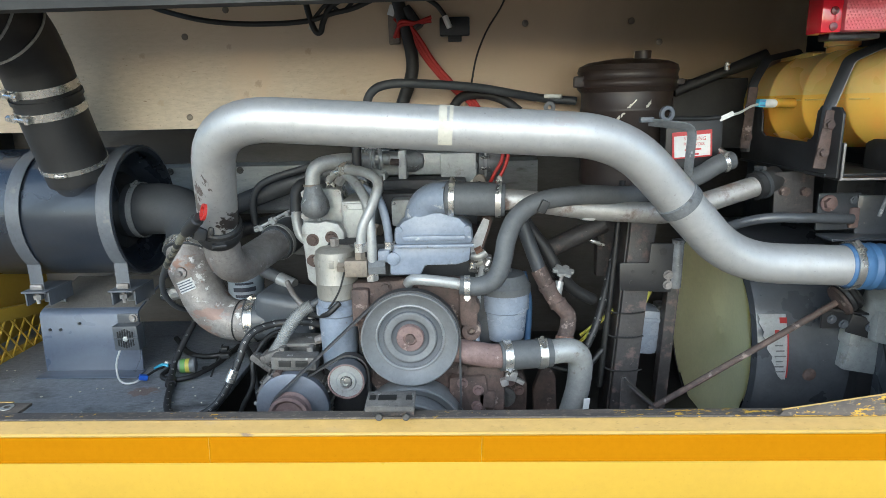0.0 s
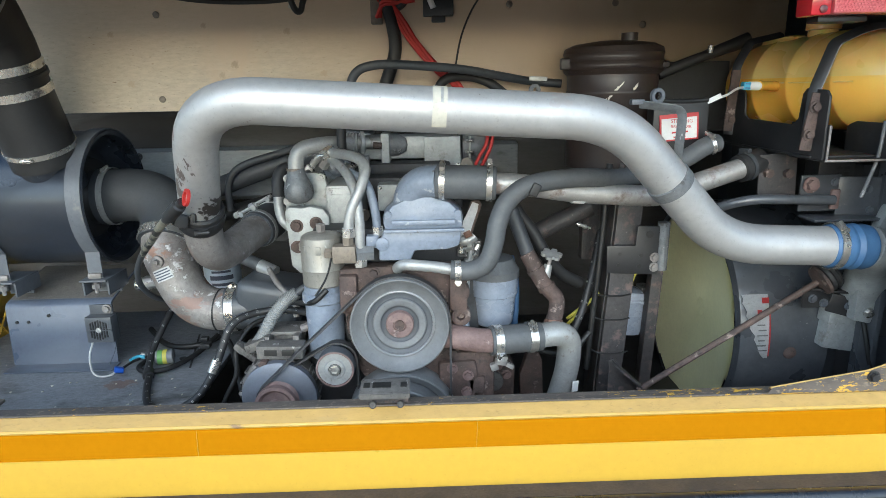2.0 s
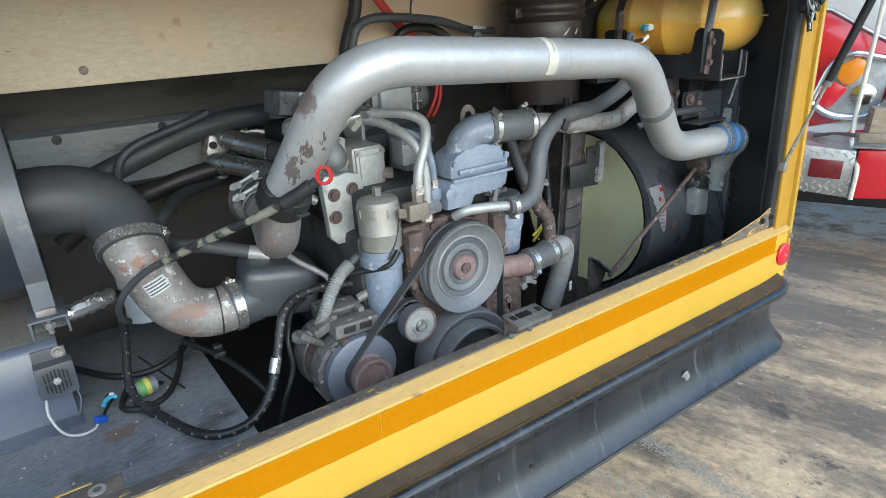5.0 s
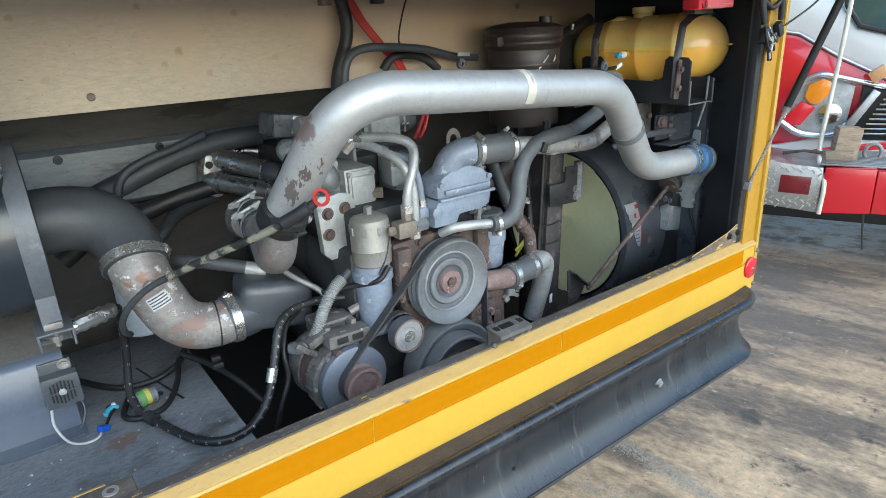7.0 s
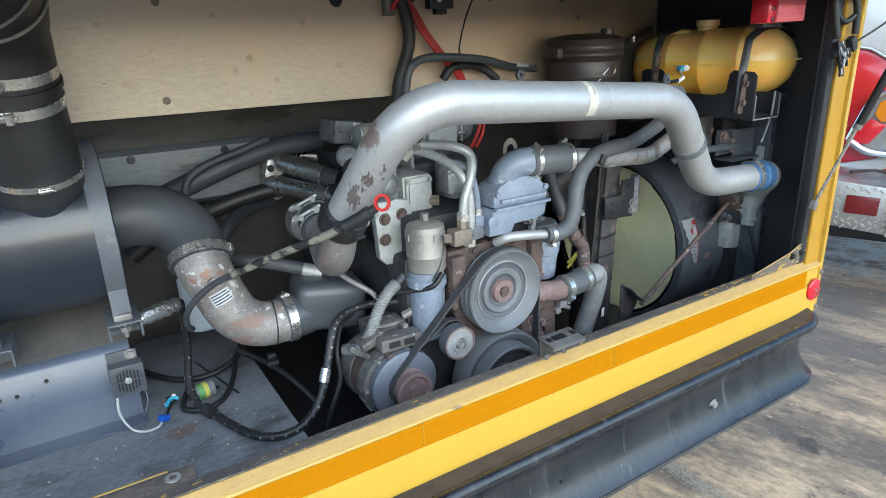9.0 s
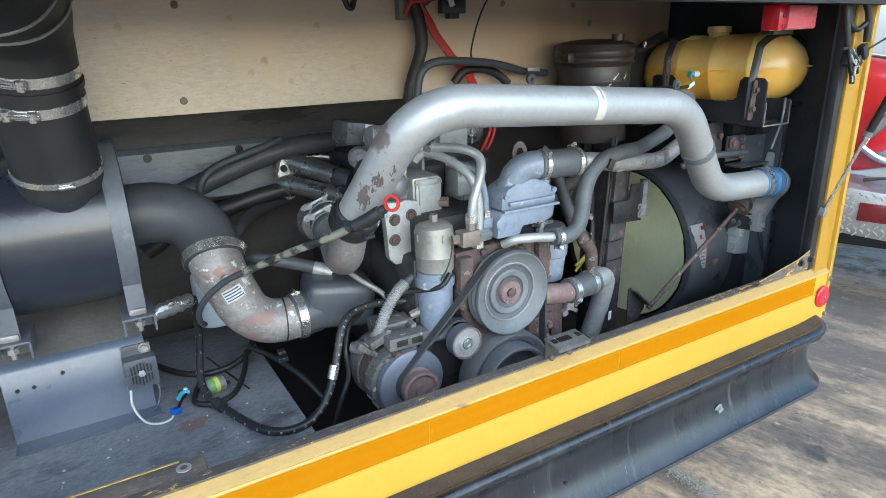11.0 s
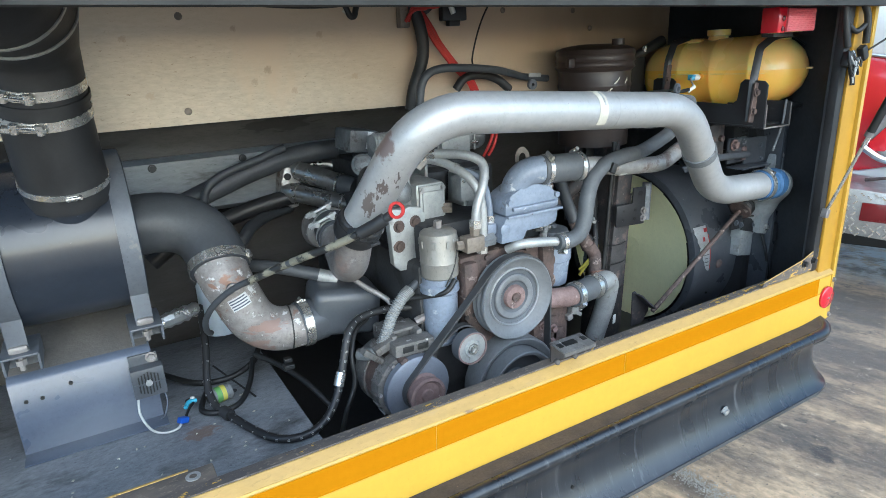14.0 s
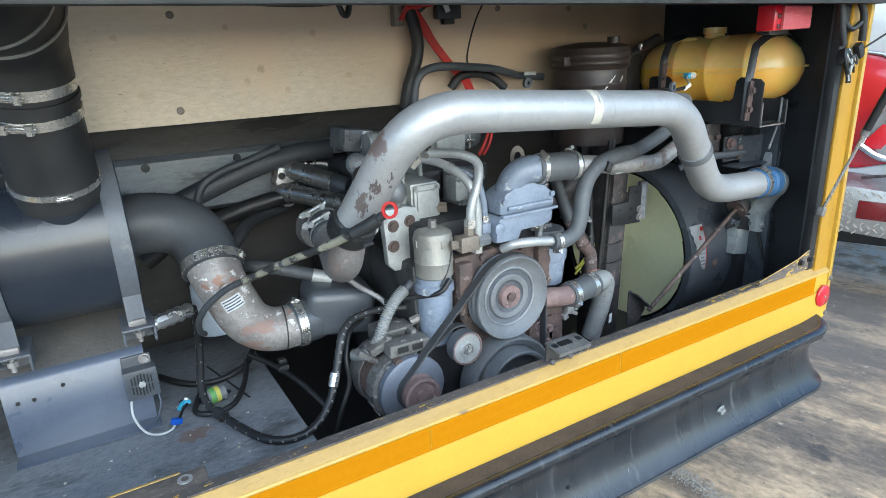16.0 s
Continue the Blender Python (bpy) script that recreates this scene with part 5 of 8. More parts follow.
for x, z in ((-0.135, 1.362), (-0.066, 1.358)):
    part("bolt", hexbolt(B(), (x, 1.652, z), (0, -1, 0), 0.006, 0.006), M["steel_old"], rcv)

# brass tee and tubes
tee = thing("brass_tee", (-0.264, 1.432, 1.215), "dull brass tee block with steel unions", "fitting")
part("block", boxes(((-0.264, 1.44, 1.240), (0.056, 0.04, 0.042), (0, 0, 0), 0.004)), M["brass"], tee)
part("union", cyl(B(), (-0.236, 1.44, 1.238), (-0.195, 1.445, 1.238), 0.019, n=6), M["grey"], tee)
part("stub", cyl(B(), (-0.292, 1.44, 1.240), (-0.31, 1.445, 1.240), 0.013, n=6), M["brass"], tee)
part("collar", cyl(B(), (-0.255, 1.44, 1.26), (-0.255, 1.44, 1.285), 0.014, n=6), M["brass"], tee)
tubes = [
    ("coolant_tube", [(-0.252, 1.44, 1.280), (-0.246, 1.44, 1.335), (-0.215, 1.45, 1.405), (-0.208, 1.47, 1.445), (-0.240, 1.50, 1.465), (-0.295, 1.56, 1.468)], 0.0125),
    ("coolant_tube", [(-0.228, 1.445, 1.205), (-0.226, 1.445, 1.33), (-0.240, 1.47, 1.40), (-0.275, 1.53, 1.44), (-0.315, 1.60, 1.455)], 0.0120),
    ("coolant_tube", [(-0.185, 1.47, 1.275), (-0.190, 1.47, 1.34), (-0.208, 1.48, 1.40), (-0.25, 1.52, 1.425)], 0.0105),
]
for k, (nm, pts, r) in enumerate(tubes):
    tb = thing(nm, pts[0], ("stained zinc coolant tube rising from the brass tee", "stained zinc coolant tube behind the brass tee", "blue-grey thin tube beside the thermostat housing")[k], "tube", "tubes at the brass tee")
    part("tube", sweep(B(), spline(pts, 6), r, 16), M["tube" if k < 2 else "bluegrey"], tb)
    part("nut", cyl(B(), pts[0], V(pts[0]) + V((0, 0, 0.022)), r * 1.35, n=6), M["chrome"], tb)
    part("end_nut", cyl(B(), pts[-1], V(pts[-1]) + (V(pts[-1]) - V(pts[-2])).normalized() * 0.022, r * 1.45, n=6), M["chrome"], tb)
jn = thing("tube_junction", (-0.31, 1.58, 1.45), "cluster of steel unions where the tubes meet", "fitting")
part("union", cyl(B(), (-0.33, 1.60, 1.43), (-0.29, 1.57, 1.48), 0.013, n=6), M["chrome"], jn)
part("elbow", sweep(B(), fillet([(-0.36, 1.61, 1.43), (-0.34, 1.60, 1.46), (-0.30, 1.58, 1.462)], 0.03, 6), 0.010, 14), M["chrome"], jn)
part("stem", cyl(B(), (-0.279, 1.605, 1.468), (-0.277, 1.603, 1.56), 0.0125, n=14), M["rubber"], jn, "black upright sleeve")
part("stem_nut", cyl(B(), (-0.279, 1.605, 1.450), (-0.279, 1.605, 1.472), 0.014, n=6), M["chrome"], jn)

# thermostat housing
th = thing("thermostat_housing", (-0.08, 1.46, 1.21), "blue-grey thermostat housing with a swan-neck outlet", "thermostat housing")
part("base", extrude(B(), [(-0.182, 1.212), (-0.105, 1.212), (-0.095, 1.235), (-0.02, 1.236), (0.012, 1.245), (0.018, 1.285), (-0.165, 1.285), (-0.178, 1.262)], 0.10, pose(0, 1.420, 0.011), 0.008), M["bluegrey"], th)
part("cover", extrude(B(), [(-0.168, 1.286), (0.022, 1.286), (0.020, 1.325), (-0.012, 1.352), (-0.060, 1.368), (-0.105, 1.365), (-0.145, 1.345), (-0.168, 1.325)], 0.095, pose(0, 1.420, 0.011), 0.014), M["bluegrey"], th)
part("rib", boxes(((-0.072, 1.415, 1.316), (0.15, 0.012, 0.012), (0, 0, 0), 0.004), ((-0.072, 1.415, 1.297), (0.19, 0.016, 0.008), (0, 0, 0), 0.003)), M["bluegrey"], th)
for x in (-0.155, 0.008):
    part("lug", cyl(B(), (x, 1.413, 1.336), (x, 1.435, 1.336), 0.008, n=12), M["bluegrey"], th)
part("plug", lathe(B(), (-0.171, 1.420, 1.265), (0, -1, 0), [(0, 0.016), (0.004, 0.016), (0.006, 0.012), (0.007, 0.0)], 20), M["bluegrey"], th)
NK = fillet([(-0.108, 1.465, 1.345), (-0.100, 1.452, 1.408), (-0.035, 1.430, 1.410)], [0.055], 10)
part("neck", sweep(B(), NK, [0.038] * len(NK), 26), M["bluegrey"], th)
part("side_lug", boxes(((-0.197, 1.455, 1.265), (0.03, 0.03, 0.03), (0, 0, 0), 0.005)), M["bluegrey"], th)
part("lower_tube", sweep(B(), fillet([(-0.140, 1.45, 1.195), (-0.128, 1.42, 1.214), (-0.06, 1.405, 1.212), (-0.005, 1.392, 1.206)], [0.02, 0.03], 6), 0.0135, 18), M["tube"], th)

# upper coolant hose and aluminium pipe
uh = thing("upper_coolant_hose", (0.03, 1.42, 1.37), "short black coolant hose with bright clamps", "hose")
U0, U1 = V((-0.042, 1.430, 1.409)), V((0.098, 1.418, 1.404))
du = (U1 - U0).normalized()
part("hose", sweep(B(), [U0, U0 + du * 0.004, U1 - du * 0.004, U1], [0.037, 0.0395, 0.0395, 0.037], 30), M["greyrub"], uh)
clamp(uh, U0 + du * 0.016, du, 0.040, (0.2, -0.5, 1), 0.013)
clamp(uh, U1 - du * 0.016, du, 0.040, (0.2, 0.4, 1), 0.013)
ap = thing("coolant_cross_pipe", (0.4, 1.46, 1.36), "stained aluminium coolant pipe crossing to the radiator", "pipe")
CP = fillet([U1 - du * 0.03, (0.16, 1.425, 1.398), (0.30, 1.463, 1.369), (0.505, 1.475, 1.352), (0.60, 1.50, 1.378), (0.725, 1.52, 1.412)], [0.05, 0.06, 0.06, 0.05], 6)
part("pipe", sweep(B(), CP, 0.0255, 24), M["alu_dirty"], ap)
part("label", band(B(), (0.300, 1.463, 1.369), (0.99, 0.1, -0.1), 0.0258, 0.030, 0.0006, 26), M["white"], ap, "torn white label")
part("end_sleeve", sweep(B(), [V((0.715, 1.517, 1.409)), V((0.775, 1.535, 1.425))], 0.034, 24), M["rubber"], ap, "black rubber sleeve")
clamp(ap, V((0.735, 1.523, 1.415)), (0.95, 0.27, 0.25), 0.0345, (0, 0, 1), 0.010, mat="hose")
sh = thing("heater_hose", (0.08, 1.40, 1.2), "grey heater hose looping from the housing to the radiator side", "hose")
HP = spline([(-0.012, 1.390, 1.206), (0.035, 1.388, 1.203), (0.072, 1.386, 1.222), (0.090, 1.388, 1.268), (0.100, 1.392, 1.318), (0.125, 1.397, 1.368), (0.178, 1.402, 1.401), (0.285, 1.43, 1.410), (0.42, 1.49, 1.400), (0.56, 1.515, 1.432), (0.625, 1.52, 1.466), (0.66, 1.53, 1.474)], 7)
part("hose", sweep(B(), HP, 0.0225, 22), M["greyrub"], sh)
clamp(sh, V((0.005, 1.389, 1.2035)), (1, 0, 0), 0.023, (0, -0.2, -1), 0.014)
clamp(sh, V((0.640, 1.525, 1.470)), (1, 0.1, 0.3), 0.023, (0, -0.3, 1), 0.010)
part("p_clip", boxes(((0.182, 1.378, 1.392), (0.020, 0.014, 0.03), (0, 25, 0), 0.004)), M["wire"], sh, "black clip")

# rusty mount low beside the fuel filter
mnt = thing("engine_mount", (0.10, 1.62, 0.72), "rusty cast engine mount low beside the filter", "engine mount")
part("casting", extrude(B(), [(0.015, 0.66), (0.015, 0.895), (0.035, 0.912), (0.075, 0.905), (0.095, 0.88), (0.16, 0.875), (0.175, 0.84), (0.17, 0.66)], 0.05, pose(0, 1.615, 0), 0.010), M["rusty"], mnt)
part("web", extrude(B(), [(0.20, 0.66), (0.195, 0.80), (0.215, 0.86), (0.245, 0.875), (0.262, 0.84), (0.27, 0.66)], 0.03, pose(0, 1.66, 0), 0.008), M["rusty"], mnt)
for x, z in ((0.045, 0.885), (0.060, 0.845), (0.125, 0.850), (0.150, 0.822)):
    part("bolt", hexbolt(B(), (x, 1.615, z), (0, -1, 0), 0.010, 0.010), M["pink_rust"], mnt)
part("bush", lathe(B(), (0.110, 1.612, 0.805), (0, -1, 0), [(0, 0.030), (0.008, 0.030), (0.012, 0.022), (0.010, 0.010), (0.010, 0.0)], 22), M["altgrey"], mnt, "dirty pale bush")

# fittings between the housing and the fuel filter
fit = thing("fuel_fittings", (0.045, 1.51, 1.232), "cluster of pale steel fuel fittings and elbows", "fitting")
part("elbow", sweep(B(), fillet([(0.018, 1.505, 1.250), (0.036, 1.50, 1.244), (0.054, 1.505, 1.258)], 0.015, 5), 0.011, 14), M["tube"], fit)
part("copper_nut", cyl(B(), (0.028, 1.495, 1.262), (0.044, 1.495, 1.270), 0.009, n=6), M["copper"], fit)
for a, c, r in (((0.030, 1.50, 1.224), (0.048, 1.50, 1.230), 0.007), ((0.056, 1.50, 1.224), (0.064, 1.50, 1.238), 0.006), ((0.020, 1.50, 1.217), (0.022, 1.50, 1.232), 0.008), ((0.048, 1.50, 1.210), (0.060, 1.50, 1.214), 0.005)):
    part("nut", cyl(B(), a, c, r, n=6), M["chrome"], fit)
part("line", sweep(B(), spline([(0.040, 1.505, 1.262), (0.044, 1.507, 1.212), (0.036, 1.51, 1.172), (0.032, 1.51, 1.122)], 6), 0.008, 12), M["tube"], fit, "thin steel fuel line")
for z in (1.235, 1.205):
    part("line_nut", cyl(B(), (0.038, 1.508, z - 0.038), (0.036, 1.508, z - 0.052), 0.012, n=6), M["tube"], fit)
part("bracket", boxes(((0.040, 1.525, 1.224), (0.055, 0.03, 0.05), (0, 10, 0), 0.006)), M["altgrey"], fit)

# fuel filter
ff = thing("fuel_filter", (0.10, 1.56, 0.98), "pale blue-grey fuel filter bowl with a grey lid", "fuel filter")
part("bowl", lathe(B(), (0.105, 1.555, 1.005), (0, 0, 1), [(0, 0.040), (0.008, 0.052), (0.085, 0.060), (0.088, 0.064), (0.105, 0.065), (0.115, 0.065), (0.135, 0.066)], 32), M["filterblue"], ff)
part("lid", lathe(B(), (0.105, 1.555, 1.14), (0, 0, 1), [(0, 0.069), (0.018, 0.069), (0.024, 0.064), (0.048, 0.052), (0.054, 0.02), (0.064, 0.016), (0.066, 0.0)], 32), M["greyrub"], ff, "dusty grey lid")
part("bracket", boxes(((0.04, 1.60, 1.10), (0.03, 0.10, 0.14), (0, 0, 0), 0.006)), M["rusty"], ff)
solid("drain_tube", sweep(B(), fillet([(0.015, 1.50, 1.16), (0.022, 1.49, 1.08), (0.028, 1.47, 1.03)], 0.03, 5), 0.009, 12), M["bluegrey"], (0.02, 1.49, 1.08), "blue-grey drain tube beside the filter", "tube")
ls = thing("lifting_lug", (-0.01, 1.60, 1.36), "rust-edged lifting lug with a slot", "bracket")
part("lug", extrude(B(), [(0.010, 1.248), (0.045, 1.258), (0.072, 1.338), (0.064, 1.352), (0.046, 1.348)], 0.008, pose(0, 1.503, 0), 0.002), M["rusty"], ls)
part("sticker", extrude(B(), [(0.013, 1.274), (0.018, 1.254), (0.040, 1.262), (0.060, 1.322), (0.064, 1.340), (0.049, 1.346)], 0.001, pose(0, 1.5015, 0), 0.0), M["oldlabel"], ls, "torn pale sticker")
bm = lathe_open(B(), (0, 0, 0), (0, 1, 0), [(0, 0.011), (0, 0.022), (0.008, 0.022), (0.008, 0.011)], 24)
bmesh.ops.transform(bm, matrix=pose(0.042, 1.615, 1.408, 0, 0, -30) @ Matrix.Diagonal((1, 1, 1.6, 1)), verts=bm.verts)
part("eye", bm, M["brass"], ls, "slotted eye")

# ---- pulleys and belts ----
def pulley(name, c, r, prof, label, at_label=""):
    """A turned pulley facing the opening; prof lists (depth, share of radius, material)."""
    pl = thing(name, c, label, "pulley", "belt drive")
    for nm, mt, rings in prof:
        part(nm, lathe(B(), c, (0, -1, 0), [(d, s * r) for d, s in rings], 56, nm in ("nut", "bolt")), M[mt], pl)
    return pl

PC = V((-0.138, 1.412, 1.061))
pulley("fan_pulley", PC, 0.1215, [
    ("rim", "pulley", [(-0.040, 0.90), (-0.040, 1.0), (-0.030, 0.97), (-0.020, 1.0), (-0.010, 0.97), (0.000, 1.0), (0.007, 1.0), (0.010, 0.985), (0.010, 0.965), (0.004, 0.92), (-0.004, 0.84), (-0.010, 0.76), (-0.012, 0.715)]),
    ("polished_ring", "pulley_rim", [(-0.016, 0.72), (-0.008, 0.712), (-0.007, 0.69), (-0.009, 0.668), (-0.016, 0.66)]),
    ("groove", "pulley_dark", [(-0.014, 0.665), (-0.013, 0.655), (-0.016, 0.60), (-0.016, 0.56), (-0.012, 0.545)]),
    ("web", "pulley", [(-0.016, 0.55), (-0.010, 0.54), (-0.008, 0.52), (-0.009, 0.42), (-0.012, 0.385)]),
    ("inner_groove", "pulley_dark", [(-0.010, 0.39), (-0.013, 0.375), (-0.016, 0.34), (-0.016, 0.28)]),
    ("hub", "pink_rust", [(-0.018, 0.285), (-0.006, 0.280), (-0.003, 0.265), (-0.003, 0.14), (-0.007, 0.13), (-0.007, 0.0)]),
    ("nut", "rusty", [(-0.010, 0.10), (0.000, 0.095), (0.001, 0.05), (-0.001, 0.0)]),
], "large grey fan pulley with a rusty hub")
IC = V((-0.300, 1.400, 0.957))
pulley("idler_pulley", IC, 0.047, [
    ("drum", "pulley_dark", [(-0.03, 0.98), (-0.03, 1.0), (0.003, 1.0), (0.004, 0.96)]),
    ("seal_ring", "pink_rust", [(0.000, 0.99), (0.005, 0.985), (0.005, 0.90), (0.0, 0.89)]),
    ("face", "tube", [(0.000, 0.90), (0.003, 0.88), (0.002, 0.55), (0.006, 0.5), (0.006, 0.34), (0.002, 0.32)]),
    ("bolt", "chrome", [(0.0, 0.30), (0.012, 0.29), (0.013, 0.15), (0.009, 0.12), (0.009, 0.0)]),
], "small idler pulley with a bright face")
AP = V((-0.450, 1.385, 0.868))
KC = V((-0.140, 1.415, 0.793))
pulley("crank_pulley", KC, 0.142, [
    ("damper", "pulley", [(-0.06, 0.95), (-0.06, 1.0), (0.004, 1.0), (0.010, 0.985), (0.010, 0.95), (0.004, 0.90), (-0.004, 0.82)]),
    ("dish", "pulley_dark", [(-0.006, 0.90), (-0.004, 0.84), (-0.012, 0.78), (-0.012, 0.70)]),
    ("inner_ring", "pulley", [(-0.012, 0.79), (0.030, 0.80), (0.040, 0.79), (0.042, 0.76), (0.038, 0.70), (0.010, 0.68)]),
    ("hub", "pulley_dark", [(0.000, 0.70), (0.004, 0.60), (-0.010, 0.3), (0.006, 0.28), (0.006, 0.0)]),
], "large grey crankshaft pulley behind the sill")

def hull(circles, n=40):
    pts = sorted({(round(c.x + r * math.cos(2 * math.pi * k / n), 5), round(c.z + r * math.sin(2 * math.pi * k / n), 5)) for c, r in circles for k in range(n)})
    def half(ps):
        h = []
        for p in ps:
            while len(h) > 1 and (h[-1][0] - h[-2][0]) * (p[1] - h[-2][1]) - (h[-1][1] - h[-2][1]) * (p[0] - h[-2][0]) <= 0:
                h.pop()
            h.append(p)
        return h
    a, c = half(pts), half(pts[::-1])
    return a[:-1] + c[:-1]

def belt(name, circles, y0, y1, label):
    loop = hull(circles)
    cx, cz = sum(p[0] for p in loop) / len(loop), sum(p[1] for p in loop) / len(loop)
    bm = B()
    rings = []
    n = len(loop)
    for k, (x, z) in enumerate(loop):
        (xa, za), (xb, zb) = loop[k - 1], loop[(k + 1) % n]
        t = V((xb - xa, 0, zb - za)).normalized()
        o = V((t.z, 0, -t.x))
        if o.dot(V((x - cx, 0, z - cz))) < 0:
            o = -o
        p = V((x, 0, z))
        rings.append([bm.verts.new((p + o * h) + V((0, y, 0))) for h, y in ((0, y0), (0.005, y0), (0.005, y1), (0, y1))])
    for a, c in zip(rings, rings[1:] + rings[:1]):
        for k in range(4):
            bm.faces.new((a[k], a[(k + 1) % 4], c[(k + 1) % 4], c[k]))
    return solid(name, bm, M["belt"], (cx, y0, cz), label, "drive belt", "belt drive")

belt("drive_belt", [(PC, 0.1215), (KC, 0.122), (AP, 0.050)], 1.410, 1.436, "worn black drive belt round the fan and alternator pulleys")
belt("drive_belt", [(IC, 0.047), (V((-0.285, 1.44, 0.78)), 0.032), (AP, 0.045)], 1.440, 1.462, "second black drive belt under the idler pulley")

# alternator
alt = thing("alternator", (-0.47, 1.52, 0.80), "dusty grey alternator with a rusty stator ring", "alternator")
def smaller(bm):
    bmesh.ops.transform(bm, matrix=pose(-0.455, 1.5, 0.863) @ Matrix.Diagonal((0.85, 1, 0.85, 1)) @ pose(0.455, -1.5, -0.875), verts=bm.verts)
    return bm
part("front_disc", smaller(lathe(B(), (-0.452, 1.435, 0.878), (0, -1, 0), [(-0.02, 0.112), (0.0, 0.112), (0.004, 0.105), (0.006, 0.05), (0.006, 0.0)], 48)), M["altdisc"], alt, "flat blue-grey front disc")
part("front_housing", smaller(lathe(B(), (-0.46, 1.462, 0.875), (0, 1, 0), [(0, 0.09), (0.006, 0.116), (0.045, 0.118), (0.05, 0.10)], 44)), M["altgrey"], alt)
part("stator_ring", smaller(lathe(B(), (-0.462, 1.512, 0.874), (0, 1, 0), [(0, 0.100), (0.002, 0.108), (0.050, 0.108), (0.052, 0.10)], 44)), M["rusty"], alt, "rusty stator ring")
part("rear_housing", smaller(lathe(B(), (-0.465, 1.562, 0.873), (0, 1, 0), [(0, 0.112), (0.03, 0.116), (0.08, 0.10), (0.10, 0.05), (0.10, 0.0)], 44)), M["altgrey"], alt)
part("pulley", lathe(B(), AP + V((0, 0.035, 0)), (0, -1, 0), [(0, 0.040), (0.002, 0.052), (0.008, 0.045), (0.016, 0.045), (0.022, 0.052), (0.036, 0.052), (0.038, 0.044), (0.030, 0.036), (0.030, 0.018), (0.036, 0.016), (0.036, 0.0)], 40), M["pink_rust"], alt, "small rust-coloured pulley")
part("mount_lug", boxes(((-0.446, 1.475, 0.981), (0.118, 0.05, 0.036), (0, 2, 0), 0.006)), M["altgrey"], alt)
for dx in (-0.022, 0.022):
    part("lug_window", boxes(((-0.446 + dx, 1.4495, 0.982 - dx * 0.03), (0.032, 0.004, 0.017), (0, 2, 0), 0.002)), M["wire"], alt)
part("upper_bracket", boxes(((-0.449, 1.575, 0.981), (0.094, 0.09, 0.046), (0, 0, 0), 0.010), ((-0.487, 1.52, 0.990), (0.016, 0.06, 0.040), (0, 0, 0), 0.004), ((-0.411, 1.52, 0.990), (0.016, 0.06, 0.040), (0, 0, 0), 0.004), ((-0.449, 1.545, 1.007), (0.098, 0.06, 0.010), (0, 0, 0), 0.003)), M["altgrey"], alt)
for k in range(20):
    a = radians(18 * k)
    part("cooling_fin", smaller(boxes(((-0.46 + 0.119 * math.cos(a), 1.485, 0.875 + 0.119 * math.sin(a)), (0.008, 0.040, 0.006), (0, -18 * k, 0), 0.002))), M["altgrey"], alt)
part("arm", boxes(((-0.545, 1.51, 0.960), (0.075, 0.03, 0.018), (0, 40, 0), 0.006), ((-0.515, 1.51, 0.985), (0.06, 0.05, 0.024), (0, -20, 0), 0.006)), M["altgrey"], alt)
part("arm_bolt", cyl(B(), (-0.487, 1.462, 0.955), (-0.487, 1.436, 0.955), 0.012, n=6), M["rusty"], alt)
part("terminal", cyl(B(), (-0.40, 1.53, 1.015), (-0.365, 1.52, 1.03), 0.012, n=8), M["steel_old"], alt)
for k in range(6):
    a = radians(20 + 52 * k)
    part("case_bolt", smaller(hexbolt(B(), (-0.46 + 0.113 * math.cos(a), 1.461, 0.875 + 0.113 * math.sin(a)), (0, -1, 0), 0.007, 0.006, False)), M["steel_old"], alt)

# compressor body at the left of the alternator and corrugated pipe
cor = thing("corrugated_pipe", (-0.50, 1.53, 1.0), "bright corrugated steel conduit with end fittings", "conduit")
CO = spline([(-0.408, 1.535, 1.112), (-0.440, 1.53, 1.092), (-0.474, 1.525, 1.052), (-0.502, 1.518, 1.004), (-0.525, 1.515, 0.972)], 18)
part("conduit", sweep(B(), CO, [0.0138 + 0.0036 * (k % 2) for k in range(len(CO))], 16), M["tube"], cor)
part("upper_fitting", cyl(B(), CO[0], CO[0] + (CO[0] - CO[2]).normalized() * 0.03, 0.011, n=12), M["hose"], cor)
part("lower_fitting", sweep(B(), fillet([CO[-1], CO[-1] + V((-0.03, 0.002, -0.010)), CO[-1] + V((-0.045, 0.03, -0.012))], 0.02, 5), 0.016, 14), M["grey"], cor)

# lower coolant connection
lc = thing("lower_coolant_pipe", (0.03, 1.43, 1.0), "rust-red lower coolant stub pipe", "pipe")
part("stub", sweep(B(), [V((-0.06, 1.46, 1.018)), V((0.06, 1.43, 1.008)), V((0.115, 1.43, 1.006))], 0.0305, 26), M["pink_rust"], lc)
lh = thing("lower_coolant_hose", (0.14, 1.44, 0.97), "grey lower coolant hose with wide clamps", "hose")
part("hose", sweep(B(), [V((0.085, 1.43, 1.006)), V((0.215, 1.452, 1.006))], 0.0365, 28), M["greyrub"], lh)
clamp(lh, V((0.103, 1.433, 1.006)), (1, 0.15, 0), 0.037, (0, -0.7, -0.7), 0.020)
clamp(lh, V((0.190, 1.448, 1.006)), (1, 0.15, 0), 0.037, (0, -0.5, 1), 0.020)
le = thing("lower_elbow_pipe", (0.27, 1.49, 0.8), "dusty grey elbow pipe bending down", "pipe")
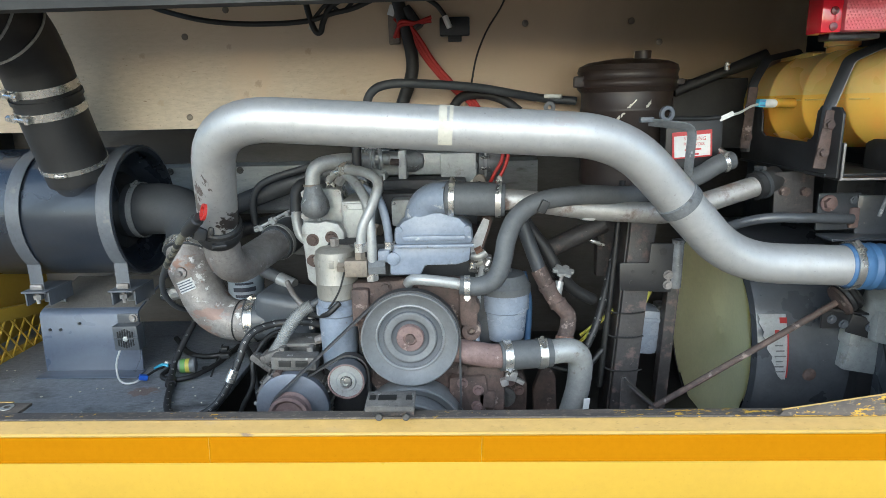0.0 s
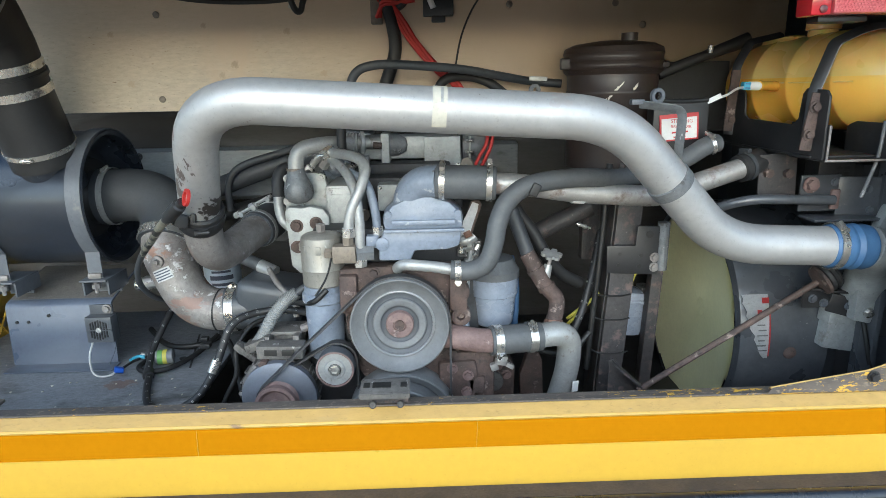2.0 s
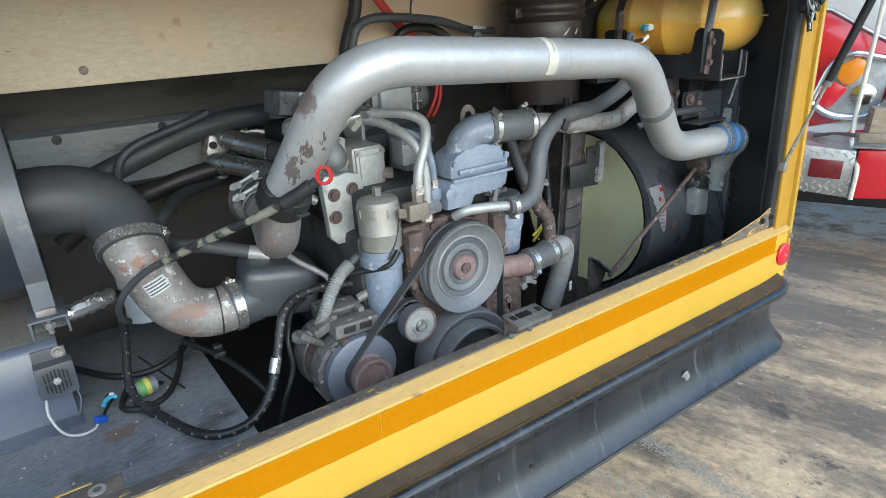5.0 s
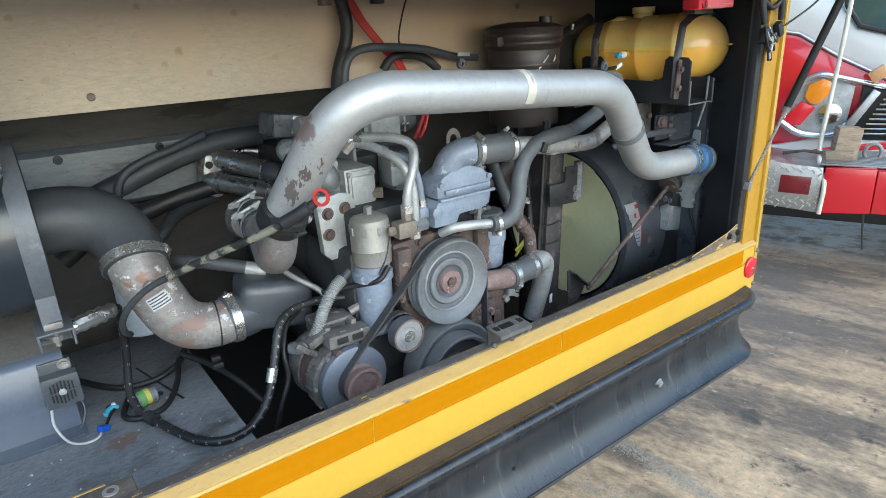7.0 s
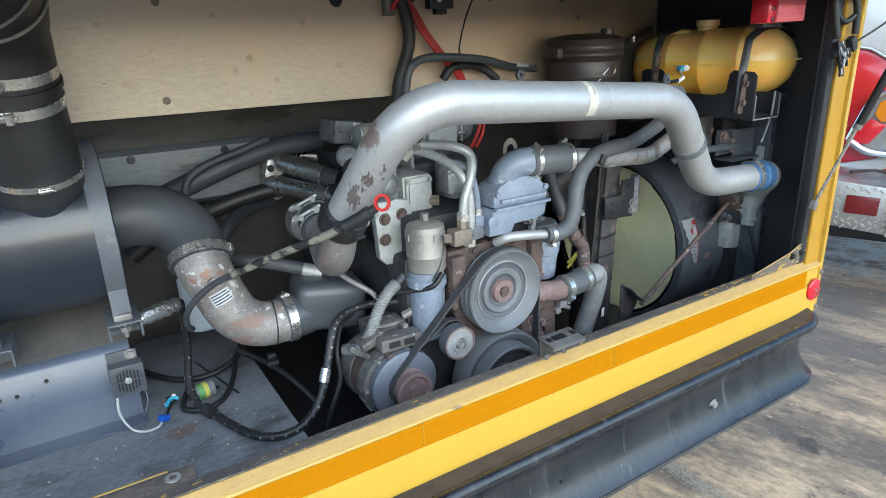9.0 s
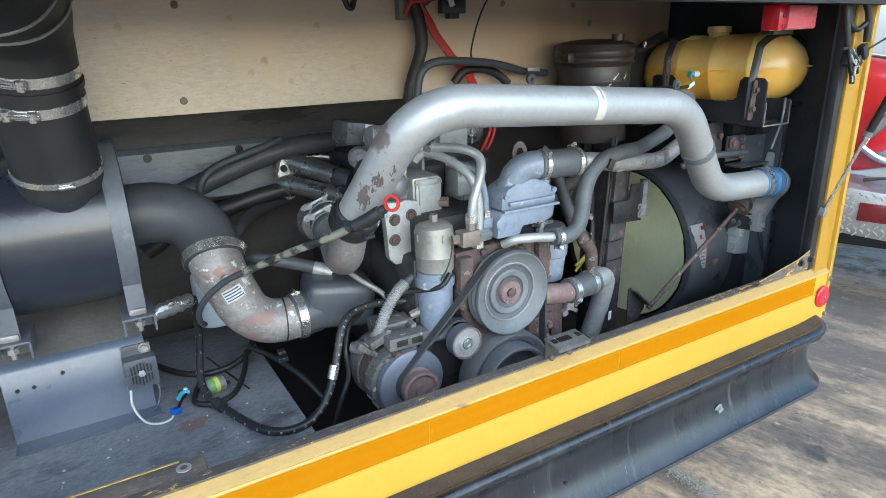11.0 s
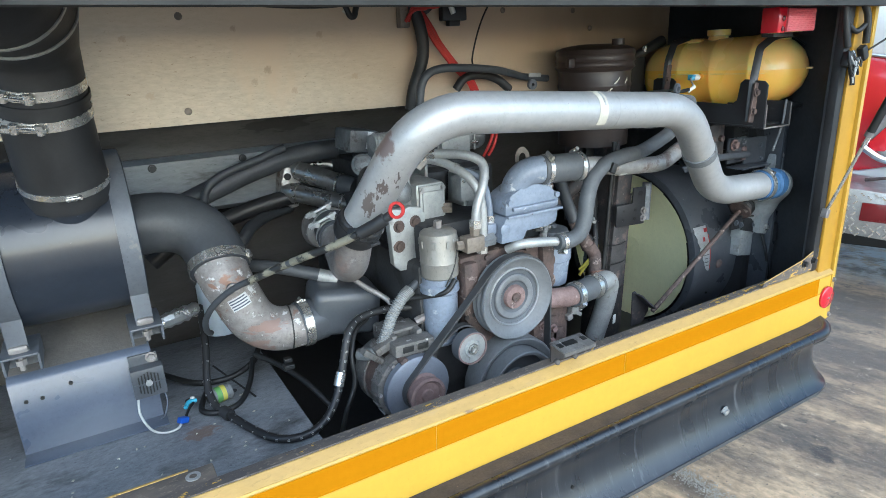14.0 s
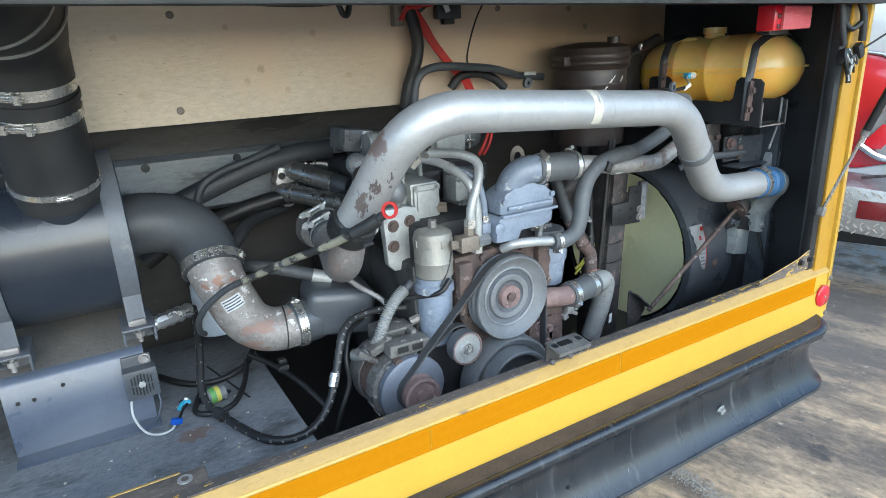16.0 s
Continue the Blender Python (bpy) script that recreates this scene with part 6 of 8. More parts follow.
part("elbow", sweep(B(), fillet([(0.20, 1.45, 1.006), (0.295, 1.475, 1.008), (0.300, 1.50, 0.90), (0.275, 1.52, 0.78)], [0.07, 0.05], 9), 0.0315, 26), M["tube"], le)
part("label", boxes(((0.312, 1.468, 0.855), (0.018, 0.003, 0.03), (0, 6, 20), 0.001)), M["white"], le, "small white sticker")
re_ = thing("rusty_fitting", (0.25, 1.53, 1.05), "rust-brown pipe elbow with a hand valve", "fitting")
part("elbow", sweep(B(), fillet([(0.192, 1.545, 1.20), (0.232, 1.53, 1.122), (0.272, 1.53, 1.078), (0.268, 1.52, 1.040), (0.252, 1.505, 1.012)], [0.02, 0.012, 0.02], 4), 0.0205, 20), M["rusty"], re_)
for q in ((0.215, 1.536, 1.155), (0.243, 1.53, 1.11)):
    part("bead", band(B(), q, (0.45, -0.1, -0.9), 0.0205, 0.012, 0.003, 20), M["rusty"], re_)
part("union", cyl(B(), (0.258, 1.502, 1.03), (0.254, 1.492, 0.995), 0.024, n=8), M["copper"], re_, "tarnished copper union")
part("valve_stem", cyl(B(), (0.240, 1.545, 1.130), (0.250, 1.55, 1.165), 0.014, 0.011, n=12), M["tube"], re_)
part("valve_spindle", cyl(B(), (0.250, 1.55, 1.160), (0.258, 1.553, 1.188), 0.005, n=8), M["steel_old"], re_)
bm = B()
lathe(bm, (0.258, 1.553, 1.186), (0.1, -0.25, 1), [(0, 0.010), (0.002, 0.020), (0.009, 0.020), (0.011, 0.010), (0.012, 0.0)], 16)
for k in range(6):
    a = radians(60 * k)
    c0 = V((0.258 + 0.020 * math.cos(a), 1.553 + 0.020 * math.sin(a), 1.188 + 0.005 * math.sin(a) - 0.002 * math.cos(a)))
    cyl(bm, c0, c0 + V((0.001, -0.002, 0.008)), 0.0085, n=10)
part("hand_wheel", bm, M["tube"], re_, "lobed steel hand wheel")
part("drain_cock", boxes(((0.115, 1.455, 0.944), (0.030, 0.022, 0.026), (0, 12, 0), 0.004), ((0.098, 1.455, 0.925), (0.020, 0.018, 0.020), (0, -20, 0), 0.004), ((0.138, 1.455, 0.926), (0.022, 0.012, 0.012), (0, 30, 0), 0.003)), M["alu_dirty"], re_, "dirty pale drain cock")

# ---- radiator side ----
bl = thing("blue_hose", (0.90, 1.35, 1.2), "blue ribbed silicone hose on the charge pipe end", "hose")
bx = (E1 - C3).normalized()
part("hose", sweep(B(), [E1 - bx * 0.02 + bx * 0.0115 * k for k in range(9)], [0.047, 0.052, 0.051, 0.054, 0.050, 0.054, 0.050, 0.053, 0.050], 30), M["bluehose"], bl)
clamp(bl, E1 - bx * 0.006, bx, 0.052, (0, -0.5, 1), 0.016)
ct = thing("cooler_end_tank", (0.95, 1.42, 1.0), "grey cast charge cooler end tank with a bolted ear", "cooler tank")
part("neck", sweep(B(), spline([E1 + bx * 0.07, E1 + bx * 0.10 + V((0, 0.01, -0.01)), V((1.01, 1.41, 1.19)), V((1.03, 1.46, 1.10))], 5), [0.050] * 6 + [0.052] * 5 + [0.050] * 5, 22), M["pale"], ct)
part("casting", extrude(B(), [(0.985, 1.04), (1.03, 1.03), (1.05, 1.10), (1.072, 1.20), (1.082, 1.28), (1.082, 1.325), (1.066, 1.346), (1.042, 1.346), (1.028, 1.32), (1.0, 1.24), (0.985, 1.17)], 0.03, pose(0, 1.41, 0), 0.006), M["pale"], ct)
for x, z in ((1.056, 1.322), (1.02, 1.06)):
    part("bolt", hexbolt(B(), (x, 1.41, z), (0, -1, 0), 0.009, 0.008), M["chrome"], ct)

fanc = V((0.80, 1.84, 0.93))
fan = thing("cooling_fan", fanc, "pale yellow plastic cooling fan with broad blades", "fan")
part("hub", lathe(B(), fanc + V((0.0, 0, 0)), (1, 0, 0), [(0, 0.0), (0.005, 0.05), (0.09, 0.06), (0.10, 0.0)], 40), M["fan"], fan)
for k in range(9):
    a0 = 40 * k + 12
    bm = B()
    grid = []
    for j in range(13):
        f = j / 12
        row = []
        for i in range(7):
            r = 0.03 + 0.272 * i / 6
            a = radians(a0 + f * 58 + 14 * i / 6)
            lift = -0.004 + 0.007 * f - 0.045 * (r / 0.30) ** 2
            row.append(fanc + V((lift, r * math.cos(a), r * math.sin(a))))
        grid.append(row)
    for off in (0.0, 0.004):
        vs = [[bm.verts.new(p + V((off, 0, 0))) for p in row] for row in grid]
        for ra, rb in zip(vs, vs[1:]):
            for i in range(6):
                bm.faces.new((ra[i], ra[i + 1], rb[i + 1], rb[i]))
    part("blade", bm, M["fan"], fan)
shr = thing("fan_shroud", fanc + V((0, 0, -0.32)), "black steel fan shroud ring with a torn warning label", "fan shroud")
part("ring", lathe_open(B(), (0.755, fanc.y, fanc.z), (1, 0, 0), [(0, 0.312), (0.004, 0.335), (0.02, 0.338), (0.24, 0.340), (0.24, 0.330), (0.02, 0.325)], 72), M["shroudblack"], shr)
part("back_plate", boxes(((1.02, 1.80, 1.02), (0.05, 0.66, 0.80), (0, 0, 0), 0.01)), M["black"], shr)
ym = lambda z: fanc.y - math.sqrt(max(0.0, 0.341 ** 2 - (z - fanc.z) ** 2))
def curved(x0, x1, z0, z1, off, n=8):
    bm = B()
    ra = [[bm.verts.new((x, ym(z) - off, z)) for x in (x0, x1)] for z in (z0 + (z1 - z0) * k / n for k in range(n + 1))]
    for a, c in zip(ra, ra[1:]):
        bm.faces.new((a[0], a[1], c[1], c[0]))
    r = bmesh.ops.solidify(bm, geom=bm.faces[:], thickness=0.0008)
    return bm
torn = [0.822, 0.812, 0.806, 0.803, 0.798, 0.792, 0.794, 0.786, 0.779, 0.782, 0.777, 0.770, 0.773, 0.768, 0.762, 0.765, 0.761]
bm = B()
rows_ = [[bm.verts.new((x, ym(z) - 0.0015, z)) for x in (x0, 0.832)] for x0, z in ((x0, 0.904 + 0.170 * k / 16) for k, x0 in enumerate(torn))]
for a, c in zip(rows_, rows_[1:]):
    bm.faces.new((a[0], a[1], c[1], c[0]))
bmesh.ops.solidify(bm, geom=bm.faces[:], thickness=0.0008)
wl = part("warning_label", bm, M["oldlabel"], shr, "torn white warning label with red marks")
part("red_mark", curved(0.814, 0.833, 1.052, 1.066, 0.003, 3), M["redprint"], wl)
part("red_mark", curved(0.831, 0.835, 0.910, 1.042, 0.003), M["redprint"], wl)
part("red_mark", curved(0.800, 0.812, 1.020, 1.036, 0.003, 3), M["redprint"], wl)
for k in range(6):
    part("print_bar", curved(0.802 - 0.003 * (k % 2), 0.828 - 0.004 * (k % 3), 0.925 + 0.014 * k, 0.9285 + 0.014 * k, 0.003, 2), M["grey"], wl)
part("rivet", lathe(B(), (0.894, 1.503, 0.916), (0, -1, -0.05), [(0, 0.018), (0.005, 0.016), (0.008, 0.010), (0.009, 0.0)], 18), M["rusty"], shr, "rusty round bolt head")

# radiator frame on the right
rf = thing("radiator_frame", (1.05, 1.6, 0.7), "black radiator side frame of folded steel", "radiator frame")
part("side_channel", boxes(((1.08, 1.45, 1.10), (0.09, 0.06, 0.78), (0, 0, 0), 0.006), ((1.04, 1.42, 1.10), (0.015, 0.05, 0.78), (0, 0, 0), 0.004)), M["shroudblack"], rf)
part("top_plate", boxes(((1.08, 1.52, 1.50), (0.20, 0.30, 0.012), (0, 0, 0), 0.003)), M["black"], rf)
part("outer_channel", boxes(((1.13, 1.37, 1.10), (0.05, 0.04, 0.80), (0, 0, 0), 0.006)), M["strap"], rf)
rbk = thing("rusty_bracket", (0.80, 1.5, 1.34), "brown-black bracket plate with rusty bolts", "bracket")
part("plate", boxes(((0.805, 1.505, 1.39), (0.095, 0.008, 0.115), (0, -3, 0), 0.003)), M["post"], rbk)
part("side_plate", boxes(((0.905, 1.486, 1.350), (0.10, 0.008, 0.090), (0, 0, 0), 0.003), ((0.995, 1.470, 1.335), (0.10, 0.008, 0.110), (0, 0, -14), 0.003), ((0.945, 1.455, 1.293), (0.17, 0.07, 0.007), (0, 0, 0), 0.003)), M["shroudblack"], rbk)
for x, z in ((0.935, 1.378), (1.01, 1.36), (1.02, 1.31)):
    part("small_bolt", hexbolt(B(), (x, 1.478 if x < 0.95 else 1.462, z), (0, -1, 0), 0.007, 0.005), M["strap"], rbk)
part("rust_lip", boxes(((0.79, 1.496, 1.340), (0.075, 0.012, 0.014), (0, 0, 0), 0.004)), M["pink_rust"], rbk)
part("rod_seat", boxes(((0.94, 1.478, 1.335), (0.022, 0.010, 0.05), (0, 0, 0), 0.006)), M["pink_rust"], rbk)
for x, z in ((0.778, 1.400), (0.828, 1.398)):
    part("bolt", hexbolt(B(), (x, 1.500, z), (0, -1, 0), 0.012, 0.010, False), M["rusty"], rbk)
part("large_bolt", hexbolt(B(), (0.875, 1.475, 1.372), (0, -1, 0), 0.014, 0.012), M["pink_rust"], rbk)
part("strap_rod", sweep(B(), fillet([(0.645, 1.50, 1.31), (0.70, 1.455, 1.345), (0.92, 1.45, 1.338)], 0.06, 6), 0.012, 14), M["shroudblack"], rbk)
rbx = thing("control_box", (1.0, 1.5, 1.3), "black box with small vent slots", "control box")
part("case", boxes(((0.965, 1.53, 1.395), (0.12, 0.06, 0.10), (0, 0, 0), 0.006)), M["black"], rbx)
for k in range(4):
    part("vent_slot", boxes(((0.958 + 0.018 * (k % 2), 1.499, 1.395 + 0.014 * (k // 2)), (0.013, 0.002, 0.007), (0, 0, 0), 0.0)), M["wire"], rbx)

# tie rod, rubber mount, bracket and small cylinder
rod = thing("tie_rod", (0.47, 1.45, 0.84), "rust-brown tie rod with a round rubber mount", "rod")
part("rod", cyl(B(), (0.470, 1.445, 0.850), (0.912, 1.451, 1.132), 0.008, n=12), M["rusty"], rod)
dr = V((0.445, 0.01, 0.278)).normalized()
part("mount_disc", lathe(B(), V((0.908, 1.450, 1.130)), dr, [(0, 0.016), (0.005, 0.038), (0.012, 0.040), (0.014, 0.0)], 26), M["rusty"], rod)
part("rubber", lathe(B(), V((0.922, 1.452, 1.139)), dr, [(0, 0.036), (0.008, 0.040), (0.014, 0.034), (0.020, 0.040), (0.028, 0.036), (0.03, 0.0)], 26), M["rubber"], rod)
part("lower_fork", extrude(B(), [(0.40, 0.80), (0.40, 0.925), (0.412, 0.928), (0.432, 0.905), (0.482, 0.858), (0.482, 0.84), (0.45, 0.80)], 0.006, pose(0, 1.472, 0), 0.002), M["post"], rod, "dark fork plate")
part("fork_flange", boxes(((0.446, 1.455, 0.888), (0.105, 0.035, 0.005), (0, 42, 0), 0.001)), M["post"], rod)
acb = thing("actuator_bracket", (0.96, 1.44, 1.05), "black bracket holding a grey actuator", "bracket")
part("bar", boxes(((0.925, 1.462, 1.082), (0.085, 0.008, 0.046), (0, 0, 0), 0.003), ((1.005, 1.445, 1.060), (0.12, 0.008, 0.050), (0, 14, -12), 0.003), ((0.945, 1.455, 1.107), (0.12, 0.03, 0.006), (0, 6, -6), 0.002)), M["black"], acb)
for x, z in ((0.905, 1.085), (0.935, 1.072), (0.99, 1.068), (1.02, 1.045)):
    part("bolt", hexbolt(B(), (x, 1.456 if x < 0.96 else 1.440, z), (0, -1, 0), 0.008, 0.006), M["strap"], acb)
part("bar_end", boxes(((1.06, 1.42, 1.035), (0.03, 0.05, 0.07), (0, 0, 0), 0.004)), M["black"], acb)
part("actuator", boxes(((1.015, 1.492, 0.985), (0.105, 0.05, 0.105), (0, 10, 0), 0.010), ((0.975, 1.486, 1.03), (0.030, 0.05, 0.045), (0, 4, 0), 0.006), ((1.02, 1.488, 1.04), (0.06, 0.05, 0.05), (0, 4, 0), 0.010)), M["pale"], acb, "grey cast actuator body")
part("cable", sweep(B(), fillet([(1.02, 1.43, 1.05), (1.03, 1.40, 0.95), (1.06, 1.40, 0.85)], 0.04, 5), 0.006, 10), M["wire"], acb)

# frame post with bracket
fp = thing("frame_post", (0.44, 1.61, 0.6), "rusty frame post with flaking black paint", "post")
part("post", boxes(((0.455, 1.625, 0.99), (0.068, 0.05, 0.78), (0, 4, 0), 0.005)), M["post"], fp)
part("web", boxes(((0.425, 1.665, 1.02), (0.012, 0.10, 0.80), (0, 4, 0), 0.003)), M["post"], fp)
part("back_post", boxes(((0.592, 1.72, 0.92), (0.034, 0.04, 0.56), (0, 3, 0), 0.004)), M["post"], fp)
pb = thing("post_bracket", (0.49, 1.57, 1.12), "dark bracket plate with holes bolted to the frame post", "bracket")
part("plate", extrude(B(), [(0.412, 1.130), (0.548, 1.122), (0.552, 1.175), (0.552, 1.255), (0.490, 1.258), (0.486, 1.205), (0.410, 1.205)], 0.008, pose(0, 1.572, 0), 0.003), M["black"], pb)
part("rolled_end", sweep(B(), [V((0.560, 1.58, 1.135)), V((0.562, 1.58, 1.265))], 0.016, 14), M["grey"], pb)
for x, z in ((0.538, 1.172), (0.538, 1.145)):
    part("bolt", hexbolt(B(), (x, 1.571, z), (0, -1, 0), 0.009, 0.007), M["steel_old"], pb)
for x, z, r in ((0.522, 1.235, 0.010), (0.502, 1.178, 0.006), (0.498, 1.148, 0.006), (0.445, 1.182, 0.005), (0.442, 1.152, 0.005)):
    part("hole", cyl(B(), (x, 1.5705, z), (x, 1.576, z), r, n=12), M["wire"], pb)
bp_ = thing("small_pump", (0.53, 1.76, 0.86), "pale blue-grey pump behind the frame post", "pump")
part("body", boxes(((0.540, 1.78, 0.945), (0.085, 0.09, 0.145), (0, 3, 0), 0.022)), M["filterblue"], bp_)
part("side", boxes(((0.60, 1.80, 0.945), (0.04, 0.06, 0.15), (0, 0, 0), 0.014)), M["grey"], bp_)
part("cap_band", boxes(((0.545, 1.778, 0.985), (0.090, 0.094, 0.012), (0, 3, 0), 0.004)), M["filterblue"], bp_)
part("rust_nut", cyl(B(), (0.612, 1.762, 0.955), (0.612, 1.74, 0.955), 0.014, n=6), M["rusty"], bp_)

# steel tank (brown canister)
bc = thing("brown_canister", (0.452, 1.742, 1.40), "dark brown steel canister with a banded lid", "canister")
CN = V((0.452, 1.742, 1.40))
part("body", lathe(B(), CN, (0, 0, 1), [(0, 0.120), (0.19, 0.121), (0.195, 0.124), (0.202, 0.124), (0.207, 0.121), (0.245, 0.122), (0.25, 0.128), (0.258, 0.131)], 48), M["brown"], bc)
part("lid", lathe(B(), CN + V((0, 0, 0.252)), (0, 0, 1), [(0, 0.130), (0.006, 0.134), (0.012, 0.130), (0.020, 0.130), (0.026, 0.134), (0.034, 0.131), (0.042, 0.131), (0.048, 0.134), (0.062, 0.130), (0.072, 0.108), (0.080, 0.05), (0.081, 0.0)], 48), M["brown"], bc, "banded brown lid")
for a0, dz, w in ((166, 0.205, 0.012), (160, 0.19, 0.010), (153, 0.175, 0.014), (190, 0.212, 0.012), (172, 0.218, 0.006)):
    part("chip", patch(CN + V((0, 0, dz)), (0, 0, 1), 0.1218, w, a0, a0 + 6, up=(0, 1, 0), thick=0.0006, n=4, skew=0.014), M["tape"], bc, "cream paint chip")
part("knob", lathe(B(), (0.466, 1.652, 1.716), (0, 0, 1), [(0, 0.014), (0.010, 0.014), (0.011, 0.021), (0.030, 0.021), (0.032, 0.0)], 18), M["brown"], bc)
part("handle", boxes((CN + V((-0.136, -0.03, 0.275)), (0.03, 0.02, 0.03), (0, 0, 0), 0.006)), M["brown"], bc)
part("clip", boxes((CN + V((0.138, -0.01, 0.27)), (0.026, 0.02, 0.016), (0, 0, 0), 0.005)), M["brown"], bc)
arm = thing("support_strut", (0.75, 1.78, 1.68), "black rubber covered arm behind the canister", "strut")
part("arm", sweep(B(), [V((0.60, 1.80, 1.645)), V((0.72, 1.80, 1.69)), V((0.85, 1.80, 1.735))], [0.016, 0.014, 0.020], 12), M["rubber"], arm)
part("pin", cyl(B(), (0.735, 1.782, 1.70), (0.735, 1.778, 1.72), 0.008, n=8), M["chrome"], arm)
dp = thing("splash_guard", (0.72, 1.86, 1.5), "dusty dark panel beside the expansion tank", "guard")
part("sheet", boxes(((0.72, 1.86, 1.58), (0.22, 0.012, 0.20), (0, 0, 0), 0.004)), M["inner"], dp)

# expansion tank, lying front to back beside the radiator
T0, T1 = V((0.893, 1.887, 1.602)), V((1.031, 1.340, 1.627))
ta = (T1 - T0).normalized()
L = (T1 - T0).length
tr = -math.degrees(math.atan2(ta.x, ta.y))
def on_tank(d, s=0.0, h=0.0):
    return tuple(T0 + ta * d + V((-ta.y, ta.x, 0)) * s + V((0, 0, h)))
et = thing("expansion_tank", (T0 + T1) / 2 + V((0, 0, -0.11)), "amber plastic coolant expansion tank on a black cradle", "tank")
def tank_half(keep_low):
    """One half of the moulded shell, parted at the fluid's level."""
    bm = lathe(B(), T0, ta, [(0, 0.0), (0.004, 0.043), (0.020, 0.078), (0.05, 0.105), (0.10, 0.117), (0.16, 0.119), (0.164, 0.1212), (0.172, 0.1212), (0.176, 0.119), (0.275, 0.119), (0.279, 0.1212), (0.287, 0.1212), (0.291, 0.119), (L - 0.16, 0.119), (L - 0.156, 0.1212), (L - 0.148, 0.1212), (L - 0.144, 0.119), (L - 0.10, 0.113), (L - 0.05, 0.092), (L - 0.02, 0.063), (L - 0.004, 0.030), (L, 0.0)], 48)
    bmesh.ops.bisect_plane(bm, geom=bm.verts[:] + bm.edges[:] + bm.faces[:], plane_co=(T0 + T1) / 2 + V((0, 0, 0.012)), plane_no=(0, 0, 1), clear_outer=keep_low, clear_inner=not keep_low)
    return bm
part("shell", tank_half(False), M["tank"], et)
part("fluid_level", tank_half(True), M["tank_low"], et, "deeper amber below the fluid level")
part("seam_rib", boxes((on_tank(L / 2, -0.1185), (0.004, L * 0.66, 0.003), (0, 0, tr), 0.001), (on_tank(L / 2, 0.1185), (0.004, L * 0.66, 0.003), (0, 0, tr), 0.002), (on_tank(L + 0.004), (0.02, 0.02, 0.006), (0, 0, tr), 0.001)), M["tank"], et)
part("filler_neck", lathe(B(), on_tank(L * 0.46, 0, 0.106), (0, 0, 1), [(0, 0.036), (0.022, 0.034), (0.024, 0.040), (0.044, 0.040), (0.046, 0.0)], 24), M["tank"], et)
for d, sz in ((L * 0.28, (0.09, 0.12, 0.06)), (L - 0.10, (0.06, 0.07, 0.05))):
    part("moulded_step", boxes((on_tank(d, 0, 0.097), sz, (0, 0, tr), 0.018)), M["tank"], et)
part("drain_boss", boxes((on_tank(L - 0.12, 0, -0.118), (0.04, 0.05, 0.03), (0, 0, tr), 0.008)), M["white"], et, "cloudy white boss")
sn = V((0.742, 1.567, 1.609))
sen = part("level_sensor", cyl(B(), sn + V((0.030, 0.003, -0.001)), sn, 0.0105, n=16), M["white"], et, "white level sensor")
part("sensor_boss", lathe(B(), sn + V((0.024, 0.003, 0)), (1, 0.62, -0.03), [(0, 0.010), (0.001, 0.013), (0.012, 0.013), (0.016, 0.011), (0.13, 0.014)], 20), M["tank_low"], et)
part("plug", boxes((sn + V((-0.006, 0.0, 0.0)), (0.018, 0.020, 0.019), (0, 4, 0), 0.003)), M["skyblue"], sen, "light blue plug")
for dz in (-0.005, 0.005):
    part("plug_slot", boxes((sn + V((-0.006, -0.0102, dz)), (0.012, 0.001, 0.003), (0, 4, 0), 0.0)), M["bluehose"], sen)
cr = thing("tank_cradle", (0.80, 1.55, 1.45), "black steel tank cradle with rusty strap bolts", "bracket")
part("side_plate", extrude(B(), [(1.325, 1.450), (1.78, 1.450), (1.78, 1.595), (1.765, 1.602), (1.695, 1.602), (1.68, 1.59), (1.672, 1.535), (1.655, 1.525), (1.448, 1.520), (1.428, 1.535), (1.421, 1.590), (1.408, 1.602), (1.338, 1.598), (1.325, 1.585)], 0.006, Matrix(((0, -1, 0, 0.800), (1, 0, 0, 0), (0, 0, 1, 0), (0, 0, 0, 1))), 0.002), M["black"], cr)
part("tray", boxes(((0.89, 1.57, 1.453), (0.20, 0.42, 0.006), (0, 0, 0), 0.002)), M["black"], cr)
part("strap_front", sweep(B(), fillet([(0.785, 1.372, 1.470), (0.790, 1.374, 1.60), (0.832, 1.390, 1.698), (0.905, 1.395, 1.730), (1.02, 1.40, 1.735), (1.13, 1.40, 1.69)], [0.02, 0.010, 0.03, 0.04], 4), 0.012, 4, sx=0.28), M["black"], cr, "flat black strap over the tank")
part("strap_rear", sweep(B(), fillet([(0.770, 1.705, 1.48), (0.776, 1.705, 1.66), (0.810, 1.71, 1.722), (0.90, 1.72, 1.740)], [0.02, 0.01], 4), 0.012, 4, sx=0.28), M["black"], cr, "flat black strap over the tank")
part("strap_edge", sweep(B(), fillet([(0.8005, 1.368, 1.600), (0.842, 1.386, 1.694), (0.909, 1.389, 1.724), (1.02, 1.394, 1.729)], [0.010, 0.03], 4), 0.0022, 6), M["steel_old"], cr, "worn bare strap edge")
part("hole_bar", boxes(((0.783, 1.360, 1.530), (0.026, 0.006, 0.125), (0, 7, 0), 0.002)), M["rusty"], cr, "rusty slotted bar")
part("hole_bar", boxes(((0.768, 1.695, 1.57), (0.024, 0.006, 0.16), (0, 4, 0), 0.002)), M["rusty"], cr, "rusty slotted bar")
